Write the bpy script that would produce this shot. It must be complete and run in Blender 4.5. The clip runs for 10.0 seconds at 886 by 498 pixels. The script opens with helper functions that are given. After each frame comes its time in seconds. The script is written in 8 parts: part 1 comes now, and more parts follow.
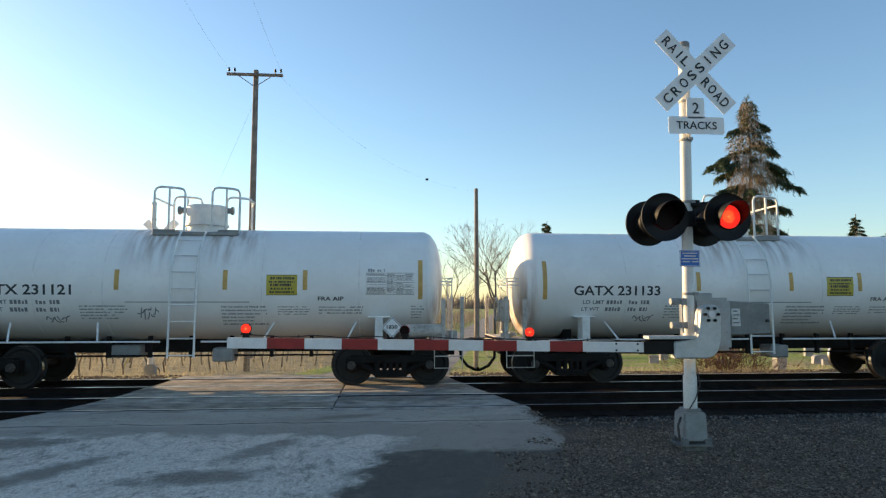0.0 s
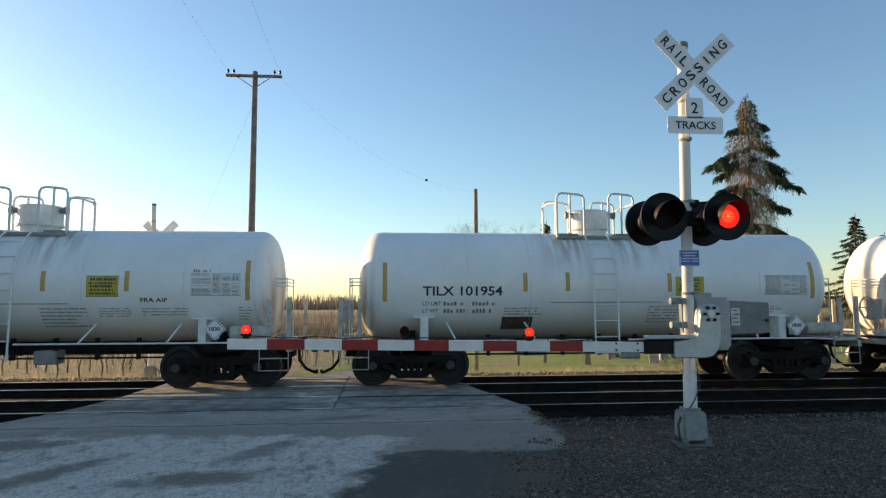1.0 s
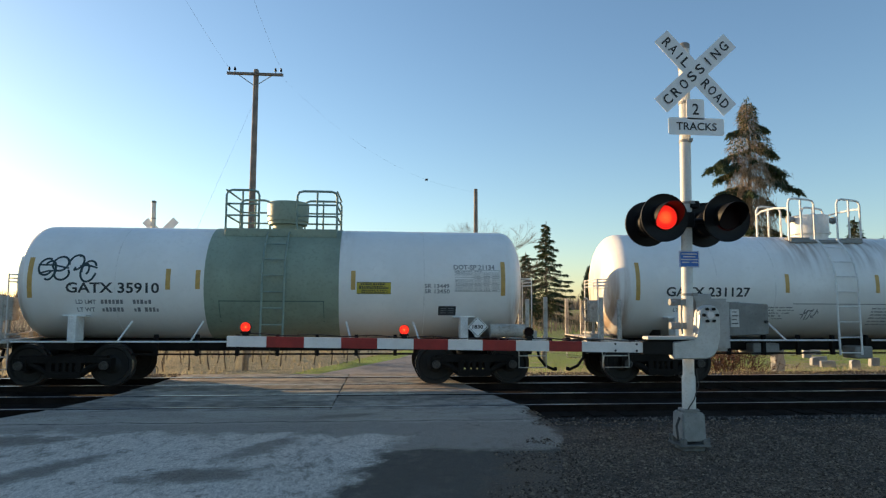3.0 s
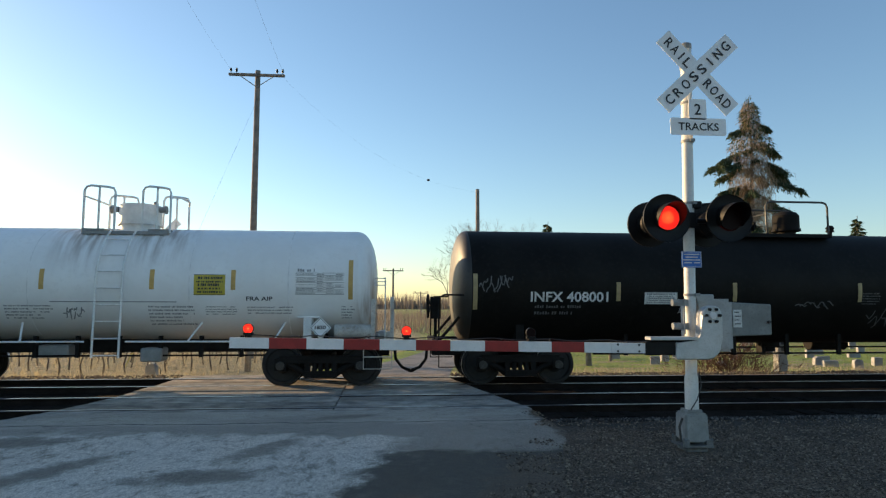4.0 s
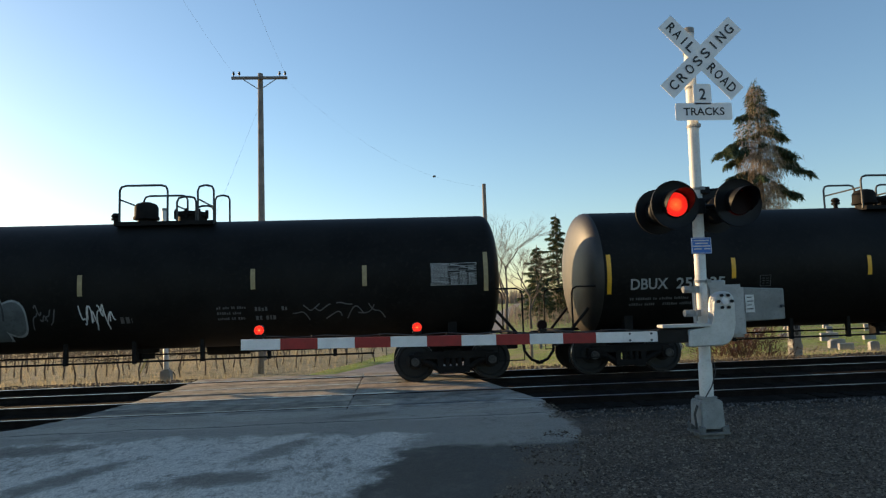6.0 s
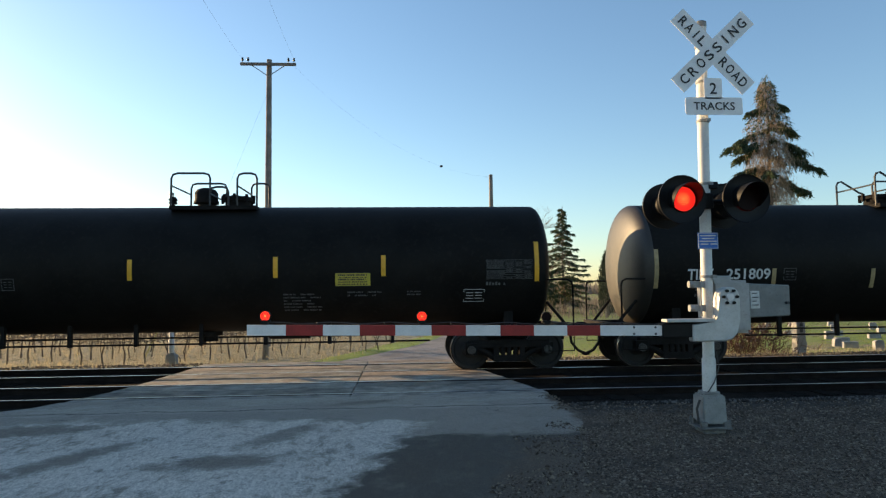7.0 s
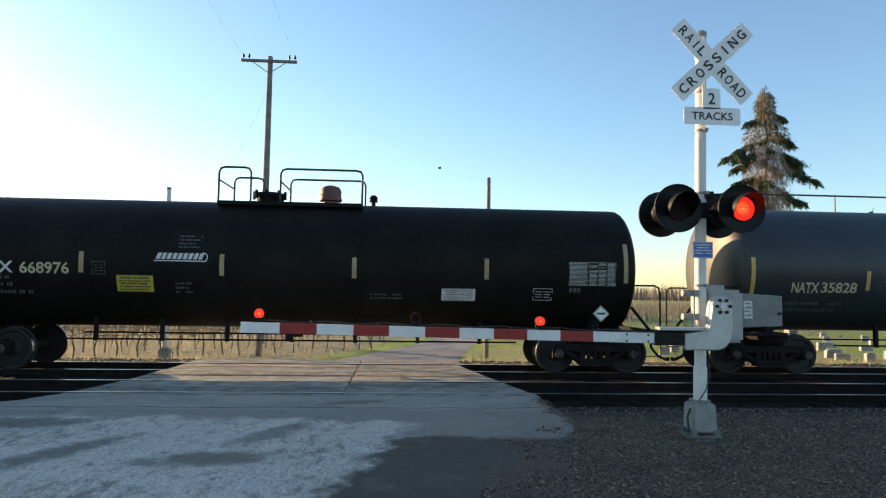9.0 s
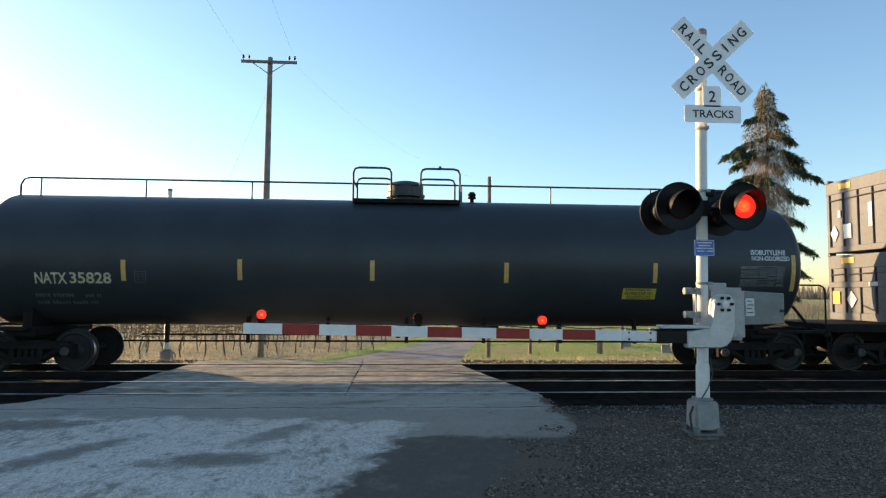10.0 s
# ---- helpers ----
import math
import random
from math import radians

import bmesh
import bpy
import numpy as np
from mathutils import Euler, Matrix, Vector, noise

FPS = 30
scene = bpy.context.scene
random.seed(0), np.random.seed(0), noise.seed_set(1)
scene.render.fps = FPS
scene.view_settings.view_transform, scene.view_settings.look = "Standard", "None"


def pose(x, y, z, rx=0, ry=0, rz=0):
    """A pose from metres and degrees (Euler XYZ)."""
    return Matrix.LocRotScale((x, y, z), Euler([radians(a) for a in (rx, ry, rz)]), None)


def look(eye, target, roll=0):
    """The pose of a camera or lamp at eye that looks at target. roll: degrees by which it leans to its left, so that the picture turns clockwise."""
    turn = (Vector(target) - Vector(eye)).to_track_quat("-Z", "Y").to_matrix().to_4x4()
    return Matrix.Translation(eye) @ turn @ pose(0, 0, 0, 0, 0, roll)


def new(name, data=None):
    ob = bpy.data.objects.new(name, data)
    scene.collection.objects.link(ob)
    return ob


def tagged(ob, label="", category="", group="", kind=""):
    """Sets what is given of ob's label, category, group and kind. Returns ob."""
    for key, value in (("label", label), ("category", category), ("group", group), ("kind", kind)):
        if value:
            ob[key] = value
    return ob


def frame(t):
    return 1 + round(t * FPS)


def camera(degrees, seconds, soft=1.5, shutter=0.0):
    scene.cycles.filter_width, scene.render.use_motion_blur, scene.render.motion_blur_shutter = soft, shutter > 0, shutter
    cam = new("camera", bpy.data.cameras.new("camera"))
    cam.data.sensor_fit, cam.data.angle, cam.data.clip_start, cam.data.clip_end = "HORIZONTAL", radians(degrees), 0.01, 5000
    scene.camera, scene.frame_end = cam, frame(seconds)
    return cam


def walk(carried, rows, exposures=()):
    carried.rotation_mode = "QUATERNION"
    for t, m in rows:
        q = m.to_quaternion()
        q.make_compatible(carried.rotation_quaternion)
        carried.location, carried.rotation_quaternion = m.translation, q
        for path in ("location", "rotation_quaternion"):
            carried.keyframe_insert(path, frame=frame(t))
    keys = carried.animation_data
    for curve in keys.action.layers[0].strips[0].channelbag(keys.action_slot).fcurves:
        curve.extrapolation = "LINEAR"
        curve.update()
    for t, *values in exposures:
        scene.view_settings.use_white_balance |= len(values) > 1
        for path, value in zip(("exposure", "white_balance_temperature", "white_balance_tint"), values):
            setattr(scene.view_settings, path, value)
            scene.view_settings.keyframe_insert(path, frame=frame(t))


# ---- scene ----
cam = camera(69.8, 10.0, soft=1.25, shutter=0.0)
walk(cam, [
    (0, pose(0.000, -0.000, 1.800, 95.080, -0.000, -5.000)),
    (0.5, pose(-0.015, -0.018, 1.803, 95.125, 0.247, -4.861)),
    (1, pose(-0.002, -0.007, 1.798, 95.136, 0.202, -5.016)),
    (1.5, pose(-0.014, 0.003, 1.801, 95.120, -0.243, -5.213)),
    (2, pose(-0.013, 0.003, 1.792, 95.126, 0.368, -5.175)),
    (2.5, pose(-0.010, -0.008, 1.788, 95.107, -0.220, -5.160)),
    (4, pose(-0.014, -0.011, 1.798, 95.136, -0.141, -4.928)),
    (4.5, pose(-0.022, -0.003, 1.806, 95.076, 0.109, -4.849)),
    (5, pose(-0.007, -0.001, 1.794, 95.200, -0.115, -4.550)),
    (5.5, pose(0.005, 0.014, 1.789, 95.109, 1.943, -4.022)),
    (7, pose(-0.014, -0.009, 1.782, 93.931, 0.652, -3.588)),
    (7.5, pose(-0.007, -0.002, 1.793, 93.887, -0.594, -3.898)),
    (8, pose(-0.015, -0.012, 1.792, 93.685, -0.345, -3.863)),
    (8.5, pose(-0.016, -0.033, 1.792, 93.861, -0.767, -3.779)),
    (9, pose(-0.009, -0.028, 1.791, 94.058, -0.842, -4.027)),
    (9.5, pose(-0.014, -0.014, 1.785, 94.004, -0.849, -3.992)),
    (10, pose(-0.020, -0.037, 1.796, 93.996, -0.434, -3.919)),
], exposures=[(0, 1.24, 6450, 9), (0.5, 1.12, 6450, 9), (1.5, 1.03, 6450, 9), (2.5, 0.98, 6450, 9), (4.0, 1.06, 6450, 9), (5.0, 1.02, 6450, 9), (5.5, 0.96, 6450, 9), (7.0, 1.18, 6450, 9), (8.0, 1.46, 6500, 9), (10, 1.46, 6500, 9)])


# low winter sun beyond the track, to the left
SUN_EL, SUN_AZ = radians(10.8), radians(-54.5)
to_sun = Vector((math.sin(SUN_AZ) * math.cos(SUN_EL), math.cos(SUN_AZ) * math.cos(SUN_EL), math.sin(SUN_EL)))
world = bpy.data.worlds.new("sky")
scene.world = world
world.use_nodes = True
wn = world.node_tree.nodes
sky = wn.new("ShaderNodeTexSky")
sky.sky_type = "NISHITA"
sky.sun_disc = False
sky.sun_elevation, sky.sun_rotation = SUN_EL, SUN_AZ
sky.air_density, sky.dust_density, sky.ozone_density = 1.07, 0.4, 2.5
wn["Background"].inputs[1].default_value = 0.11
world.node_tree.links.new(sky.outputs[0], wn["Background"].inputs[0])
sun = new("sun", bpy.data.lights.new("sun", "SUN"))
sun.data.energy, sun.data.angle, sun.data.color = 4.6, radians(0.5), (1.0, 0.67, 0.34)
sun.matrix_world = look(to_sun * 100, (0, 0, 0))


# ---- materials ----
def mat(name, col, rough=0.6, metal=0.0, var=0.2, scale=2.0, bump=0.15, fine=40.0, dark=None, spots=0.0, spec=0.5):
    """A procedural surface: two scales of colour variation, fine relief, optional darker stains."""
    m = bpy.data.materials.new(name)
    m.use_nodes = True
    nt = m.node_tree
    b = nt.nodes["Principled BSDF"]
    co = nt.nodes.new("ShaderNodeTexCoord").outputs["Object"]

    def noise_tex(s, d=4.0, r=0.6):
        n = nt.nodes.new("ShaderNodeTexNoise")
        n.inputs["Scale"].default_value, n.inputs["Detail"].default_value, n.inputs["Roughness"].default_value = s, d, r
        nt.links.new(co, n.inputs["Vector"])
        return n.outputs["Fac"]

    def mix(a, c, fac, lo, hi):
        mr = nt.nodes.new("ShaderNodeMapRange")
        mr.inputs[1].default_value, mr.inputs[2].default_value = lo, hi
        nt.links.new(fac, mr.inputs[0])
        mx = nt.nodes.new("ShaderNodeMix")
        mx.data_type = "RGBA"
        nt.links.new(mr.outputs[0], mx.inputs[0])
        for s, v in ((6, a), (7, c)):
            if isinstance(v, tuple):
                mx.inputs[s].default_value = (*v, 1)
            else:
                nt.links.new(v, mx.inputs[s])
        return mx.outputs[2]
    c1 = tuple(v * (1 - var) for v in col)
    c2 = tuple(min(1, v * (1 + var)) for v in col)
    out = mix(c1, c2, noise_tex(scale), 0.35, 0.65)
    dk = dark if dark else tuple(v * (1 - var) * 0.8 for v in col)
    out = mix(out, dk, noise_tex(fine), 0.52, 0.78)
    if spots:
        out = mix(out, dk, noise_tex(scale * 2.7, 8.0, 0.7), 0.62 - spots, 0.72 - spots * 0.5)
    nt.links.new(out, b.inputs["Base Color"])
    b.inputs["Roughness"].default_value, b.inputs["Metallic"].default_value = rough, metal
    b.inputs["Specular IOR Level"].default_value = spec
    if bump:
        bp = nt.nodes.new("ShaderNodeBump")
        bp.inputs["Strength"].default_value, bp.inputs["Distance"].default_value = bump, 0.01
        nt.links.new(noise_tex(fine, 6.0), bp.inputs["Height"])
        nt.links.new(bp.outputs[0], b.inputs["Normal"])
    return m


def glow(name, col, strength):
    m = bpy.data.materials.new(name)
    m.use_nodes = True
    b = m.node_tree.nodes["Principled BSDF"]
    b.inputs["Base Color"].default_value = (*[v * 0.3 for v in col], 1)
    b.inputs["Roughness"].default_value, b.inputs["Specular IOR Level"].default_value = 0.6, 0.15
    b.inputs["Emission Color"].default_value = (*col, 1)
    b.inputs["Emission Strength"].default_value = strength
    return m


def backlit(m, col, share=0.5):
    """Lets light through thin leaves and blades."""
    nt = m.node_tree
    out = [n for n in nt.nodes if n.bl_idname == "ShaderNodeOutputMaterial"][0]
    tr = nt.nodes.new("ShaderNodeBsdfTranslucent")
    tr.inputs["Color"].default_value = (*col, 1)
    mx = nt.nodes.new("ShaderNodeMixShader")
    mx.inputs[0].default_value = share
    nt.links.new(nt.nodes["Principled BSDF"].outputs[0], mx.inputs[1])
    nt.links.new(tr.outputs[0], mx.inputs[2])
    nt.links.new(mx.outputs[0], out.inputs["Surface"])
    return m


# ---- mesh helpers ----
def box(bm, x0, y0, z0, x1, y1, z1, m=None):
    vs = [bm.verts.new((x, y, z)) for x in (x0, x1) for y in (y0, y1) for z in (z0, z1)]
    if m is not None:
        for v in vs:
            v.co = m @ v.co
    for f in ((0, 1, 3, 2), (4, 6, 7, 5), (0, 4, 5, 1), (2, 3, 7, 6), (0, 2, 6, 4), (1, 5, 7, 3)):
        bm.faces.new([vs[i] for i in f])
    return vs


def tube(bm, pts, r, n=8, r1=None, caps=True):
    """A round bar along the points, tapering from r to r1."""
    pts = [Vector(p) for p in pts]
    rings, side = [], None
    for i, p in enumerate(pts):
        d = (pts[min(i + 1, len(pts) - 1)] - pts[max(i - 1, 0)]).normalized()
        if side is None:
            side = d.orthogonal().normalized()
        side = (side - d * side.dot(d)).normalized()
        up = d.cross(side)
        rr = r if r1 is None else r + (r1 - r) * i / (len(pts) - 1)
        rings.append([bm.verts.new(p + (side * math.cos(a) + up * math.sin(a)) * rr) for a in [2 * math.pi * k / n for k in range(n)]])
    for a, b in zip(rings, rings[1:]):
        for k in range(n):
            bm.faces.new((a[k], a[(k + 1) % n], b[(k + 1) % n], b[k]))
    if caps:
        bm.faces.new(rings[0][::-1])
        bm.faces.new(rings[-1])


def lathe(bm, profile, m, n=32, caps=False):
    """Turns (distance along, radius) round the z axis of m."""
    rings = []
    for h, r in profile:
        if r < 1e-5:
            rings.append([bm.verts.new(m @ Vector((0, 0, h)))])
        else:
            rings.append([bm.verts.new(m @ Vector((r * math.cos(a), r * math.sin(a), h))) for a in [2 * math.pi * k / n for k in range(n)]])
    for a, b in zip(rings, rings[1:]):
        for k in range(n):
            q = [a[k % len(a)], a[(k + 1) % len(a)], b[(k + 1) % len(b)], b[k % len(b)]]
            u = list(dict.fromkeys(q))
            if len(u) > 2:
                bm.faces.new(u)
    if caps:
        for ring, rev in ((rings[0], True), (rings[-1], False)):
            if len(ring) > 2:
                bm.faces.new(ring[::-1] if rev else ring)


def arc(c, u, v, r, a0, a1, n=6):
    c, u, v = Vector(c), Vector(u), Vector(v)
    return [c + (u * math.cos(radians(a0 + (a1 - a0) * k / n)) + v * math.sin(radians(a0 + (a1 - a0) * k / n))) * r for k in range(n + 1)]


def mesh_of(name, bm, material, smooth=35):
    bmesh.ops.recalc_face_normals(bm, faces=bm.faces)
    me = bpy.data.meshes.new(name)
    bm.to_mesh(me)
    bm.free()
    for q in (material if isinstance(material, (list, tuple)) else [material]):
        me.materials.append(q)
    if smooth:
        me.shade_smooth()
        me.set_sharp_from_angle(angle=radians(smooth))
    return me


def part(name, bm, material, parent=None, label="", at=None, smooth=35):
    """Links a bmesh (or a mesh made before) as one object under a thing or a part."""
    ob = new(name, bm if isinstance(bm, bpy.types.Mesh) else mesh_of(name, bm, material, smooth))
    if parent is not None:
        ob.parent = parent
    if at is not None:
        ob.matrix_basis = at
    if label:
        tagged(ob, label)
    return ob


def thing(name, label, category, at=None, group="", kind=""):
    ob = new(name)
    ob.empty_display_size = 0.2
    if at is not None:
        ob.matrix_basis = at
    return tagged(ob, label, category, group, kind)


def bevelled(bm, w=0.01, seg=1):
    bmesh.ops.bevel(bm, geom=bm.edges[:], offset=w, segments=seg, affect="EDGES", clamp_overlap=True)
    return bm


def text_mesh(words, x0, z0, x1, z1, bold=0.0):
    """Letters in the x-z plane that fill the box; returns a bmesh."""
    cu = bpy.data.curves.new("letters", "FONT")
    cu.body, cu.size, cu.offset, cu.resolution_u = words, 1.0, bold, 3
    tmp = new("letters", cu)
    bpy.context.view_layer.update()
    me = bpy.data.meshes.new_from_object(tmp.evaluated_get(bpy.context.evaluated_depsgraph_get()))
    bpy.data.objects.remove(tmp)
    bm = bmesh.new()
    bm.from_mesh(me)
    bpy.data.meshes.remove(me)
    bpy.data.curves.remove(cu)
    xs, ys = [v.co.x for v in bm.verts], [v.co.y for v in bm.verts]
    ax, bx, ay, by = min(xs), max(xs), min(ys), max(ys)
    for v in bm.verts:
        v.co = ((v.co.x - ax) / (bx - ax) * (x1 - x0) + x0, 0, (v.co.y - ay) / (by - ay) * (z1 - z0) + z0)
    return bm


M_whitebar = mat("white_painted_steel", (0.72, 0.72, 0.70), 0.5, var=0.1, scale=5, bump=0.08, fine=60, dark=(0.4, 0.36, 0.32))
M_dirtywhite = mat("grime-dulled_white_steel", (0.46, 0.43, 0.385), 0.65, var=0.25, scale=4, bump=0.15, fine=40, dark=(0.24, 0.19, 0.145), spots=0.08)
M_green = mat("sage_green_tank_paint", (0.25, 0.305, 0.235), 0.5, var=0.12, scale=1.2, bump=0.05, fine=14, dark=(0.18, 0.22, 0.17))
M_black = mat("black_tank_paint", (0.010, 0.0092, 0.0082), 0.55, var=0.3, scale=0.9, bump=0.04, fine=10, dark=(0.017, 0.015, 0.013), spec=0.1)
M_slate = mat("slate_grey_tank_paint", (0.030, 0.036, 0.041), 0.42, var=0.15, scale=0.8, bump=0.03, fine=10, dark=(0.03, 0.033, 0.035), spec=0.3)
M_under = mat("grimy_underframe", (0.011, 0.010, 0.0095), 0.8, var=0.35, scale=4, bump=0.3, fine=50, dark=(0.02, 0.015, 0.011), spec=0.15)
M_wheel = mat("worn_wheel_steel", (0.012, 0.011, 0.010), 0.75, 0.0, var=0.3, scale=6, bump=0.2, fine=40)
M_tread = mat("polished_wheel_tread", (0.45, 0.44, 0.43), 0.28, 1.0, var=0.1, scale=6, bump=0.03, fine=40)
M_yellow = mat("amber_reflective_strip", (0.54, 0.34, 0.10), 0.45, var=0.12, scale=8, bump=0.05, fine=60, dark=(0.45, 0.25, 0.06))
M_orange = mat("orange_reflective_strip", (0.75, 0.38, 0.02), 0.4, var=0.1, scale=8, bump=0.05, fine=60)
M_placard = mat("yellow_placard", (0.50, 0.40, 0.05), 0.5, var=0.1, scale=6, bump=0.03, fine=60)
M_letter_dark = mat("dark_lettering", (0.03, 0.035, 0.04), 0.55, var=0.2, scale=6, bump=0.0, fine=50)
M_letter_grey = mat("grey_stencil", (0.22, 0.23, 0.24), 0.6, var=0.2, scale=10, bump=0.0, fine=60)
M_letter_white = mat("white_lettering", (0.62, 0.62, 0.60), 0.55, var=0.2, scale=10, bump=0.0, fine=60, dark=(0.35, 0.35, 0.34))
M_letter_dim = mat("faded_white_stencil", (0.10, 0.10, 0.10), 0.6, var=0.3, scale=10, bump=0.0, fine=60)
M_letter_gold = mat("cream_lettering", (0.50, 0.42, 0.26), 0.55, var=0.2, scale=10, bump=0.0, fine=60)
M_brownpatch = mat("brown_patch_paint", (0.09, 0.06, 0.045), 0.7, var=0.3, scale=4, bump=0.1, fine=50)
# rail sides: rust-dark, with their shade included in the colour
M_rail = mat("rusty_shade-dark_rail", (0.017, 0.013, 0.011), 0.9, 0.0, var=0.3, scale=4, bump=0.3, fine=60, spec=0.08)
M_railtop = mat("polished_rail_head", (0.40, 0.39, 0.38), 0.30, 1.0, var=0.35, scale=2, bump=0.05, fine=30, dark=(0.12, 0.11, 0.10))
M_galv = mat("galvanised_steel", (0.46, 0.47, 0.47), 0.5, 0.35, var=0.12, scale=5, bump=0.08, fine=60, dark=(0.36, 0.35, 0.33))
M_case = mat("pale_grey_case_paint", (0.34, 0.345, 0.34), 0.55, 0.1, var=0.15, scale=4, bump=0.12, fine=50, dark=(0.24, 0.235, 0.22))
M_castgrey = mat("grey_cast_iron_paint", (0.25, 0.255, 0.25), 0.65, var=0.15, scale=6, bump=0.25, fine=50)
M_sign = mat("white_sign_sheeting", (0.80, 0.80, 0.80), 0.5, var=0.05, scale=4, bump=0.02, fine=80)
M_signblack = mat("black_sign_letters", (0.015, 0.015, 0.016), 0.5, var=0.2, scale=8, bump=0.0)
M_blue = mat("blue_notice_plate", (0.03, 0.14, 0.48), 0.45, var=0.1, scale=9, bump=0.02)
M_lampblack = mat("matt_black_lamp_paint", (0.0065, 0.0065, 0.007), 0.5, var=0.3, scale=7, bump=0.08, fine=60, spec=0.2)
M_armwhite = mat("white_reflective_sheeting", (0.74, 0.71, 0.69), 0.45, var=0.06, scale=8, bump=0.04, fine=90)
M_armred = mat("red_reflective_sheeting", (0.28, 0.014, 0.012), 0.5, var=0.15, scale=8, bump=0.04, fine=90)
M_concrete = mat("pale_concrete", (0.42, 0.41, 0.39), 0.85, var=0.12, scale=3, bump=0.25, fine=45, dark=(0.3, 0.29, 0.27))
M_wood = mat("weathered_pole_wood", (0.20, 0.165, 0.14), 0.85, var=0.25, scale=3, bump=0.4, fine=30)
M_postwood = mat("weathered_post_wood", (0.26, 0.21, 0.15), 0.9, var=0.2, scale=6, bump=0.4, fine=40)
M_wire = mat("dark_wire", (0.03, 0.03, 0.03), 0.6, var=0.1, scale=5, bump=0.0)
M_footgrey = mat("dirt_dulled_grey_paint", (0.13, 0.13, 0.125), 0.75, var=0.3, scale=6, bump=0.3, fine=50)
M_tan = mat("dulled_tan_reflective_strip", (0.36, 0.27, 0.13), 0.5, var=0.2, scale=8, bump=0.05, fine=60, dark=(0.24, 0.18, 0.09))
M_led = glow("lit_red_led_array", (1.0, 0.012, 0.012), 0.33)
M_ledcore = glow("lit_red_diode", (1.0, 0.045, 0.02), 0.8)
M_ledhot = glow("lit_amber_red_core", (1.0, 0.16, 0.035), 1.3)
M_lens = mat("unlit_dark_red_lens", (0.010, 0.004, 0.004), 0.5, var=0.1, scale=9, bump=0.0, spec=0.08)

M_weight = mat("dull_grey_weight_paint", (0.20, 0.205, 0.20), 0.6, 0.2, var=0.15, scale=4, bump=0.12, fine=40)

# ---- ground, road, tracks ----
TRACK_NEAR, TRACK_FAR, HALF_GAUGE = 12.38, 15.6, 0.755


def ground_z(x, y):
    """Near verge level with the road, track bed lower, fields lower still."""
    def ramp(a, b):
        k = min(1, max(0, (y - a) / (b - a)))
        return k * k * (3 - 2 * k)
    z = -0.008 - 0.172 * ramp(10.0, 10.9) - 0.32 * ramp(17.4, 20.5)
    return z


def grid_sheet(name, xs, ys, zf, material, label, kind="structure"):
    vs = [(x, y, zf(x, y)) for y in ys for x in xs]
    n = len(xs)
    fs = [(j * n + i, j * n + i + 1, (j + 1) * n + i + 1, (j + 1) * n + i) for j in range(len(ys) - 1) for i in range(n - 1)]
    me = bpy.data.meshes.new(name)
    me.from_pydata(vs, [], fs)
    me.materials.append(material)
    me.shade_smooth()
    return tagged(new(name, me), label, name.split("_")[0], "", kind)


def steps(a, b, d):
    n = max(1, round((b - a) / d))
    return [a + (b - a) * i / n for i in range(n + 1)]



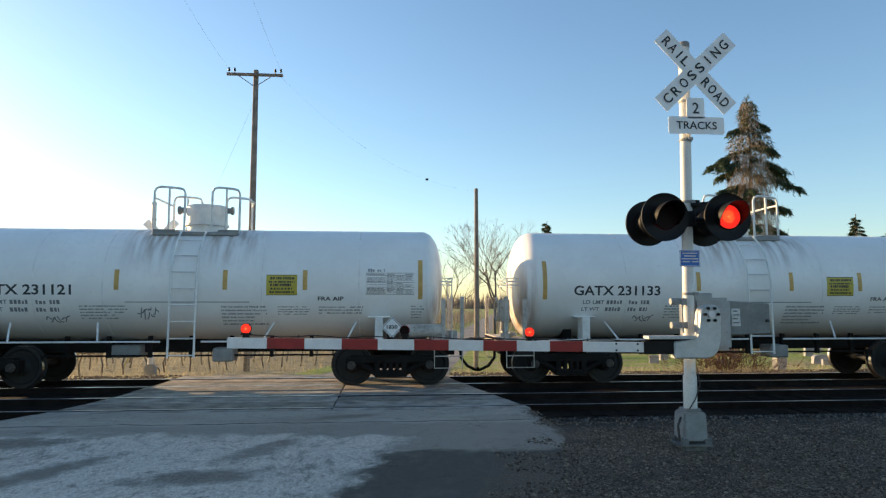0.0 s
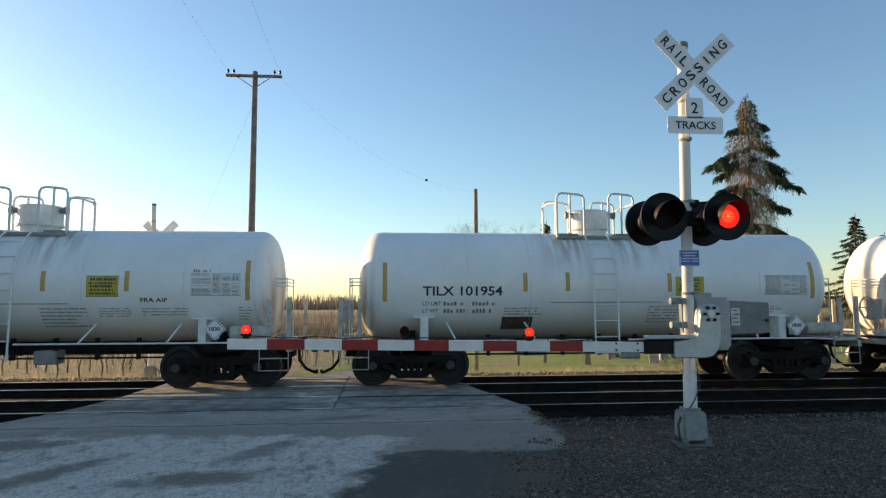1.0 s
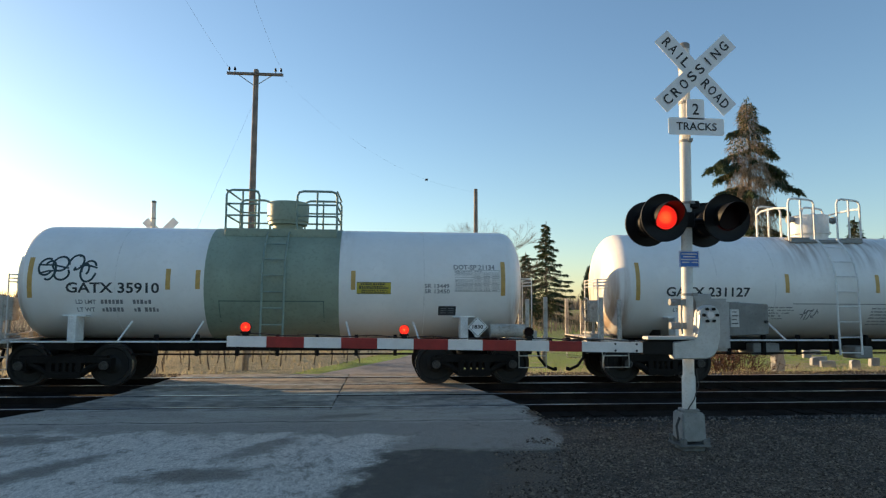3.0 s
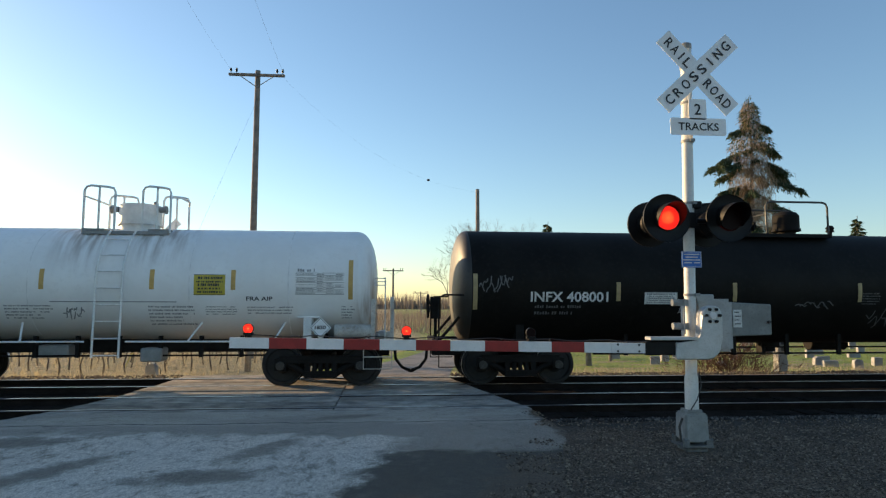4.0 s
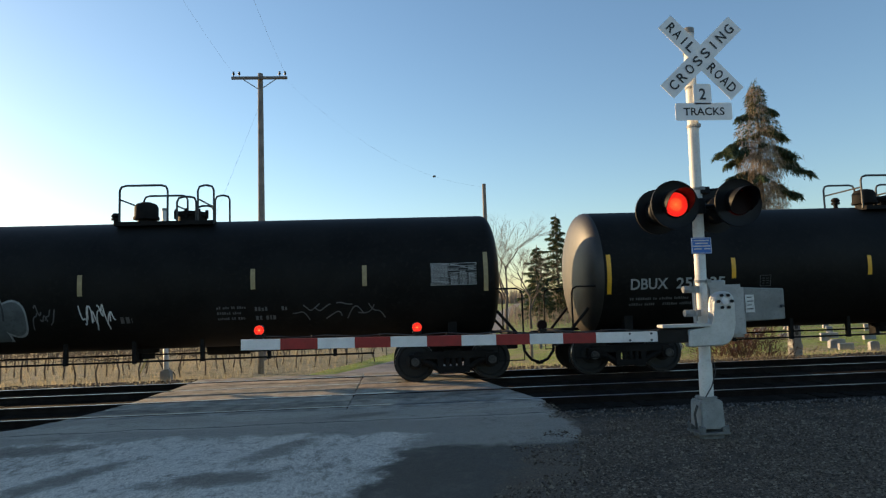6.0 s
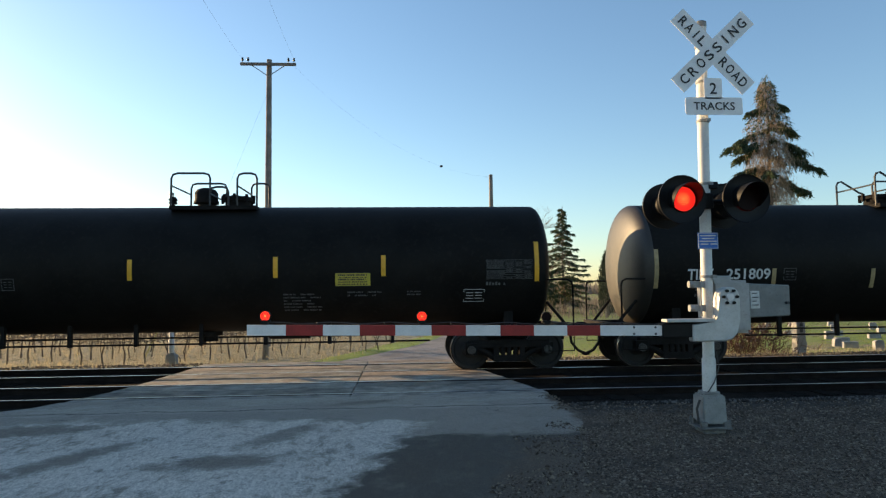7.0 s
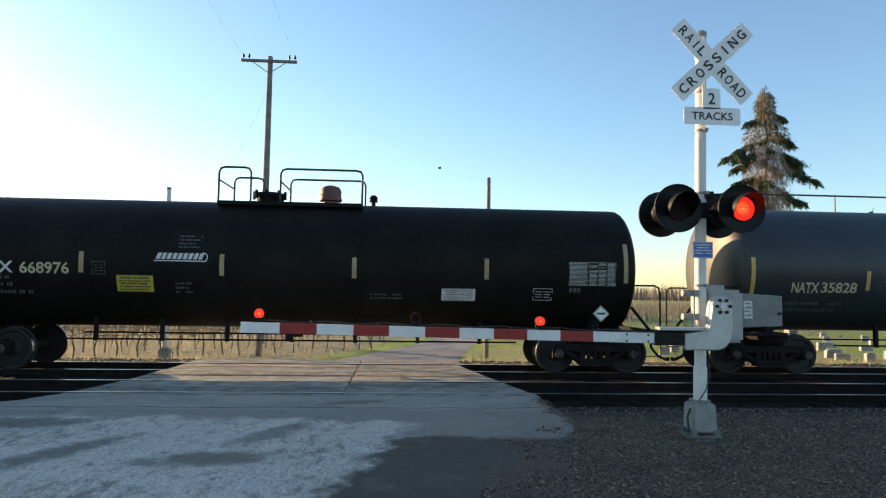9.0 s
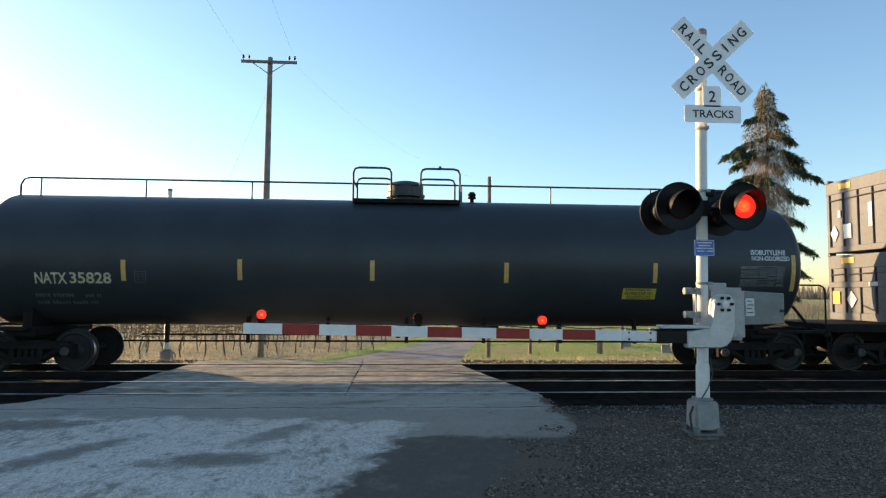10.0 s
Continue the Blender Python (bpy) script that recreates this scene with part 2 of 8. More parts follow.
def layered(name, layers, rough=0.9, bump=0.6, fine=30.0, grain=0.3):
    """Ground whose cover changes with place. Layers: (colour, weight), weight a function of a small node kit; later ones lie over earlier ones."""
    m = bpy.data.materials.new(name)
    m.use_nodes = True
    nt = m.node_tree
    b = nt.nodes["Principled BSDF"]
    tc = nt.nodes.new("ShaderNodeTexCoord").outputs["Object"]
    sep = nt.nodes.new("ShaderNodeSeparateXYZ")
    nt.links.new(tc, sep.inputs[0])

    class Kit:
        x, y = sep.outputs[0], sep.outputs[1]

        @staticmethod
        def op(kind, a, c=0.0):
            n = nt.nodes.new("ShaderNodeMath")
            n.operation = kind
            for i, v in enumerate((a, c)):
                if isinstance(v, (int, float)):
                    n.inputs[i].default_value = v
                else:
                    nt.links.new(v, n.inputs[i])
            return n.outputs[0]

        @staticmethod
        def rng(v, a, c):
            r = nt.nodes.new("ShaderNodeMapRange")
            r.interpolation_type = "SMOOTHSTEP"
            r.inputs[1].default_value, r.inputs[2].default_value = a, c
            nt.links.new(v, r.inputs[0])
            return r.outputs[0]

        @staticmethod
        def noise(s, d=5.0, stretch=(1, 1, 1), turn=0.0, rough=0.6):
            mp = nt.nodes.new("ShaderNodeMapping")
            mp.inputs["Scale"].default_value = stretch
            mp.inputs["Rotation"].default_value = (0, 0, radians(turn))
            nt.links.new(tc, mp.inputs[0])
            n = nt.nodes.new("ShaderNodeTexNoise")
            n.inputs["Scale"].default_value, n.inputs["Detail"].default_value, n.inputs["Roughness"].default_value = s, d, rough
            nt.links.new(mp.outputs[0], n.inputs["Vector"])
            return n.outputs["Fac"]

        @staticmethod
        def blob(cx, cy, rx, ry, turn, edge=0.5):
            """1 inside a ragged oval, 0 outside."""
            c, q = math.cos(radians(turn)), math.sin(radians(turn))
            dx, dy = Kit.op("SUBTRACT", Kit.x, cx), Kit.op("SUBTRACT", Kit.y, cy)
            u = Kit.op("DIVIDE", Kit.op("ADD", Kit.op("MULTIPLY", dx, c), Kit.op("MULTIPLY", dy, q)), rx)
            v = Kit.op("DIVIDE", Kit.op("SUBTRACT", Kit.op("MULTIPLY", dy, c), Kit.op("MULTIPLY", dx, q)), ry)
            d = Kit.op("ADD", Kit.op("POWER", Kit.op("ABSOLUTE", u), 2.0), Kit.op("POWER", Kit.op("ABSOLUTE", v), 2.0))
            d = Kit.op("ADD", d, Kit.op("MULTIPLY", Kit.op("SUBTRACT", Kit.noise(3.4, 8.0, (1, 1, 1), 0, 0.72), 0.5), 4.5))
            return Kit.rng(d, 1.0 + edge, 1.0 - edge)

        @staticmethod
        def cells(s):
            n = nt.nodes.new("ShaderNodeTexVoronoi")
            n.inputs["Scale"].default_value = s
            nt.links.new(tc, n.inputs["Vector"])
            return n.outputs["Distance"], n.outputs["Color"]
    out = None
    for col, weight in layers:
        if out is None:
            rgb = nt.nodes.new("ShaderNodeRGB")
            rgb.outputs[0].default_value = (*col, 1)
            out = rgb.outputs[0]
            continue
        mx = nt.nodes.new("ShaderNodeMix")
        mx.data_type = "RGBA"
        mx.clamp_factor = True
        nt.links.new(weight(Kit), mx.inputs[0])
        nt.links.new(out, mx.inputs[6])
        mx.inputs[7].default_value = (*col, 1)
        out = mx.outputs[2]
    # grain over all of it
    hsv = nt.nodes.new("ShaderNodeHueSaturation")
    nt.links.new(out, hsv.inputs["Color"])
    g = Kit.op("ADD", Kit.op("MULTIPLY", Kit.rng(Kit.noise(fine, 3.0), 0.34, 0.66), 2 * grain), 1 - grain)
    g = Kit.op("MULTIPLY", g, Kit.op("ADD", Kit.op("MULTIPLY", Kit.noise(fine * 0.07, 6.0), grain), 1 - grain * 0.5))
    nt.links.new(g, hsv.inputs["Value"])
    nt.links.new(hsv.outputs[0], b.inputs["Base Color"])
    b.inputs["Roughness"].default_value = rough
    b.inputs["Specular IOR Level"].default_value = 0.4
    bp = nt.nodes.new("ShaderNodeBump")
    bp.inputs["Strength"].default_value, bp.inputs["Distance"].default_value = bump, 0.02
    nt.links.new(Kit.op("ADD", Kit.noise(fine, 4.0), Kit.op("MULTIPLY", Kit.noise(fine * 0.2, 4.0), 1.5)), bp.inputs["Height"])
    nt.links.new(bp.outputs[0], b.inputs["Normal"])
    return m


M_gravel = layered("gravel_verge_and_field", [
    ((0.118, 0.084, 0.055), None),
    ((0.165, 0.120, 0.081), lambda k: k.rng(k.noise(5.0, 6.0), 0.52, 0.68)),
    ((0.064, 0.047, 0.033), lambda k: k.rng(k.noise(1.1, 6.0), 0.48, 0.66)),
    ((0.028, 0.022, 0.017), lambda k: k.rng(k.noise(42.0, 3.0, (1, 1, 1), 0, 0.75), 0.50, 0.62)),
    ((0.26, 0.215, 0.165), lambda k: k.op("MULTIPLY", k.op("MULTIPLY", k.rng(k.cells(46.0)[1], 0.72, 0.80), k.rng(k.cells(46.0)[0], 0.5, 0.3)), k.rng(k.noise(2.3, 5.0), 0.40, 0.60))),
    # ground by the tracks: dark ballast, its deep shade mixed into the colour
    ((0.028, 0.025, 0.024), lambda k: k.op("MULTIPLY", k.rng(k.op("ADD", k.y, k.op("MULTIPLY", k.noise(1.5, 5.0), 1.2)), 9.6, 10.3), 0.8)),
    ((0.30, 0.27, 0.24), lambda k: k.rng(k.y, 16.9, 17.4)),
    ((0.33, 0.285, 0.17), lambda k: k.rng(k.op("ADD", k.y, k.op("MULTIPLY", k.noise(0.8), 2.0)), 18.7, 19.6)),
    ((0.19, 0.17, 0.08), lambda k: k.op("MULTIPLY", k.rng(k.y, 18.0, 19.0), k.rng(k.noise(2.5, 6.0, (1, 1, 1)), 0.48, 0.66))),
    ((0.19, 0.25, 0.05), lambda k: k.op("MULTIPLY", k.rng(k.op("ADD", k.x, k.op("MULTIPLY", k.noise(0.5), 2.0)), 2.6, 4.2), k.rng(k.op("ADD", k.y, k.op("MULTIPLY", k.noise(0.9), 2.5)), 22.0, 23.6))),
    ((0.26, 0.22, 0.12), lambda k: k.op("MULTIPLY", k.op("MULTIPLY", k.rng(k.y, 20.0, 21.0), k.rng(k.x, 2.0, 4.0)), k.rng(k.noise(0.7, 7.0, (0.6, 1.6, 1)), 0.50, 0.60))),
], 0.95, 1.0, 40.0, 0.55)
M_asphalt = layered("worn_asphalt", [
    ((0.275, 0.244, 0.203), None),
    # older pebbly strip and the paler apron by the rails
    ((0.47, 0.425, 0.365), lambda k: k.op("MULTIPLY", k.rng(k.op("ADD", k.y, k.op("MULTIPLY", k.noise(1.4), 0.5)), 10.1, 10.3), k.rng(k.noise(1.3, 8.0, (0.4, 1.3, 1), 0, 0.7), 0.34, 0.62))),
    ((0.50, 0.455, 0.39), lambda k: k.op("MULTIPLY", k.rng(k.noise(38.0, 2.0), 0.56, 0.66), k.rng(k.y, 8.2, 9.0))),
    # pebbly old surface before the apron
    ((0.33, 0.30, 0.255), lambda k: k.op("MULTIPLY", k.rng(k.op("ADD", k.y, k.op("MULTIPLY", k.noise(1.7, 6.0), 0.9)), 8.35, 8.7), k.op("ADD", k.op("MULTIPLY", k.rng(k.noise(52.0, 2.0), 0.46, 0.60), 0.65), 0.2))),
    # frost-pale wear, granular and broken up along the traffic
    ((0.71, 0.655, 0.575), lambda k: k.op("MULTIPLY", k.op("MULTIPLY", k.op("MULTIPLY", k.rng(k.op("ADD", k.noise(0.62, 4.0, (1.0, 0.6, 1), 28), k.op("MULTIPLY", k.op("SUBTRACT", k.noise(7.0, 10.0, (1.0, 0.4, 1), 30, 0.8), 0.5), 2.0)), 0.16, 0.52), k.op("ADD", k.op("MULTIPLY", k.rng(k.noise(26.0, 5.0, (1, 0.45, 1), 34, 0.75), 0.40, 0.60), 0.45), 0.58)), k.rng(k.op("ADD", k.y, k.op("ADD", k.op("MULTIPLY", k.x, 0.06), k.op("MULTIPLY", k.noise(1.0, 8.0, (1, 1, 1), 0, 0.65), 2.6))), 10.55, 10.10)), k.rng(k.op("ADD", k.x, k.op("ADD", k.op("MULTIPLY", k.y, -0.285), k.op("MULTIPLY", k.noise(2.6, 8.0, (1, 1, 1), 0, 0.7), 1.2))), -1.4, -2.0))),
    # bare brown ovals worn into the pale surface
    ((0.125, 0.106, 0.082), lambda k: k.op("MULTIPLY", k.blob(-1.98, 7.05, 0.72, 0.30, 8, 0.9), 0.8)),
    ((0.120, 0.104, 0.082), lambda k: k.op("MULTIPLY", k.blob(-3.75, 7.25, 0.95, 0.24, 62, 0.9), 0.8)),
    ((0.135, 0.114, 0.088), lambda k: k.op("MULTIPLY", k.blob(-1.55, 8.30, 0.75, 0.22, 60, 0.8), 0.7)),
    ((0.130, 0.112, 0.088), lambda k: k.op("MULTIPLY", k.blob(-5.0, 8.95, 0.75, 0.35, 0, 0.5), 0.8)),
    ((0.150, 0.128, 0.100), lambda k: k.op("MULTIPLY", k.blob(-0.65, 10.62, 0.50, 0.16, 20, 0.8), 0.6)),
    # scoured crosswise scratches
    ((0.24, 0.212, 0.175), lambda k: k.op("MULTIPLY", k.rng(k.noise(15.0, 6.0, (1.0, 0.2, 1), 42, 0.7), 0.56, 0.70), k.op("MULTIPLY", k.rng(k.y, 9.4, 8.9), 0.55))),
    # dark repair patch
    ((0.078, 0.068, 0.054), lambda k: k.op("MULTIPLY", k.op("MULTIPLY", k.rng(k.op("ADD", k.x, k.op("ADD", k.op("MULTIPLY", k.y, -0.285), k.op("MULTIPLY", k.noise(2.6, 7.0), 1.0))), -1.9, -1.65), k.rng(k.op("ADD", k.y, k.op("MULTIPLY", k.noise(1.1), 1.2)), 8.80, 8.55)), k.rng(k.noise(0.7, 7.0), 0.22, 0.45))),
    ((0.088, 0.077, 0.062), lambda k: k.op("MULTIPLY", k.rng(k.noise(2.1, 9.0, (1, 1, 1), 0, 0.75), 0.58, 0.68), 0.8)),
    # mottled and pitted repair
    ((0.155, 0.130, 0.100), lambda k: k.op("MULTIPLY", k.op("MULTIPLY", k.rng(k.noise(6.0, 9.0, (1, 0.6, 1), 20, 0.78), 0.50, 0.66), k.rng(k.y, 9.0, 8.4)), 0.55)),
    ((0.040, 0.034, 0.028), lambda k: k.op("MULTIPLY", k.rng(k.noise(16.0, 8.0, (1, 0.7, 1), 10, 0.8), 0.54, 0.66), 0.5)),
    # gravel washed over the right-hand edge
    ((0.116, 0.083, 0.055), lambda k: k.op("MAXIMUM", k.op("MULTIPLY", k.rng(k.op("ADD", k.x, k.op("ADD", k.op("MULTIPLY", k.y, -0.33), k.op("MULTIPLY", k.noise(2.4, 8.0, (1, 1, 1), 0, 0.72), 1.9))), -0.35, 0.15), k.rng(k.op("ADD", k.y, k.op("MULTIPLY", k.noise(2.0, 6.0), 0.8)), 8.40, 8.10)), k.rng(k.op("ADD", k.x, k.op("MULTIPLY", k.noise(2.4, 8.0), 0.6)), 2.62, 2.80))),
    ((0.062, 0.046, 0.033), lambda k: k.op("MULTIPLY", k.op("MAXIMUM", k.op("MULTIPLY", k.rng(k.op("ADD", k.x, k.op("ADD", k.op("MULTIPLY", k.y, -0.33), k.op("MULTIPLY", k.noise(2.4, 8.0, (1, 1, 1), 0, 0.72), 1.9))), -0.35, 0.15), k.rng(k.op("ADD", k.y, k.op("MULTIPLY", k.noise(2.0, 6.0), 0.8)), 8.40, 8.10)), k.rng(k.op("ADD", k.x, k.op("MULTIPLY", k.noise(2.4, 8.0), 0.6)), 2.62, 2.80)), k.rng(k.noise(1.1, 6.0), 0.48, 0.66))),
    # its grit, and small pits all over
    ((0.022, 0.018, 0.014), lambda k: k.op("MULTIPLY", k.rng(k.noise(42.0, 3.0, (1, 1, 1), 0, 0.75), 0.52, 0.64), k.op("ADD", k.op("MULTIPLY", k.rng(k.op("ADD", k.x, k.op("ADD", k.op("MULTIPLY", k.y, -0.33), k.op("MULTIPLY", k.noise(2.4, 8.0, (1, 1, 1), 0, 0.72), 1.9))), -0.7, 0.0), 0.6), 0.22))),
    ((0.20, 0.165, 0.125), lambda k: k.op("MULTIPLY", k.op("MULTIPLY", k.rng(k.cells(46.0)[1], 0.74, 0.82), k.rng(k.cells(46.0)[0], 0.5, 0.3)), k.rng(k.op("ADD", k.x, k.op("ADD", k.op("MULTIPLY", k.y, -0.33), k.op("MULTIPLY", k.noise(2.4, 8.0, (1, 1, 1), 0, 0.72), 1.9))), -0.9, 0.1))),
    # the joint where the apron meets the old surface, and a few wandering cracks
    ((0.033, 0.030, 0.026), lambda k: k.rng(k.op("ABSOLUTE", k.op("ADD", k.op("SUBTRACT", k.y, 10.12), k.op("MULTIPLY", k.op("SUBTRACT", k.noise(0.9, 5.0), 0.5), 0.5))), 0.030, 0.008)),
    ((0.044, 0.040, 0.034), lambda k: k.op("MULTIPLY", k.rng(k.op("ABSOLUTE", k.op("SUBTRACT", k.noise(0.45, 8.0), 0.5)), 0.005, 0.001), 0.35)),
], 0.75, 1.0, 62.0, 0.24)
M_panel = mat("worn_crossing_panel", (0.29, 0.262, 0.225), 0.75, var=0.45, scale=2.4, bump=0.4, fine=40, dark=(0.085, 0.078, 0.072))
M_panel_dark = mat("dirt-and-shade-dark_crossing_panel", (0.21, 0.188, 0.16), 0.75, var=0.5, scale=2.2, bump=0.5, fine=30, dark=(0.06, 0.055, 0.05), spots=0.06)
M_panel_warm = mat("darker_brown_crossing_panel", (0.25, 0.205, 0.165), 0.8, var=0.5, scale=1.8, bump=0.5, fine=36, dark=(0.09, 0.075, 0.062), spots=0.06)
# oily ballast, taken near black to carry the deep shade between the rails
M_ballast = mat("oily_shade-dark_ballast", (0.017, 0.0135, 0.011), 0.95, var=0.4, scale=3, bump=0.8, fine=25, spec=0.05)
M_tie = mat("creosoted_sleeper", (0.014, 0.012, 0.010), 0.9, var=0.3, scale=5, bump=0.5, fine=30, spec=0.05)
M_lane = layered("sunlit_lane", [
    ((0.26, 0.235, 0.21), None),
    ((0.17, 0.155, 0.14), lambda k: k.rng(k.noise(0.9, 6.0), 0.45, 0.65)),
], 0.85, 0.4, 30.0, 0.2)
M_grass = mat("short_green_grass", (0.22, 0.29, 0.05), 0.95, var=0.35, scale=0.8, bump=0.6, fine=30, dark=(0.07, 0.10, 0.025))
M_stone = mat("loose_stone", (0.125, 0.098, 0.072), 0.9, var=0.75, scale=14, bump=0.3, fine=60)

def pebbles(name, dark, pale):
    """Stones that differ one from the next."""
    m = mat(name, dark, 0.9, var=0.2, scale=14, bump=0.2, fine=60, spec=0.3)
    nt = m.node_tree
    b = nt.nodes["Principled BSDF"]
    old = b.inputs["Base Color"].links[0].from_socket
    pick = nt.nodes.new("ShaderNodeMapRange")
    pick.interpolation_type = "SMOOTHSTEP"
    pick.inputs[1].default_value, pick.inputs[2].default_value = 0.35, 1.15
    nt.links.new(nt.nodes.new("ShaderNodeNewGeometry").outputs["Random Per Island"], pick.inputs[0])
    mx = nt.nodes.new("ShaderNodeMix")
    mx.data_type = "RGBA"
    nt.links.new(pick.outputs[0], mx.inputs[0])
    nt.links.new(old, mx.inputs[6])
    mx.inputs[7].default_value = (*pale, 1)
    nt.links.new(mx.outputs[2], b.inputs["Base Color"])
    return m


M_pebble = pebbles("mixed_gravel_stone", (0.058, 0.042, 0.030), (0.29, 0.235, 0.175))
far = [40, 60, 90, 150, 300, 800, 3000]
gx = [-v for v in far[::-1]] + steps(-30, 30, 1.0) + far
gy = [-3000, -800, -300, -100, -40] + steps(-20, 26, 0.35) + [30, 36, 44, 60, 90, 150, 300, 800, 3000]
ground = grid_sheet("ground", gx, gy, ground_z, M_gravel, "grey gravel and dry grass ground beside the tracks")


def slab(name, outline, top, depth, material, label, category="", kind="structure"):
    """A flat slab over an outline of (x, y); top gives its height."""
    bm = bmesh.new()
    up = [bm.verts.new((x, y, top(x, y))) for x, y in outline]
    dn = [bm.verts.new((x, y, top(x, y) - depth)) for x, y in outline]
    bm.faces.new(up)
    bm.faces.new(dn[::-1])
    n = len(up)
    for i in range(n):
        bm.faces.new((up[i], dn[i], dn[(i + 1) % n], up[(i + 1) % n]))
    bmesh.ops.triangulate(bm, faces=[f for f in bm.faces if len(f.verts) > 4])
    return tagged(part(name, bm, material), label, category, "", kind)



road_outline = [(-9.5, -30), (1.6, -30), (1.5, 3.5), (1.75, 6.0), (2.05, 7.4), (2.3, 8.2), (2.5, 8.9), (2.58, 9.5), (2.52, 10.1), (2.45, 11.24), (-5.85, 11.24), (-6.0, 10.75), (-6.45, 10.35), (-7.6, 9.6), (-9.0, 8.3)]
rnd = random.Random(4)
edge = []
for a, b in zip(road_outline, road_outline[1:] + road_outline[:1]):
    n = max(1, round(math.dist(a, b) / 0.35)) if max(a[1], b[1]) > 0 else 1
    for k in range(n):
        j = 0.0 if abs(a[1] - 11.24) < 0.01 and abs(b[1] - 11.24) < 0.01 else 0.05
        edge.append((a[0] + (b[0] - a[0]) * k / n + rnd.uniform(-j, j), a[1] + (b[1] - a[1]) * k / n))
slab("road", edge, lambda x, y: 0.0, 0.3, M_asphalt, "worn pale grey asphalt road leading to the crossing", "road")
lane_l = [(-5.35, 17.13), (-4.6, 18.2), (-3.0, 20.4), (-1.4, 23.4), (0.7, 28.3), (3.2, 38.0), (7.0, 60.0), (16.5, 110.0), (90.0, 480.0)]
lane_r = [(1.4, 17.13), (1.75, 19.0), (2.3, 23.3), (3.65, 30.0), (5.8, 40.0), (10.0, 60.0), (19.5, 110.0), (93.0, 480.0)]


def strip_sheet(name, left, right, lift, material, label, category):
    """A sheet between two edges that follows the ground."""
    bm = bmesh.new()
    n = 90

    def along(pts, t):
        y = pts[0][1] + (pts[-1][1] - pts[0][1]) * t
        for a, b in zip(pts, pts[1:]):
            if a[1] <= y <= b[1] + 1e-6:
                return (a[0] + (b[0] - a[0]) * (y - a[1]) / max(1e-6, b[1] - a[1]), y)
        return pts[-1]
    last = None
    for i in range(n + 1):
        t = (i / n) ** 2
        a, b = along(left, t), along(right, t)
        row = [bm.verts.new((a[0] + (b[0] - a[0]) * k / 4, a[1] + (b[1] - a[1]) * k / 4, ground_z(0, a[1]) + (0.004 if k in (0, 4) else lift + 0.15 * max(0, 1 - (a[1] - 17.0) / 2.0)))) for k in range(5)]
        if last:
            for k in range(4):
                bm.faces.new((last[k], last[k + 1], row[k + 1], row[k]))
        last = row
    return tagged(part(name, bm, material), label, category, "", "structure")


strip_sheet("lane", lane_l, lane_r, 0.02, M_lane, "sunlit gravelly lane beyond the crossing", "road")
verge_l = [(-3.5, 20.8), (-2.4, 24.0), (-1.75, 25.6), (-0.7, 29.0), (1.0, 33.0), (6.0, 60.0)]
strip_sheet("verge", verge_l, [(-2.7, 20.8), (-1.15, 24.0), (0.55, 28.0), (1.6, 31.5), (6.9, 60.0)], 0.03, M_grass, "bright green grass verge beside the lane", "grass")


def rail(y):
    """Flat-bottomed rail with a polished head."""
    bm = bmesh.new()
    prof = [(-0.07, -0.17), (0.07, -0.17), (0.07, -0.155), (0.012, -0.14), (0.012, -0.04), (0.036, -0.03), (0.036, -0.004), (0.03, 0.0), (-0.03, 0.0), (-0.036, -0.004), (-0.036, -0.03), (-0.012, -0.04), (-0.012, -0.14), (-0.07, -0.155)]
    a = [bm.verts.new((-160, y + u, v)) for u, v in prof]
    b = [bm.verts.new((220, y + u, v)) for u, v in prof]
    for i in range(len(prof)):
        f = bm.faces.new((a[i], a[(i + 1) % len(prof)], b[(i + 1) % len(prof)], b[i]))
        f.material_index = 1 if 6 <= i <= 8 else 0
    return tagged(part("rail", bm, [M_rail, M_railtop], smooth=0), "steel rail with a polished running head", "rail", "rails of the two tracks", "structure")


for yc in (TRACK_NEAR, TRACK_FAR):
    for s in (-1, 1):
        rail(yc + s * HALF_GAUGE)


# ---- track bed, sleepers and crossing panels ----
bed = grid_sheet("track_bed", [-160, -60] + steps(-30, 40, 0.7) + [80, 220], steps(10.75, 17.25, 0.25), lambda x, y: -0.135 + 0.025 * noise.noise((x * 2.1, y * 2.3, 0)), M_ballast, "oily ballast under the two tracks, coloured darker for deep shade")
bm = bmesh.new()
for yc in (TRACK_NEAR, TRACK_FAR):
    for i in range(150):
        x = -36 + i * 0.56
        if -6.0 < x < 2.6:
            continue
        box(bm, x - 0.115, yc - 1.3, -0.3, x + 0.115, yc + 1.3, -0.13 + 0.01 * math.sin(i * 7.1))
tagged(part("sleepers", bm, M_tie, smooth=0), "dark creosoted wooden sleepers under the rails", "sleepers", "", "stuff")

rows_y = [(11.245, 11.54), (11.74, 12.36), (12.395, 13.03), (13.24, 13.97), (14.02, 14.745), (14.96, 15.58), (15.615, 16.24), (16.47, 17.12)]
crossing = tagged(new("crossing_surface"), "worn flush crossing panels between the rails", "crossing", "", "structure")


def side_x(y, left):
    a = [(10, -5.9), (11.3, -5.8), (12.7, -5.42), (15, -5.25), (18, -5.2)] if left else [(10, 2.5), (11.35, 2.55), (12.8, 2.24), (14.3, 1.9), (16, 1.6), (18, 1.45)]
    for p, q in zip(a, a[1:]):
        if p[0] <= y <= q[0]:
            return p[1] + (q[1] - p[1]) * (y - p[0]) / (q[0] - p[0])


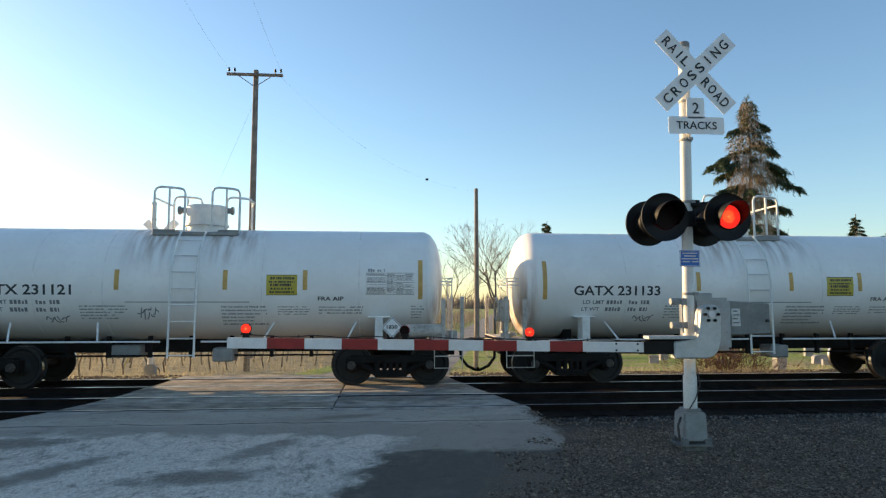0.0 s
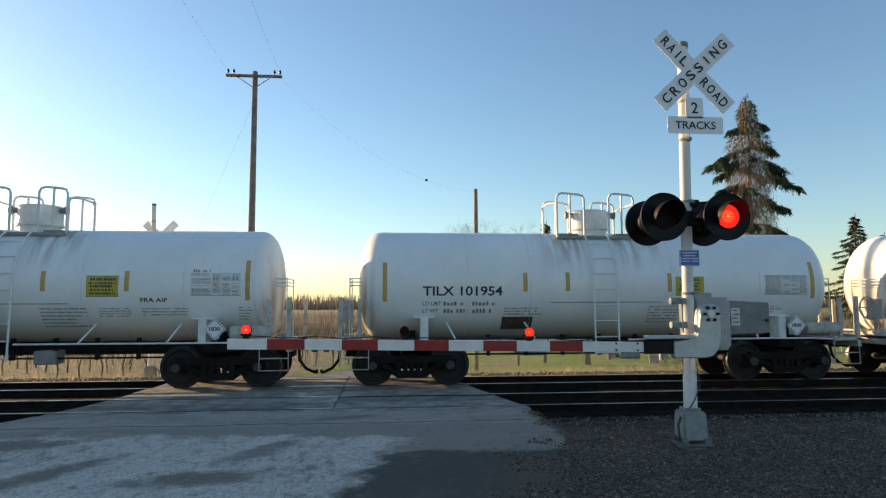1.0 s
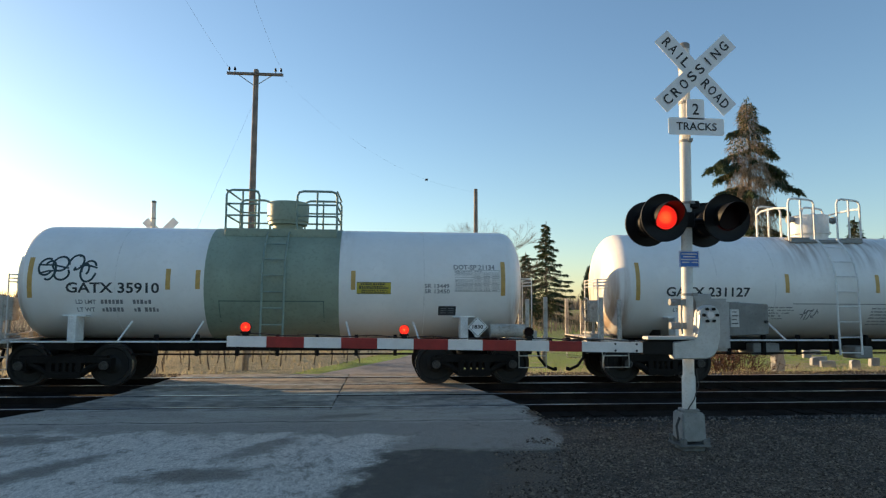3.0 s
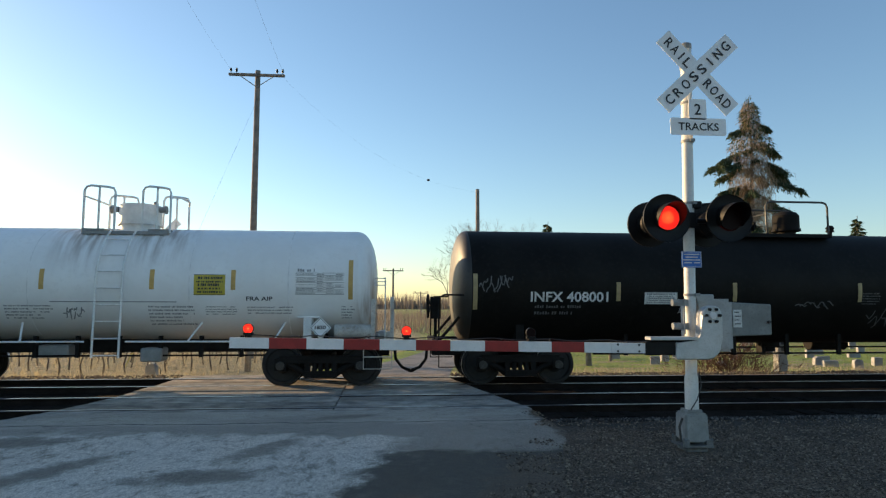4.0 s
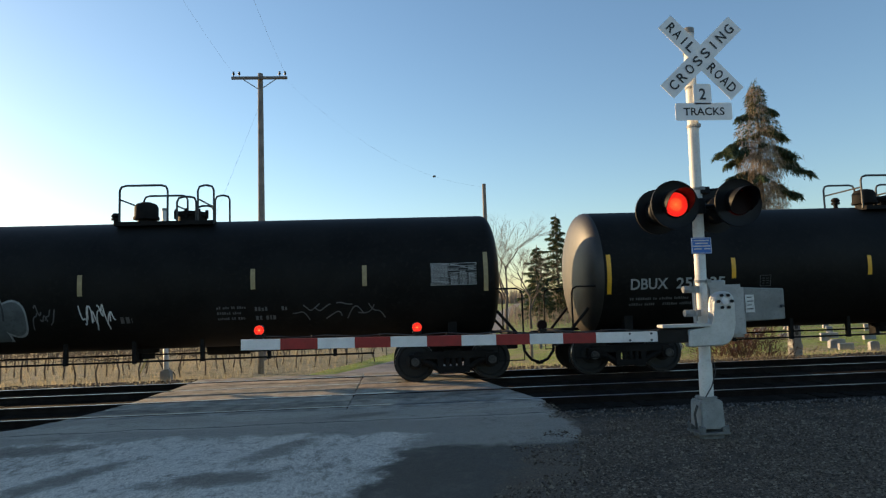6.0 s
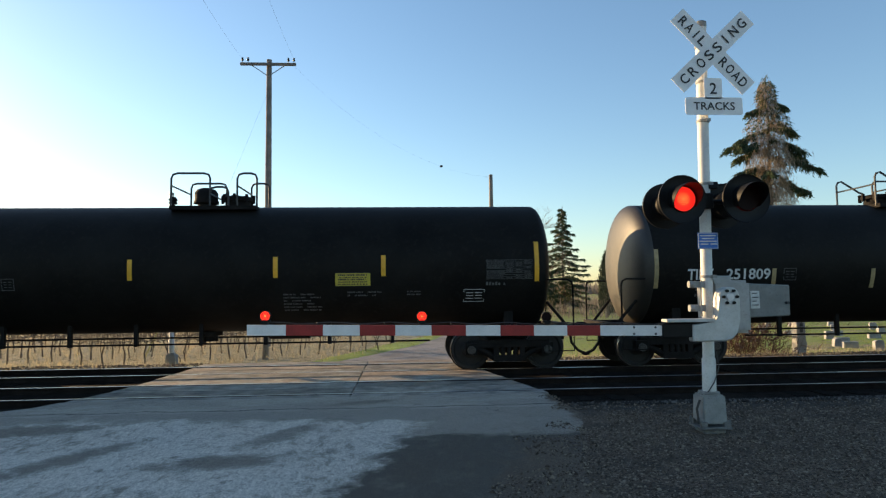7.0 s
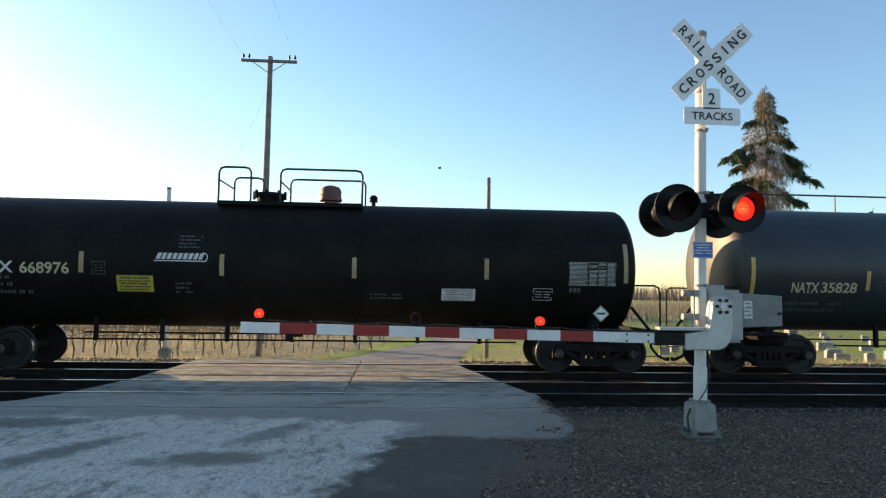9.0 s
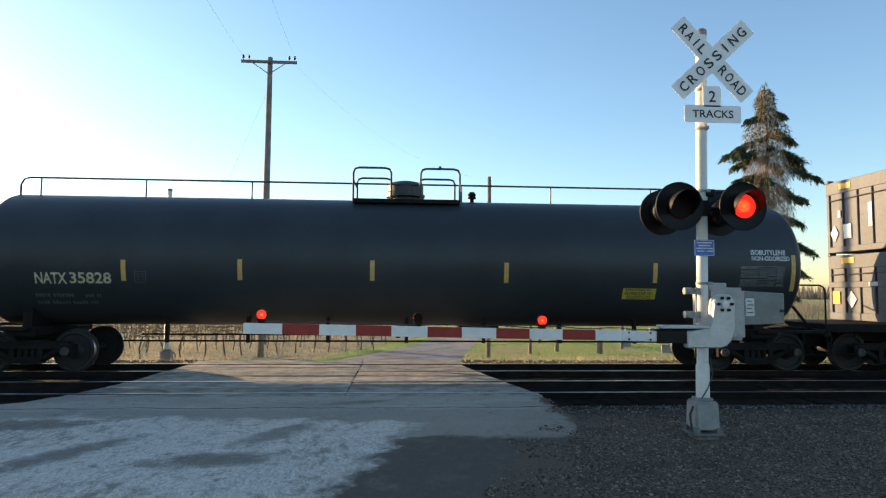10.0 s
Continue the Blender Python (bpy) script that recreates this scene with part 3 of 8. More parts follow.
rnd = random.Random(11)
for y0, y1 in rows_y:
    cuts = [None, -0.95, None]
    for i in range(2):
        xa0 = side_x(y0, True) if i == 0 else cuts[i] + 0.008
        xa1 = side_x(y1, True) if i == 0 else cuts[i] + 0.008
        xb0 = side_x(y0, False) if i == 1 else cuts[i + 1] - 0.008
        xb1 = side_x(y1, False) if i == 1 else cuts[i + 1] - 0.008
        bm = bmesh.new()
        t = rnd.uniform(-0.012, 0.002)
        up = [bm.verts.new(p) for p in ((xa0, y0, t), (xb0, y0, t), (xb1, y1, t + rnd.uniform(-0.006, 0.004)), (xa1, y1, t))]
        dn = [bm.verts.new((v.co.x, v.co.y, -0.25)) for v in up]
        bm.faces.new(up)
        for k in range(4):
            bm.faces.new((up[k], dn[k], dn[(k + 1) % 4], up[(k + 1) % 4]))
        bmesh.ops.bevel(bm, geom=[e for e in bm.edges if all(v in up for v in e.verts)], offset=0.012, segments=1, affect="EDGES")
        # far rows take darker, browner panels: the train's shade is in their colour
        part("panel", bm, ((M_panel, M_panel, M_panel_dark) if y0 < 13.5 else (M_panel_warm, M_panel_dark, M_panel_dark))[(rows_y.index((y0, y1)) * 2 + i) % 3], crossing, smooth=0)


def stones(name, n, area, zf, sizes, material, label, seed):
    """Loose stones: one joined scatter of small faceted lumps."""
    rnd = np.random.default_rng(seed)
    base = np.array([(1, 0, 0), (-1, 0, 0), (0, 1, 0), (0, -1, 0), (0, 0, 1), (0, 0, -1)], float)
    faces = np.array([(0, 2, 4), (2, 1, 4), (1, 3, 4), (3, 0, 4), (2, 0, 5), (1, 2, 5), (3, 1, 5), (0, 3, 5)])
    pos = np.stack([rnd.uniform(area[0], area[1], n), rnd.uniform(area[2], area[3], n)], 1)
    keep = np.array([zf(x, y) is not None for x, y in pos])
    pos = pos[keep]
    n = len(pos)
    size = rnd.uniform(*sizes, (n, 1, 3)) * np.array([1, 1, 0.7])
    vs = base[None] * size * rnd.uniform(0.7, 1.3, (n, 6, 1))
    a = rnd.uniform(0, 6.28, n)
    c, s_ = np.cos(a)[:, None], np.sin(a)[:, None]
    vs = np.stack([vs[..., 0] * c - vs[..., 1] * s_, vs[..., 0] * s_ + vs[..., 1] * c, vs[..., 2]], -1)
    z = np.array([zf(x, y) for x, y in pos])
    vs += np.concatenate([pos, z[:, None]], 1)[:, None]
    fs = faces[None] + (np.arange(n) * 6)[:, None, None]
    me = bpy.data.meshes.new(name)
    me.from_pydata(vs.reshape(-1, 3).tolist(), [], fs.reshape(-1, 3).tolist())
    me.materials.append(material)
    return tagged(new(name, me), label, "stones", "", "stuff")


def near_edge_x(y):
    pts = [(3.5, 1.5), (6.0, 1.75), (7.4, 2.05), (8.2, 2.3), (8.9, 2.5), (9.5, 2.58), (11.3, 2.5)]
    for p, q in zip(pts, pts[1:]):
        if p[0] <= y <= q[0]:
            return p[1] + (q[1] - p[1]) * (y - p[0]) / (q[0] - p[0])
    return 1.5


M_stone2 = pebbles("dark_ballast_stone", (0.030, 0.026, 0.023), (0.16, 0.15, 0.14))
def gravel_z(x, y):
    """Loose stones lie on the verge and thin out over the road's washed edge."""
    edge_x = 0.33 * y - 0.95 if y < 7.9 else near_edge_x(y) + 0.05
    if x < edge_x + 1.1 * noise.noise((x * 1.3, y * 2, 3)) or (3.55 < x < 4.2 and 7.6 < y < 8.3):
        return None
    return 0.004 if x < near_edge_x(y) + 0.05 else ground_z(x, y) + 0.003


stones("gravel", 30000, (0.2, 11.0, 4.3, 11.0), gravel_z, (0.005, 0.020), M_pebble, "loose grey-brown gravel on the verge", 3)
stones("coarse_gravel", 1300, (0.4, 11.0, 4.3, 10.6), gravel_z, (0.014, 0.032), M_pebble, "larger loose stones on the verge", 8)
stones("ballast", 9000, (2.3, 16.0, 9.9, 11.5), lambda x, y: ground_z(x, y) + 0.01 if x > near_edge_x(y) + 0.1 else None, (0.015, 0.045), M_stone2, "coarse dark ballast stones along the track", 5)
stones("far_ballast", 9000, (-18, 22, 16.5, 18.6), lambda x, y: max(ground_z(x, y), -0.16) + 0.01 if not -5.3 < x < 1.8 else None, (0.02, 0.05), M_stone, "pale sunlit ballast on the far side", 6)


# ---- the train ----
CAR_SPEED, CAR_GAIN = 16.90, 0.0039
WHEEL_R = 0.457
MESH = {}
CARS = []


def travelled(t):
    return CAR_SPEED * t + CAR_GAIN * t * t / 2


M_cap = mat("greasy_grey_bearing_cap", (0.05, 0.044, 0.038), 0.6, var=0.4, scale=9, bump=0.2, fine=50, dark=(0.02, 0.017, 0.014))


def wheelset_mesh():
    if "wheelset" not in MESH:
        bm = bmesh.new()
        for s in (-1, 1):
            m = Matrix.Translation((0, 0.72 * s, 0)) @ Matrix.Rotation(radians(-90 * s), 4, "X")
            prof = [(-0.07, 0.0), (-0.07, 0.09), (-0.02, 0.11), (-0.02, 0.34), (-0.07, 0.38), (-0.085, 0.485), (-0.055, 0.487), (-0.045, WHEEL_R), (0.065, WHEEL_R - 0.004), (0.07, 0.385), (0.03, 0.35), (0.02, 0.2), (0.08, 0.12), (0.16, 0.10), (0.16, 0.0)]
            lathe(bm, prof, m, 32)
        tube(bm, [(0, -0.7, 0), (0, 0.7, 0)], 0.08, 12)
        for f in bm.faces:
            c = f.calc_center_median()
            f.material_index = 1 if math.hypot(c.x, c.z) > WHEEL_R - 0.012 and abs(c.y) > 0.68 and abs(c.y) < 0.785 else 0
        MESH["wheelset"] = mesh_of("wheelset", bm, [M_wheel, M_tread])
        bm = bmesh.new()
        box(bm, -0.9, -0.09, 0.0, 0.9, 0.09, 0.16)
        for v in bm.verts:
            if abs(v.co.x) > 0.5:
                v.co.z += 0.02
        box(bm, -0.36, -0.10, -0.30, 0.36, 0.10, -0.16)
        for s in (-1, 1):
            tube(bm, [(s * 0.82, 0, 0.03), (s * 0.55, 0, -0.08), (s * 0.3, 0, -0.24)], 0.075, 8)
            box(bm, s * 0.875 - 0.13, -0.12, -0.14, s * 0.875 + 0.13, 0.12, 0.12)
            tube(bm, [(s * 0.875, -0.15, -0.02), (s * 0.875, -0.1, -0.02)], 0.085, 10)
            box(bm, s * 0.30 - 0.06, -0.08, -0.2, s * 0.30 + 0.06, 0.08, 0.05)
        for k in (-0.14, 0.0, 0.14):
            lathe(bm, [(-0.16 + 0.045 * i, 0.06 if i % 2 else 0.045) for i in range(5)], Matrix.Translation((k, -0.03, 0)), 8)
        MESH["side_frame"] = mesh_of("side_frame", bm, M_under)
        bm = bmesh.new()
        box(bm, -0.2, -0.95, 0.02, 0.2, 0.95, 0.2)
        lathe(bm, [(0.2, 0.22), (0.36, 0.22), (0.36, 0.0)], Matrix.Identity(4), 16)
        for s in (-1, 1):
            box(bm, s * 0.42 - 0.06, -0.9, -0.12, s * 0.42 + 0.06, 0.9, 0.0)
        MESH["truck"] = mesh_of("truck", bm, M_under)
        bm = bmesh.new()
        lathe(bm, [(0.0, 0.095), (0.05, 0.095), (0.055, 0.07), (0.03, 0.065), (0.03, 0.0)], Matrix.Rotation(radians(90), 4, "X"), 14)
        for k in range(3):
            a = 2.094 * k + 0.5
            tube(bm, [(0.04 * math.cos(a), -0.02, 0.04 * math.sin(a)), (0.04 * math.cos(a), -0.05, 0.04 * math.sin(a))], 0.014, 6)
        MESH["bearing_cap"] = mesh_of("bearing_cap", bm, M_cap)
    return MESH["wheelset"]


def trucks(car, half, base=1.75):
    """Two trucks with side frames and turning wheelsets."""
    wheelset_mesh()
    out = []
    for s in (-1, 1):
        tr = part("truck", MESH["truck"], None, car, "dirty black cast steel truck", pose(s * half, 0, 0.5))
        for q in (-1, 1):
            part("side_frame", MESH["side_frame"], None, tr, "", pose(0, q * 1.0, 0, 0, 0, 0 if q < 0 else 180))
            for e in (-1, 1):
                part("bearing_cap", MESH["bearing_cap"], None, tr, "", pose(e * 0.875, q * 1.15, -0.03, 0, 0, 0 if q < 0 else 180))
        for q in (-1, 1):
            out.append((part("wheelset", MESH["wheelset"], None, tr, "", pose(q * base / 2, 0, WHEEL_R - 0.5)), q * base / 2))
    return out


def dish_curve():
    """Outline of a dished head with a tight knuckle: (depth, radius) shares from the rim to the middle."""
    return [(math.sin(radians(a)) ** 0.82, max(0.0, math.cos(radians(a))) ** 0.82) for a in (0, 4, 9, 16, 24, 33, 43, 54, 66, 78, 86, 90)]


def shell(bm, r, zc, half, head, a0=None, a1=None, n=56):
    """The tank's cylinder with dished ends."""
    m = Matrix.Translation((0, 0, zc)) @ Matrix.Rotation(radians(90), 4, "Y")
    k = [(s, c) for s, c in dish_curve()[::-1] if s > 0.01]
    prof = [(-half - head * s, r * c) for s, c in k] + [(-half, r)]
    prof += [(-half + 2 * half * i / 10, r) for i in range(1, 10)]
    prof += [(half, r)] + [(half + head * s, r * c) for s, c in k[::-1]]
    prof = [(h, rr if rr > 0.001 else 0.0) for h, rr in prof]
    lathe(bm, prof, m, n)


class Car:
    """A tank car: what is common to all, and places for marks on its near side."""

    def __init__(self, x0, r, zc, half, head, truck, paint, label, group):
        self.r, self.zc, self.half, self.x0 = r, zc, half, x0
        self.ob = thing("tank_car", label, "tank car", pose(x0, TRACK_FAR, 0), group)
        bm = bmesh.new()
        shell(bm, r, zc, half, head)
        self.tank = part("tank", bm, paint, self.ob)
        self.wheels = trucks(self.ob, truck)
        self.reach = half + head
        CARS.append(self)

    def wrap(self, bm, lift=0.004, cut=0.12):
        """Bends a flat mesh in the x-z plane round the tank's near side."""
        zs = [v.co.z for v in bm.verts]
        if max(zs) - min(zs) > cut * 1.5:
            n = math.ceil((max(zs) - min(zs)) / cut)
            for i in range(1, n):
                bmesh.ops.bisect_plane(bm, geom=bm.verts[:] + bm.edges[:] + bm.faces[:], plane_co=(0, 0, min(zs) + (max(zs) - min(zs)) * i / n), plane_no=(0, 0, 1))
        for v in bm.verts:
            h = min(abs(v.co.z - self.zc), self.r * 0.985)
            v.co.y = -math.sqrt(self.r ** 2 - h * h) - lift - v.co.y
        return bm

    def plate(self, name, x0, z0, x1, z1, material, label="", lift=0.005):
        bm = bmesh.new()
        n = max(1, round((z1 - z0) / 0.1))
        rows = [[bm.verts.new((x, 0, z0 + (z1 - z0) * i / n)) for x in (x0, x1)] for i in range(n + 1)]
        for a, b in zip(rows, rows[1:]):
            bm.faces.new((a[0], a[1], b[1], b[0]))
        return part(name, self.wrap(bm, lift), material, self.tank, label, smooth=0)

    def stripe(self, x, z0, z1, material=None, w=0.1):
        return self.plate("reflector_strip", x - w / 2, z0, x + w / 2, z1, material or M_yellow)

    def words(self, words, x0, z0, x1, z1, material, bold=0.02):
        return part("lettering", self.wrap(text_mesh(words, x0, z0, x1, z1, bold)), material, self.tank, smooth=0)

    def bars(self, x0, z0, x1, z1, rows, material, seed=0, ragged=0.3, breaks=0.15):
        """Small writing that cannot be read: broken bars."""
        rnd = random.Random(seed)
        bm = bmesh.new()
        h = (z1 - z0) / (rows - 0.4)
        tall = h * (0.60 if rows == 1 else 0.46)
        for i in range(rows):
            z = z1 - i * h
            x, end, left = x0, x1 - rnd.random() * ragged * (x1 - x0), rnd.randint(2, 6)
            while x < end:
                q = min(x + tall * rnd.uniform(0.45, 0.75), end)
                box(bm, x, 0, z - tall, q, 0.0012, z - tall * rnd.choice((0, 0, 0, 0.25)))
                left -= 1
                x = q + tall * 0.28
                if left <= 0:
                    x += tall * (0.7 + (2.5 if rnd.random() < breaks else 0))
                    left = rnd.randint(2, 7)
        return tagged(part("small_lettering", self.wrap(bm, cut=9), material, self.tank, smooth=0), kind="stuff")

    def table(self, x0, z0, x1, z1, material, seed=1):
        """A ruled data panel with columns of small writing."""
        rnd = random.Random(seed)
        bm = bmesh.new()
        t, w = 0.007, x1 - x0
        cols = (0.0, 0.42, 0.62, 0.81, 1.0)
        for c in (0.0, 1.0):
            x = x0 + c * (w - t)
            box(bm, x, 0, z0, x + t, 0.001, z1)
        rows = 9
        for i in range(rows + 1):
            z = z0 + (z1 - z0 - t) * i / rows
            box(bm, x0, 0, z, x1, 0.001, z + t)
            h = (z1 - z0) / rows
            if i < rows:
                for a, b in zip(cols, cols[1:]):
                    if rnd.random() < 0.22:
                        continue
                    x, end = x0 + a * w + 0.02, x0 + b * w - 0.015 - rnd.random() * 0.04
                    while x < end:
                        q = min(x + rnd.uniform(0.02, 0.07), end)
                        box(bm, x, 0, z + h * 0.42, q, 0.001, z + h * 0.68)
                        x = q + 0.016
        return tagged(part("data_panel", self.wrap(bm, cut=9), material, self.tank, smooth=0), kind="stuff")

    def frame_box(self, x0, z0, x1, z1, material, fill=None):
        if fill:
            self.plate("stencil_ground", x0, z0, x1, z1, fill, lift=0.003)
        bm = bmesh.new()
        t = 0.011
        for a in ((x0, z0, x1, z0 + t), (x0, z1 - t, x1, z1), (x0, z0, x0 + t, z1), (x1 - t, z0, x1, z1)):
            box(bm, a[0], 0, a[1], a[2], 0.001, a[3])
        m = (x0 + x1) / 2
        for k in range(3):
            z = z0 + (z1 - z0) * (0.25 + 0.22 * k)
            box(bm, x0 + 0.05, 0, z, m - 0.02, 0.001, z + 0.013)
            box(bm, m + 0.02, 0, z, x1 - 0.05, 0.001, z + 0.013)
        return tagged(part("stencil_box", self.wrap(bm, cut=9), material, self.tank, smooth=0), kind="stuff")

    def tag(self, x0, z0, x1, z1, material, seed, strokes=9, width=0.012, name="graffiti_scrawl"):
        """A spray-paint scrawl that spells nothing: looping strokes."""
        rnd = random.Random(seed)
        bm = bmesh.new()
        n = strokes
        for i in range(n):
            cx = x0 + (x1 - x0) * (i + 0.5) / n
            p0 = Vector((cx - (x1 - x0) / n * 0.7, 0, z0 + rnd.random() * (z1 - z0)))
            p1 = Vector((cx, 0, z0 + rnd.random() * (z1 - z0) * 1.3))
            p2 = Vector((cx + (x1 - x0) / n * (rnd.random() - 0.3), 0, z0 + rnd.random() * (z1 - z0)))
            p3 = Vector((cx + (x1 - x0) / n * 0.8, 0, z0 + rnd.random() * (z1 - z0)))
            pts = [(1 - k) ** 3 * p0 + 3 * k * (1 - k) ** 2 * p1 * 1.0 + 3 * k * k * (1 - k) * p2 + k ** 3 * p3 for k in [j / 10 for j in range(11)]]
            ribbon(bm, pts, width)
        return tagged(part(name, self.wrap(bm, cut=9), material, self.tank, smooth=0), kind="stuff")


def ribbon(bm, pts, w):
    last = None
    for i, p in enumerate(pts):
        d = (pts[min(i + 1, len(pts) - 1)] - pts[max(i - 1, 0)])
        d = d.normalized() if d.length > 1e-6 else Vector((1, 0, 0))
        s = Vector((-d.z, 0, d.x)) * w
        a, b = bm.verts.new(p + s), bm.verts.new(p - s)
        if last:
            bm.faces.new((last[0], a, b, last[1]))
        last = (a, b)


M_placard_dull = mat("sun-faded_notice", (0.22, 0.20, 0.10), 0.6, var=0.15, scale=6, bump=0.03, fine=60)
M_spray = mat("dark_teal_spray_paint", (0.02, 0.045, 0.055), 0.6, var=0.3, scale=9, bump=0.0)
M_bubble = mat("silver_grey_spray_paint", (0.10, 0.115, 0.12), 0.6, var=0.25, scale=3, bump=0.05, fine=20, dark=(0.05, 0.055, 0.06))
M_bubble_edge = mat("pale_spray_outline", (0.30, 0.32, 0.33), 0.6, var=0.2, scale=9, bump=0.0)
# low sun on the left heads put into a paler black, with thin dust
M_lit_head = mat("dusty_sunlit_black_head_paint", (0.030, 0.0255, 0.0205), 0.5, var=0.3, scale=1.5, bump=0.05, fine=16, dark=(0.017, 0.015, 0.012), spec=0.55)
M_dome_red = mat("dull_red_brown_housing", (0.13, 0.05, 0.04), 0.6, var=0.25, scale=4, bump=0.1, fine=30)


def stained_white():
    """White tank paint, darker towards the bottom, with rust and oil streaks running down from the top fittings."""
    m = mat("stained_white_tank_paint", (0.82, 0.81, 0.79), 0.42, var=0.05, scale=0.8, bump=0.03, fine=9, dark=(0.77, 0.755, 0.73))
    nt = m.node_tree
    b = nt.nodes["Principled BSDF"]
    old = b.inputs["Base Color"].links[0].from_socket
    sep = nt.nodes.new("ShaderNodeSeparateXYZ")
    tc = nt.nodes.new("ShaderNodeTexCoord").outputs["Object"]
    nt.links.new(tc, sep.inputs[0])

    def rng(v, a, c):
        r = nt.nodes.new("ShaderNodeMapRange")
        r.interpolation_type = "SMOOTHSTEP"
        r.inputs[1].default_value, r.inputs[2].default_value = a, c
        nt.links.new(v, r.inputs[0])
        return r.outputs[0]

    def op(kind, a, c=None):
        n = nt.nodes.new("ShaderNodeMath")
        n.operation = kind
        for i, v in enumerate((a, c)):
            if v is None:
                continue
            if isinstance(v, (int, float)):
                n.inputs[i].default_value = v
            else:
                nt.links.new(v, n.inputs[i])
        return n.outputs[0]
    mp = nt.nodes.new("ShaderNodeMapping")
    mp.inputs["Scale"].default_value = (5.0, 1.0, 0.35)
    nt.links.new(tc, mp.inputs[0])
    ns = nt.nodes.new("ShaderNodeTexNoise")
    ns.inputs["Scale"].default_value, ns.inputs["Detail"].default_value = 1.6, 5
    nt.links.new(mp.outputs[0], ns.inputs["Vector"])
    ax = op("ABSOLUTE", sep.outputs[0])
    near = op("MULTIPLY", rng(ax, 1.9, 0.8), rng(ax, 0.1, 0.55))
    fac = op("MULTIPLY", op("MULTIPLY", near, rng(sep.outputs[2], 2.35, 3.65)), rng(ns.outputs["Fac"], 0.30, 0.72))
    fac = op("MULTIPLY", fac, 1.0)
    # greyer and darker towards the bottom, by height alone
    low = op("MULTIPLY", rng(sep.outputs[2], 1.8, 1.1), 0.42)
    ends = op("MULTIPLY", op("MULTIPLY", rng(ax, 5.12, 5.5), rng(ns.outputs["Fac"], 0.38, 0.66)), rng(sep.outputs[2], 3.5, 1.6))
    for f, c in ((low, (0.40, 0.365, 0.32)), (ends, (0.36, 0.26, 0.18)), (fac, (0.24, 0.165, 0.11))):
        mx = nt.nodes.new("ShaderNodeMix")
        mx.data_type = "RGBA"
        mx.clamp_factor = True
        nt.links.new(f, mx.inputs[0])
        nt.links.new(old, mx.inputs[6])
        mx.inputs[7].default_value = (*c, 1)
        old = mx.outputs[2]
    nt.links.new(old, b.inputs["Base Color"])
    return m


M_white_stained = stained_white()


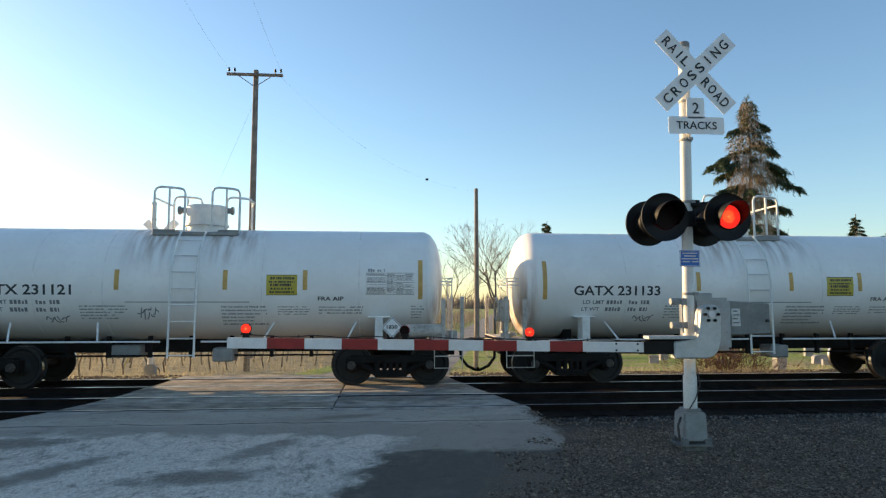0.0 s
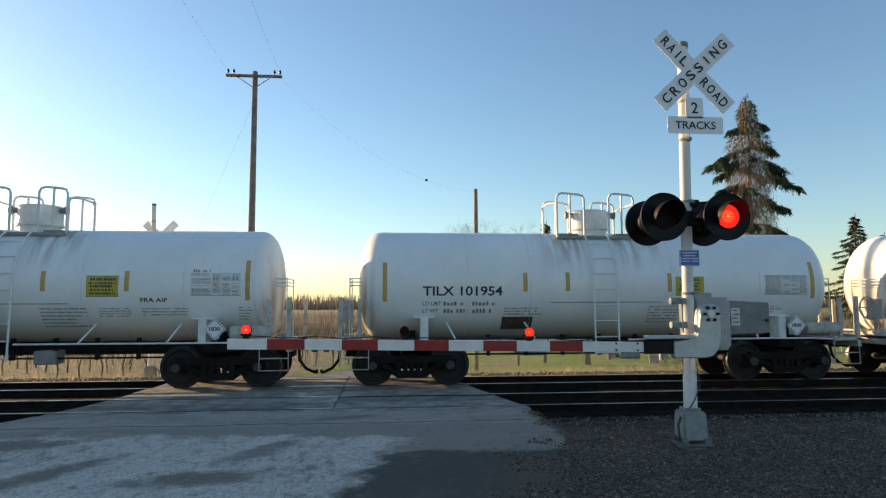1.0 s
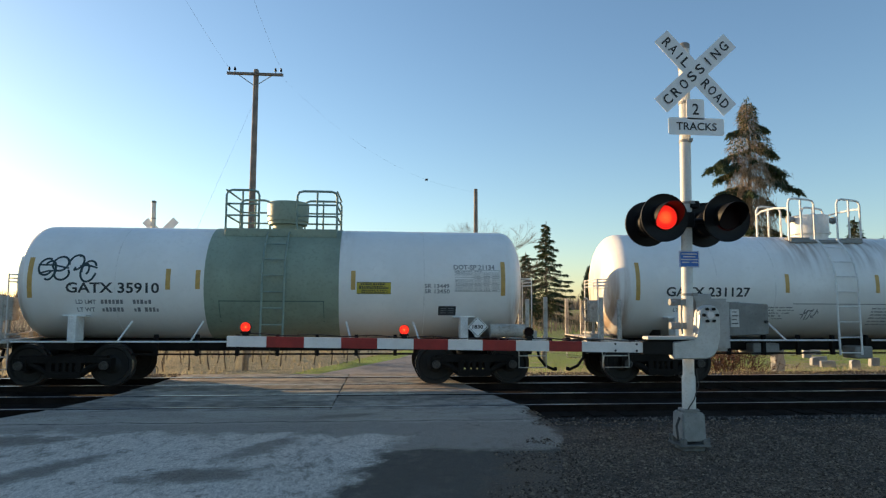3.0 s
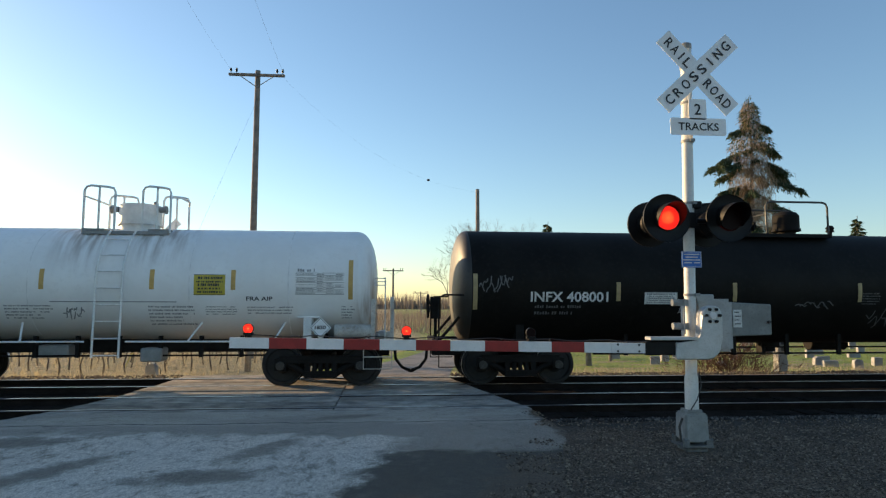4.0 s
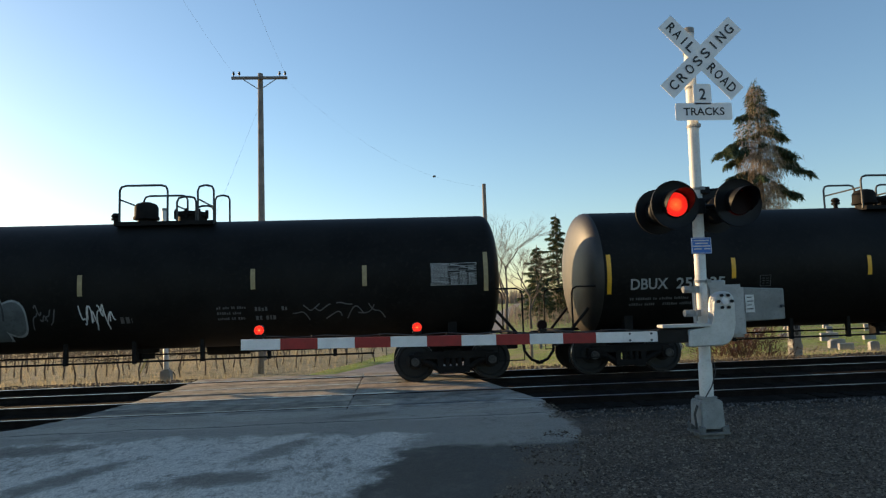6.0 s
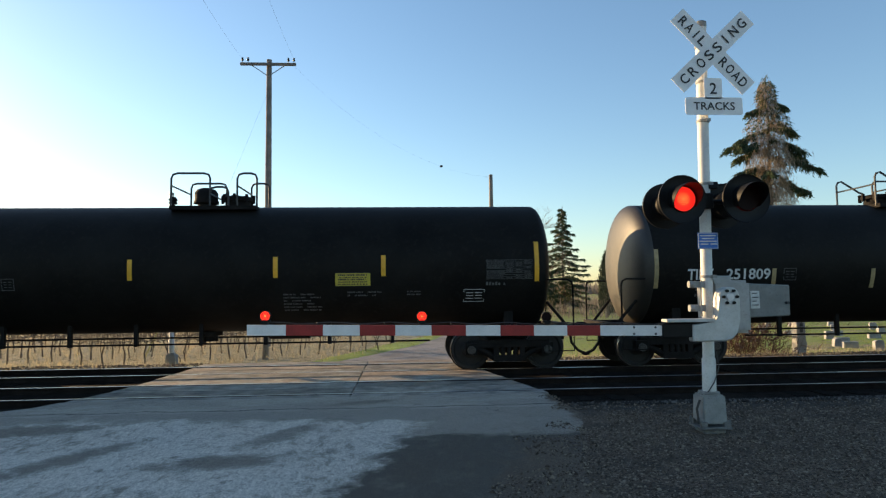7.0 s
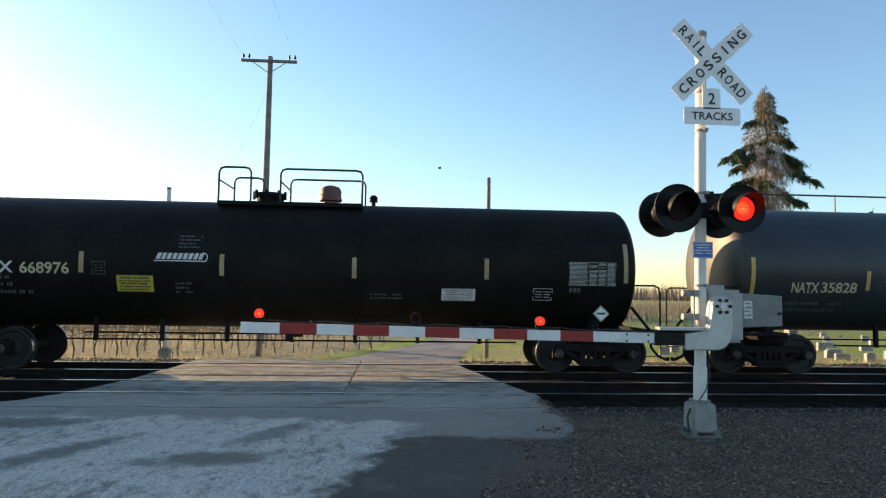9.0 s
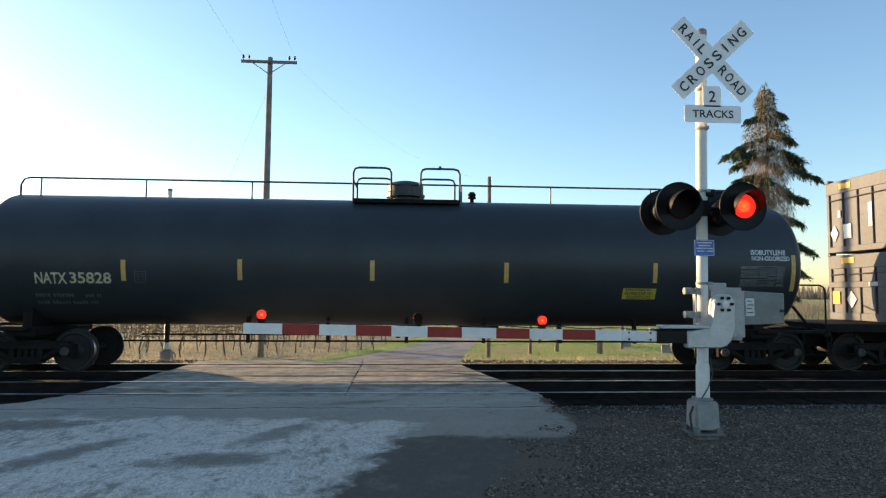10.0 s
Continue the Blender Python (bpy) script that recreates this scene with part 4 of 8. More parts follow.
class Decorated(Car):
    """Marks that only some cars carry, and the hardware of both kinds of car."""

    def notice(self, x0, z0, x1, z1, ground_m, ink):
        self.plate("notice_panel", x0, z0, x1, z1, ground_m)
        bm = bmesh.new()
        rnd = random.Random(round(x0 * 100))
        for k in range(5):
            z, tall = z0 + (z1 - z0) * (0.11 + 0.165 * k), (z1 - z0) * (0.12 if k in (2, 4) else 0.085)
            x, end = x0 + 0.05 + rnd.random() * 0.06, x1 - 0.05 - rnd.random() * 0.08
            while x < end:
                q = min(x + rnd.uniform(0.02, 0.045), end)
                box(bm, x, 0.004, z, q, 0.005, z + tall)
                x = q + rnd.choice((0.010, 0.010, 0.012, 0.03))
        for z in (z0, z1 - 0.012):
            box(bm, x0, 0.004, z, x1, 0.005, z + 0.012)
        tagged(part("small_lettering", self.wrap(bm, 0.004, cut=9), ink, self.tank, smooth=0), kind="stuff")

    def diamond(self, x0, z0, x1, z1, number="", y=None):
        """Hazard placard in a holder that stands off the tank."""
        s, cx, cz = (z1 - z0) / 2, (x0 + x1) / 2, (z0 + z1) / 2
        if y is None:
            y = -math.sqrt(max(0.01, self.r ** 2 - min(self.r * 0.98, abs(min(cz + s, self.zc) - self.zc)) ** 2)) - 0.04
        hold = bmesh.new()
        box(hold, cx - 0.05, y + 0.01, cz - s * 0.9, cx + 0.05, y + 0.22, cz + s * 0.6)
        holder = part("placard_holder", hold, M_under if self.r > 1.35 else M_whitebar, self.ob)
        for k, (f, mt, d) in enumerate(((1.0, M_letter_white if self.r > 1.35 else M_whitebar, 0), (0.88, M_letter_dark, 0.004), (0.82, M_sign, 0.008))):
            bm = bmesh.new()
            v = [bm.verts.new((cx + a * s * f, y - d, cz + c * s * f)) for a, c in ((0, -1), (1, 0), (0, 1), (-1, 0))]
            w = [bm.verts.new((q.co.x, q.co.y + 0.004, q.co.z)) for q in v]
            bm.faces.new(v)
            bm.faces.new(w[::-1])
            for i in range(4):
                bm.faces.new((v[i], w[i], w[(i + 1) % 4], v[(i + 1) % 4]))
            part("hazard_placard" if k == 0 else "placard_face", bm, mt, holder, smooth=0)
        if number:
            bm = text_mesh(number, cx - s * 0.5, cz - s * 0.15, cx + s * 0.5, cz + s * 0.2, 0.03)
            for v in bm.verts:
                v.co.y = y - 0.014
        else:
            bm = bmesh.new()
            box(bm, cx - s * 0.5, y - 0.014, cz - s * 0.1, cx + s * 0.5, y - 0.01, cz + s * 0.15)
        part("placard_number", bm, M_letter_dark, holder, smooth=0)

    def bubbles(self, x0, z0, x1, z1):
        """A faded piece of graffiti in rounded shapes with pale outlines."""
        w, h = x1 - x0, z1 - z0
        blobs = [(0.17, 0.66, 0.17, 0.33), (0.17, 0.2, 0.15, 0.3), (0.42, 0.3, 0.2, 0.42), (0.66, 0.55, 0.16, 0.45), (0.64, 0.15, 0.17, 0.3), (0.87, 0.42, 0.14, 0.3)]
        for grow, mt, lift, nm in ((1.12, M_bubble_edge, 0.004, "graffiti_outline"), (1.0, M_bubble, 0.007, "graffiti_fill")):
            bm = bmesh.new()
            for i, (u, v, a, c) in enumerate(blobs):
                ring = []
                for k in range(28):
                    an = 2 * math.pi * k / 28
                    q = 1 + 0.08 * math.sin(3 * an + i)
                    zz = min(max(z0 + h * v + math.sin(an) * c * h * grow * q, z0), z1 + 0.06)
                    ring.append(bm.verts.new((x0 + w * u + math.cos(an) * a * w * grow * q, i * 0.0004, zz)))
                bm.faces.new(ring)
            part(nm, self.wrap(bm, lift), mt, self.tank, smooth=0)
        bm = bmesh.new()
        for i, (u, v, a, c) in enumerate(blobs[:4]):
            pts = [Vector((x0 + w * (u + math.cos(an) * a * 0.97), 0.004, z0 + h * (v + math.sin(an) * c * 0.95))) for an in [math.pi * k / 12 - 0.4 for k in range(15)]]
            ribbon(bm, pts, 0.02)
        part("graffiti_shading", self.wrap(bm, 0.008, cut=9), M_letter_dark, self.tank, smooth=0)

    def loops(self, x0, z0, x1, z1, material):
        """Fat rounded spray-paint shapes that spell nothing, ringed and crossed."""
        bm = bmesh.new()
        w, h = x1 - x0, z1 - z0
        for u, v, a, b, a0, a1 in ((0.13, 0.55, 0.12, 0.30, 60, 330), (0.20, 0.42, 0.10, 0.34, -120, 150), (0.36, 0.66, 0.13, 0.26, 20, 380), (0.42, 0.30, 0.12, 0.22, 150, 400), (0.62, 0.72, 0.12, 0.27, -100, 200), (0.86, 0.40, 0.13, 0.38, 30, 350), (0.80, 0.46, 0.06, 0.20, -60, 210)):
            pts = []
            for k in range(17):
                an = radians(a0 + (a1 - a0) * k / 16)
                z = v + b * math.sin(an)
                pts.append(Vector((x0 + w * (u + a * math.cos(an) + 0.07 * (z - 0.5)), 0, z0 + h * z)))
            ribbon(bm, pts, 0.022)
        for (u0, v0), (u1, v1) in (((0.0, 0.62), (0.52, 0.50)), ((0.56, -0.12), (0.68, 1.0)), ((0.02, 0.30), (0.34, 0.40)), ((0.70, 0.60), (1.0, 0.52))):
            ribbon(bm, [Vector((x0 + w * u0, 0, z0 + h * v0)), Vector((x0 + w * (u0 + u1) / 2, 0, z0 + h * ((v0 + v1) / 2 + 0.05))), Vector((x0 + w * u1, 0, z0 + h * v1))], 0.018)
        return tagged(part("graffiti_scrawl", self.wrap(bm, cut=9), material, self.tank, smooth=0), kind="stuff")

    def scrawl(self, word, x0, z0, x1, z1, material):
        """A word sprayed by a quick arm: jagged strokes, sinking to the end."""
        form = {"D": ((0, 0), (0.1, 1), (0.7, 0.7), (0.6, 0.1), (-0.15, -0.05)), "E": ((0.75, 0.95), (0.1, 0.9), (0.15, 0.5), (0.6, 0.55), (0.15, 0.5), (0.05, 0.02), (0.75, 0.1)), "P": ((0.1, -0.1), (0.15, 1), (0.75, 0.8), (0.65, 0.45), (0.1, 0.4)), "C": ((0.75, 0.85), (0.25, 0.8), (0.1, 0.3), (0.75, 0.0)), "H": ((0.1, 0.95), (0.1, 0), (0.12, 0.5), (0.6, 0.55), (0.62, 1), (0.6, 0.0))}
        bm = bmesh.new()
        w = (x1 - x0) / len(word)
        for i, ch in enumerate(word):
            low = z0 + (z1 - z0) * 0.32 * (1 - i / len(word))
            tall = (z1 - z0) * (0.66 + 0.08 * math.sin(i * 2.3))
            ribbon(bm, [Vector((x0 + w * (i + u + 0.12 * v), 0, low + tall * v)) for u, v in form[ch]], 0.011)
        ribbon(bm, [Vector((x1 - w * 0.1, 0, z0 + 0.04)), Vector((x1 + w * 0.5, 0, z0 + 0.07)), Vector((x1 + w * 0.1, 0, z0 - 0.06)), Vector((x1 + w * 0.7, 0, z0 - 0.05))], 0.010)
        return tagged(part("graffiti_scrawl", self.wrap(bm, cut=9), material, self.tank, smooth=0), kind="stuff")

    def logo(self, x0, z0, x1, z1):
        """A maker's mark as a plain slanted white shape."""
        bm = bmesh.new()
        n, h = 9, z1 - z0
        for k in range(n):
            a = x0 + (x1 - x0 - h * 0.4) * (k + 0.12) / n
            b = x0 + (x1 - x0 - h * 0.4) * (k + 0.86) / n
            bm.faces.new([bm.verts.new((x, 0, z)) for x, z in ((a, z0 + h * 0.25), (b, z0 + h * 0.25), (b + h * 0.25, z1 - h * 0.05), (a + h * 0.25, z1 - h * 0.05))])
        box(bm, x0 - 0.02, 0, z0, x1, 0.001, z0 + h * 0.12)
        ribbon(bm, arc((x1 - h * 0.4, 0, z0 + h * 0.5), (1, 0, 0), (0, 0, 1), h * 0.5, -90, 90), 0.012)
        part("maker_mark", self.wrap(bm, cut=9), M_letter_white, self.tank, "slanted white maker's mark", smooth=0)

    # -- hardware --
    def coupler(self, end, sill_from, paint):
        """Draft sill, coupler, hose and end steps at both ends."""
        for s in (-1, 1):
            bm = bmesh.new()
            box(bm, min(s * sill_from, s * (end - 0.55)), -0.26, 0.62, max(s * sill_from, s * (end - 0.55)), 0.26, 0.96)
            bevelled(bm, 0.02)
            part("draft_sill", bm, paint, self.ob)
            bm = bmesh.new()
            box(bm, min(s * (end - 0.6), s * (end - 0.12)), -0.07, 0.78, max(s * (end - 0.6), s * (end - 0.12)), 0.07, 0.98)
            box(bm, min(s * (end - 0.16), s * (end - 0.01)), -0.16, 0.72, max(s * (end - 0.16), s * (end - 0.01)), 0.16, 1.02)
            bevelled(bm, 0.03)
            part("coupler", bm, M_under, self.ob)
            bm = bmesh.new()
            tube(bm, [(s * (end - 0.42), -0.3, 0.78), (s * (end - 0.4), -0.34, 0.55), (s * (end - 0.25), -0.36, 0.36), (s * (end - 0.05), -0.36, 0.27), (s * end, -0.36, 0.27)], 0.035, 8)
            box(bm, s * end - 0.03, -0.4, 0.25, s * end + 0.03, -0.31, 0.33)
            part("brake_hose", bm, M_under, self.ob)

    def white_ends(self, end):
        """End platform, posts, grab irons and stirrup steps of the short white cars."""
        for s in (-1, 1):
            bm = bmesh.new()
            box(bm, min(s * (self.half + 0.25), s * (end - 0.45)), -1.45, 0.96, max(s * (self.half + 0.25), s * (end - 0.45)), 1.45, 1.03)
            box(bm, s * (end - 0.5) - 0.05, -1.45, 0.82, s * (end - 0.5) + 0.05, 1.45, 1.05)
            bevelled(bm, 0.008)
            part("end_platform", bm, M_dirtywhite, self.ob)
            for q in (-1, 1):
                for k, (dx, top) in enumerate(((0.5, 2.0), (0.92, 1.95))):
                    bm = bmesh.new()
                    box(bm, s * (end - dx) - 0.045, q * 1.4 - 0.03, 1.0, s * (end - dx) + 0.045, q * 1.4 + 0.03, top)
                    part("corner_post", bevelled(bm, 0.008), M_dirtywhite, self.ob)
                bm = bmesh.new()
                a, b = s * (end - 0.5), s * (end - 1.12)
                tube(bm, [(a, q * 1.43, 0.96), (a, q * 1.43, 0.42), (b, q * 1.43, 0.42), (b, q * 1.43, 0.96)], 0.014, 6)
                tube(bm, [(a, q * 1.43, 0.68), (b, q * 1.43, 0.68)], 0.014, 6)
                part("stirrup_step", bm, M_dirtywhite, self.ob)
            for z in (2.28, 2.36, 2.44):
                self.loop([(s * (self.half + 0.3), -0.75, z), (s * (self.half + 0.72), -0.72, z), (s * (self.half + 0.72), 0.3, z)], 0.012, M_whitebar, "grab_iron")
            for y in (-0.72, 0.3):
                self.loop([(s * (self.half + 0.72), y, 1.0), (s * (self.half + 0.72), y, 2.46)], 0.014, M_whitebar, "grab_post")
            bm = bmesh.new()
            rnd = random.Random(s + 5)
            for k in range(5):
                x, y = s * (end - 0.62 - 0.1 * k), -0.6 + 0.3 * k
                box(bm, x - 0.09, y - 0.1, 1.03, x + 0.09, y + 0.1, 1.12 + 0.12 * rnd.random())
            tube(bm, [(s * (end - 0.8), -1.0, 1.12), (s * (end - 0.8), 0.9, 1.12)], 0.03, 8)
            part("brake_gear", bevelled(bm, 0.01), M_dirtywhite, self.ob)

    def brake_gear_stand(self, x, y, z, paint):
        """Hand brake wheel on a boxed stand."""
        bm = bmesh.new()
        box(bm, x + 0.06, y - 0.13, z - 0.3, x + 0.3, y + 0.13, z + 0.22)
        tube(bm, [(x + 0.18, y, 1.0), (x + 0.18, y, z)], 0.04, 8)
        part("brake_stand", bevelled(bm, 0.01), paint, self.ob)
        bm = bmesh.new()
        tube(bm, arc((x, y, z), (0, 1, 0), (0, 0, 1), 0.27, 0, 360, 18), 0.022, 6, caps=False)
        for k in range(5):
            an = 1.2566 * k
            tube(bm, [(x + 0.07, y, z), (x, y + 0.27 * math.cos(an), z + 0.27 * math.sin(an))], 0.014, 5)
        part("brake_wheel", bm, paint, self.ob)

    def black_ends(self, end, paint):
        """End beams, handrail hoops, steps and a brake wheel on the long dark cars."""
        for s in (-1, 1):
            bm = bmesh.new()
            box(bm, s * (end - 0.62) - 0.08, -1.45, 0.86, s * (end - 0.62) + 0.08, 1.45, 1.02)
            box(bm, min(s * (self.half - 0.9), s * (end - 0.62)), -1.45, 0.93, max(s * (self.half - 0.9), s * (end - 0.62)), -1.2, 1.0)
            box(bm, min(s * (self.half - 0.9), s * (end - 0.62)), 1.2, 0.93, max(s * (self.half - 0.9), s * (end - 0.62)), 1.45, 1.0)
            part("end_beam", bevelled(bm, 0.01), paint, self.ob)
            for q in (-1, 1):
                bm = bmesh.new()
                a, b = s * (end - 0.62), s * (self.half + 0.2)
                tube(bm, [(a, q * 1.4, 1.0)] + [(a, q * 1.4, 1.9), (a - s * 0.03, q * 1.4, 2.0), (a - s * 0.12, q * 1.4, 2.05)] + [(b, q * 1.4, 2.05), (b, q * 1.33, 2.05)], 0.02, 6)
                part("end_handrail", bm, paint, self.ob)
                bm = bmesh.new()
                b = s * (end - 1.2)
                tube(bm, [(a, q * 1.42, 0.95), (a, q * 1.42, 0.45), (b, q * 1.42, 0.45), (b, q * 1.42, 0.95)], 0.016, 6)
                part("stirrup_step", bm, paint, self.ob)
                bm = bmesh.new()
                tube(bm, [(s * (end - 0.66), q * 0.9, 1.0), (s * (self.half + 0.25), q * 0.95, 1.55)], 0.035, 8)
                part("end_brace", bm, paint, self.ob)

    def saddle(self, at, paint, wide=1.05, high=1.45):
        """Bolster and cradle over each truck."""
        for s in (-1, 1):
            bm = bmesh.new()
            box(bm, s * at - 0.3, -1.3, 0.82, s * at + 0.3, 1.3, 1.0)
            for q in (-1, 1):
                v = [(s * at - 0.1, q * 0.2, 0.95), (s * at + 0.1, q * 0.2, 0.95), (s * at + 0.1, q * wide, 0.95), (s * at - 0.1, q * wide, 0.95), (s * at - 0.1, q * 0.2, 1.15), (s * at + 0.1, q * 0.2, 1.15), (s * at + 0.1, q * wide, high), (s * at - 0.1, q * wide, high)]
                w = [bm.verts.new(p) for p in v]
                for f in ((0, 1, 2, 3), (4, 7, 6, 5), (0, 4, 5, 1), (1, 5, 6, 2), (2, 6, 7, 3), (3, 7, 4, 0)):
                    bm.faces.new([w[i] for i in f])
            part("saddle", bm, paint, self.ob)

    def underworks(self, span, paint):
        """Brake rods, pipes, a reservoir and hangers under the tank."""
        bottom = self.zc - self.r
        bm = bmesh.new()
        for y, z in ((-0.75, 0.68), (0.6, 0.74)):
            tube(bm, [(-span, y, z), (span, y, z)], 0.022, 6)
        part("brake_rod", bm, M_under, self.ob)
        for k in range(-3, 4):
            bm = bmesh.new()
            box(bm, k * span / 3.6 - 0.04, -0.79, 0.64, k * span / 3.6 + 0.04, -0.7, bottom + (0.12 if self.r < 1.35 else 0.3))
            part("hanger", bm, M_under, self.ob)
        bm = bmesh.new()
        tube(bm, [(1.3, 0.35, bottom - 0.02), (2.3, 0.35, bottom - 0.02)], 0.2, 14)
        part("air_reservoir", bevelled(bm, 0.02), M_under, self.ob)
        bm = bmesh.new()
        lathe(bm, [(0.0, 0.16), (0.12, 0.16), (0.14, 0.26), (0.3, 0.26)], Matrix.Translation((0, 0, bottom - 0.22)), 16, True)
        box(bm, -0.25, -0.12, bottom - 0.3, -0.15, 0.12, bottom + 0.1)
        part("bottom_outlet", bm, M_under, self.ob)

    def loop(self, pts, r, paint, name="handrail"):
        bm = bmesh.new()
        tube(bm, pts, r, 6)
        return part(name, bm, paint, self.ob)

    def ladder(self, x0, x1, paint, top, foot):
        """A side ladder that follows the tank's curve."""
        lad = None
        path = []
        r = self.r + 0.1
        a = math.asin(min(1, (top - self.zc) / r))
        while a > 0:
            path.append((-r * math.cos(a), self.zc + r * math.sin(a)))
            a -= 0.16
        path += [(-r, self.zc), (-r, self.zc - 0.6), (-r - 0.02, foot)]
        for x in (x0, x1):
            bm = bmesh.new()
            tube(bm, [(x, y, z) for y, z in path], 0.024, 6)
            rail_ob = part("ladder", bm, paint, self.ob) if lad is None else part("stile", bm, paint, lad)
            lad = lad or rail_ob
        z = foot + 0.05
        while z < top:
            h = abs(z - self.zc)
            y = -r if z < self.zc else -math.sqrt(max(0, r * r - h * h))
            bm = bmesh.new()
            tube(bm, [(x0, y, z), (x1, y, z)], 0.016, 6)
            part("rung", bm, paint, lad)
            z += 0.36

    def hoop(self, x0, x1, y, z0, z1, paint, r=0.028, dip=0.0, legs=(1, 1)):
        """A handrail hoop with rounded corners."""
        pts = []
        if legs[0]:
            pts += [(x0, y, z0), (x0, y, z1 - 0.12), (x0 + 0.04, y, z1 - 0.03)]
        pts += [(x0 + 0.14, y, z1), (x1 - 0.14, y, z1 - dip)]
        if legs[1]:
            pts += [(x1 - 0.04, y, z1 - dip - 0.03), (x1, y, z1 - dip - 0.12), (x1, y, z0)]
        self.loop(pts, r, paint)


def acid_fittings(c, paint=None):
    """Top platform, dome, ladder and side bars of a short white car."""
    p = paint or M_whitebar
    top = c.zc + c.r
    bm = bmesh.new()
    box(bm, -0.95, -0.75, top - 0.20, 0.95, -0.60, top - 0.12)
    box(bm, -0.95, 0.60, top - 0.20, 0.95, 0.75, top - 0.12)
    box(bm, -0.95, -0.75, top - 0.12, -0.45, 0.75, top - 0.07)
    box(bm, 0.5, -0.75, top - 0.12, 0.95, 0.75, top - 0.07)
    for x in (-0.8, 0.8):
        for q in (-1, 1):
            box(bm, x - 0.04, q * 0.7 - 0.04, top - 0.45, x + 0.04, q * 0.7 + 0.04, top - 0.15)
    part("top_platform", bevelled(bm, 0.008), M_castgrey, c.ob, "grimy steel top platform")
    bm = bmesh.new()
    lathe(bm, [(-0.25, 0.44), (0.08, 0.44), (0.08, 0.50), (0.13, 0.50), (0.13, 0.47), (0.54, 0.47), (0.57, 0.45), (0.58, 0.0)], Matrix.Translation((0.05, 0, top)), 28)
    dome = part("dome", bm, p, c.ob)
    for s in (-1, 1):
        bm = bmesh.new()
        lathe(bm, [(0, 0.07), (0.12, 0.07), (0.12, 0.1), (0.17, 0.1)], Matrix.Translation((0.05 + s * 0.47, -0.1, top + 0.46)) @ Matrix.Rotation(radians(90 * s), 4, "Y"), 10, True)
        part("hinge_bolt", bm, M_castgrey, dome)
    z0, z1 = top - 0.15, top + 0.92
    for y in (-0.68, 0.68):
        c.hoop(-0.95, -0.27, y, z0, z1, p, dip=0.03)
        c.hoop(0.34, 0.96, y, z0, z1, p, dip=0.03)
        c.loop([(-0.62, y, z0), (-0.62, y, z1)], 0.026, p, "stanchion")
        c.loop([(0.66, y, z0), (0.66, y, z1)], 0.026, p, "stanchion")
    for x, s in ((-0.95, -1), (0.96, 1)):
        c.loop([(x, -0.68, z1 - 0.25), (x + s * 0.12, -0.3, z1 - 0.2), (x + s * 0.12, 0.3, z1 - 0.2), (x, 0.68, z1 - 0.25)], 0.024, p)
    c.ladder(-0.30, 0.25, p, top - 0.12, 0.68)
    for s in (-1, 1):
        c.loop([(s * 0.42, -1.52, 1.03), (s * (c.half - 0.4), -1.52, 1.03), (s * (c.half + 0.2), -1.45, 1.0)], 0.02, p, "side_bar")
        for x in (1.7, 3.5):
            c.loop([(s * x, -1.52, 1.03), (s * (x + 0.18), -c.r * 0.86, 1.42)], 0.022, p, "bar_bracket")
        bm = bmesh.new()
        box(bm, s * 4.2 - 0.09, -1.38, 1.0, s * 4.2 + 0.09, -1.0, 1.55)
        box(bm, s * 4.2 - 0.24, -1.3, 1.52, s * 4.2 + 0.24, -1.0, 1.56)
        part("bolster_bracket", bevelled(bm, 0.01), p, c.ob)
    bm = bmesh.new()
    box(bm, -c.half - 0.4, -0.2, 0.72, c.half + 0.4, 0.2, 1.0)
    part("centre_sill", bm, M_under, c.ob)
    bm = bmesh.new()
    box(bm, 0.5, -0.9, 0.55, 0.95, -0.4, 0.85)
    part("brake_box", bevelled(bm, 0.03), M_castgrey, c.ob)
    bm = bmesh.new()
    box(bm, -1.9, -0.5, 0.62, -1.2, 0.2, 0.9)
    part("valve_box", bevelled(bm, 0.03), M_castgrey, c.ob)
    c.coupler(6.55, c.half - 0.2, M_under)
    c.white_ends(6.55)
    c.brake_gear_stand(-6.12, -0.5, 1.72, M_dirtywhite)
    c.saddle(4.47, M_under, 0.75, 1.25)
    c.underworks(3.2, M_under)


def seams(c, xs):
    for x in xs:
        bm = bmesh.new()
        lathe(bm, [(x - 0.015, c.r), (x, c.r + 0.005), (x + 0.015, c.r)], Matrix.Translation((0, 0, c.zc)) @ Matrix.Rotation(radians(90), 4, "Y"), 48)
        part("weld_seam", bm, M_seam, c.tank)


M_seam = mat("grimy_seam", (0.77, 0.76, 0.74), 0.6, var=0.1, scale=5, bump=0.1, fine=30)


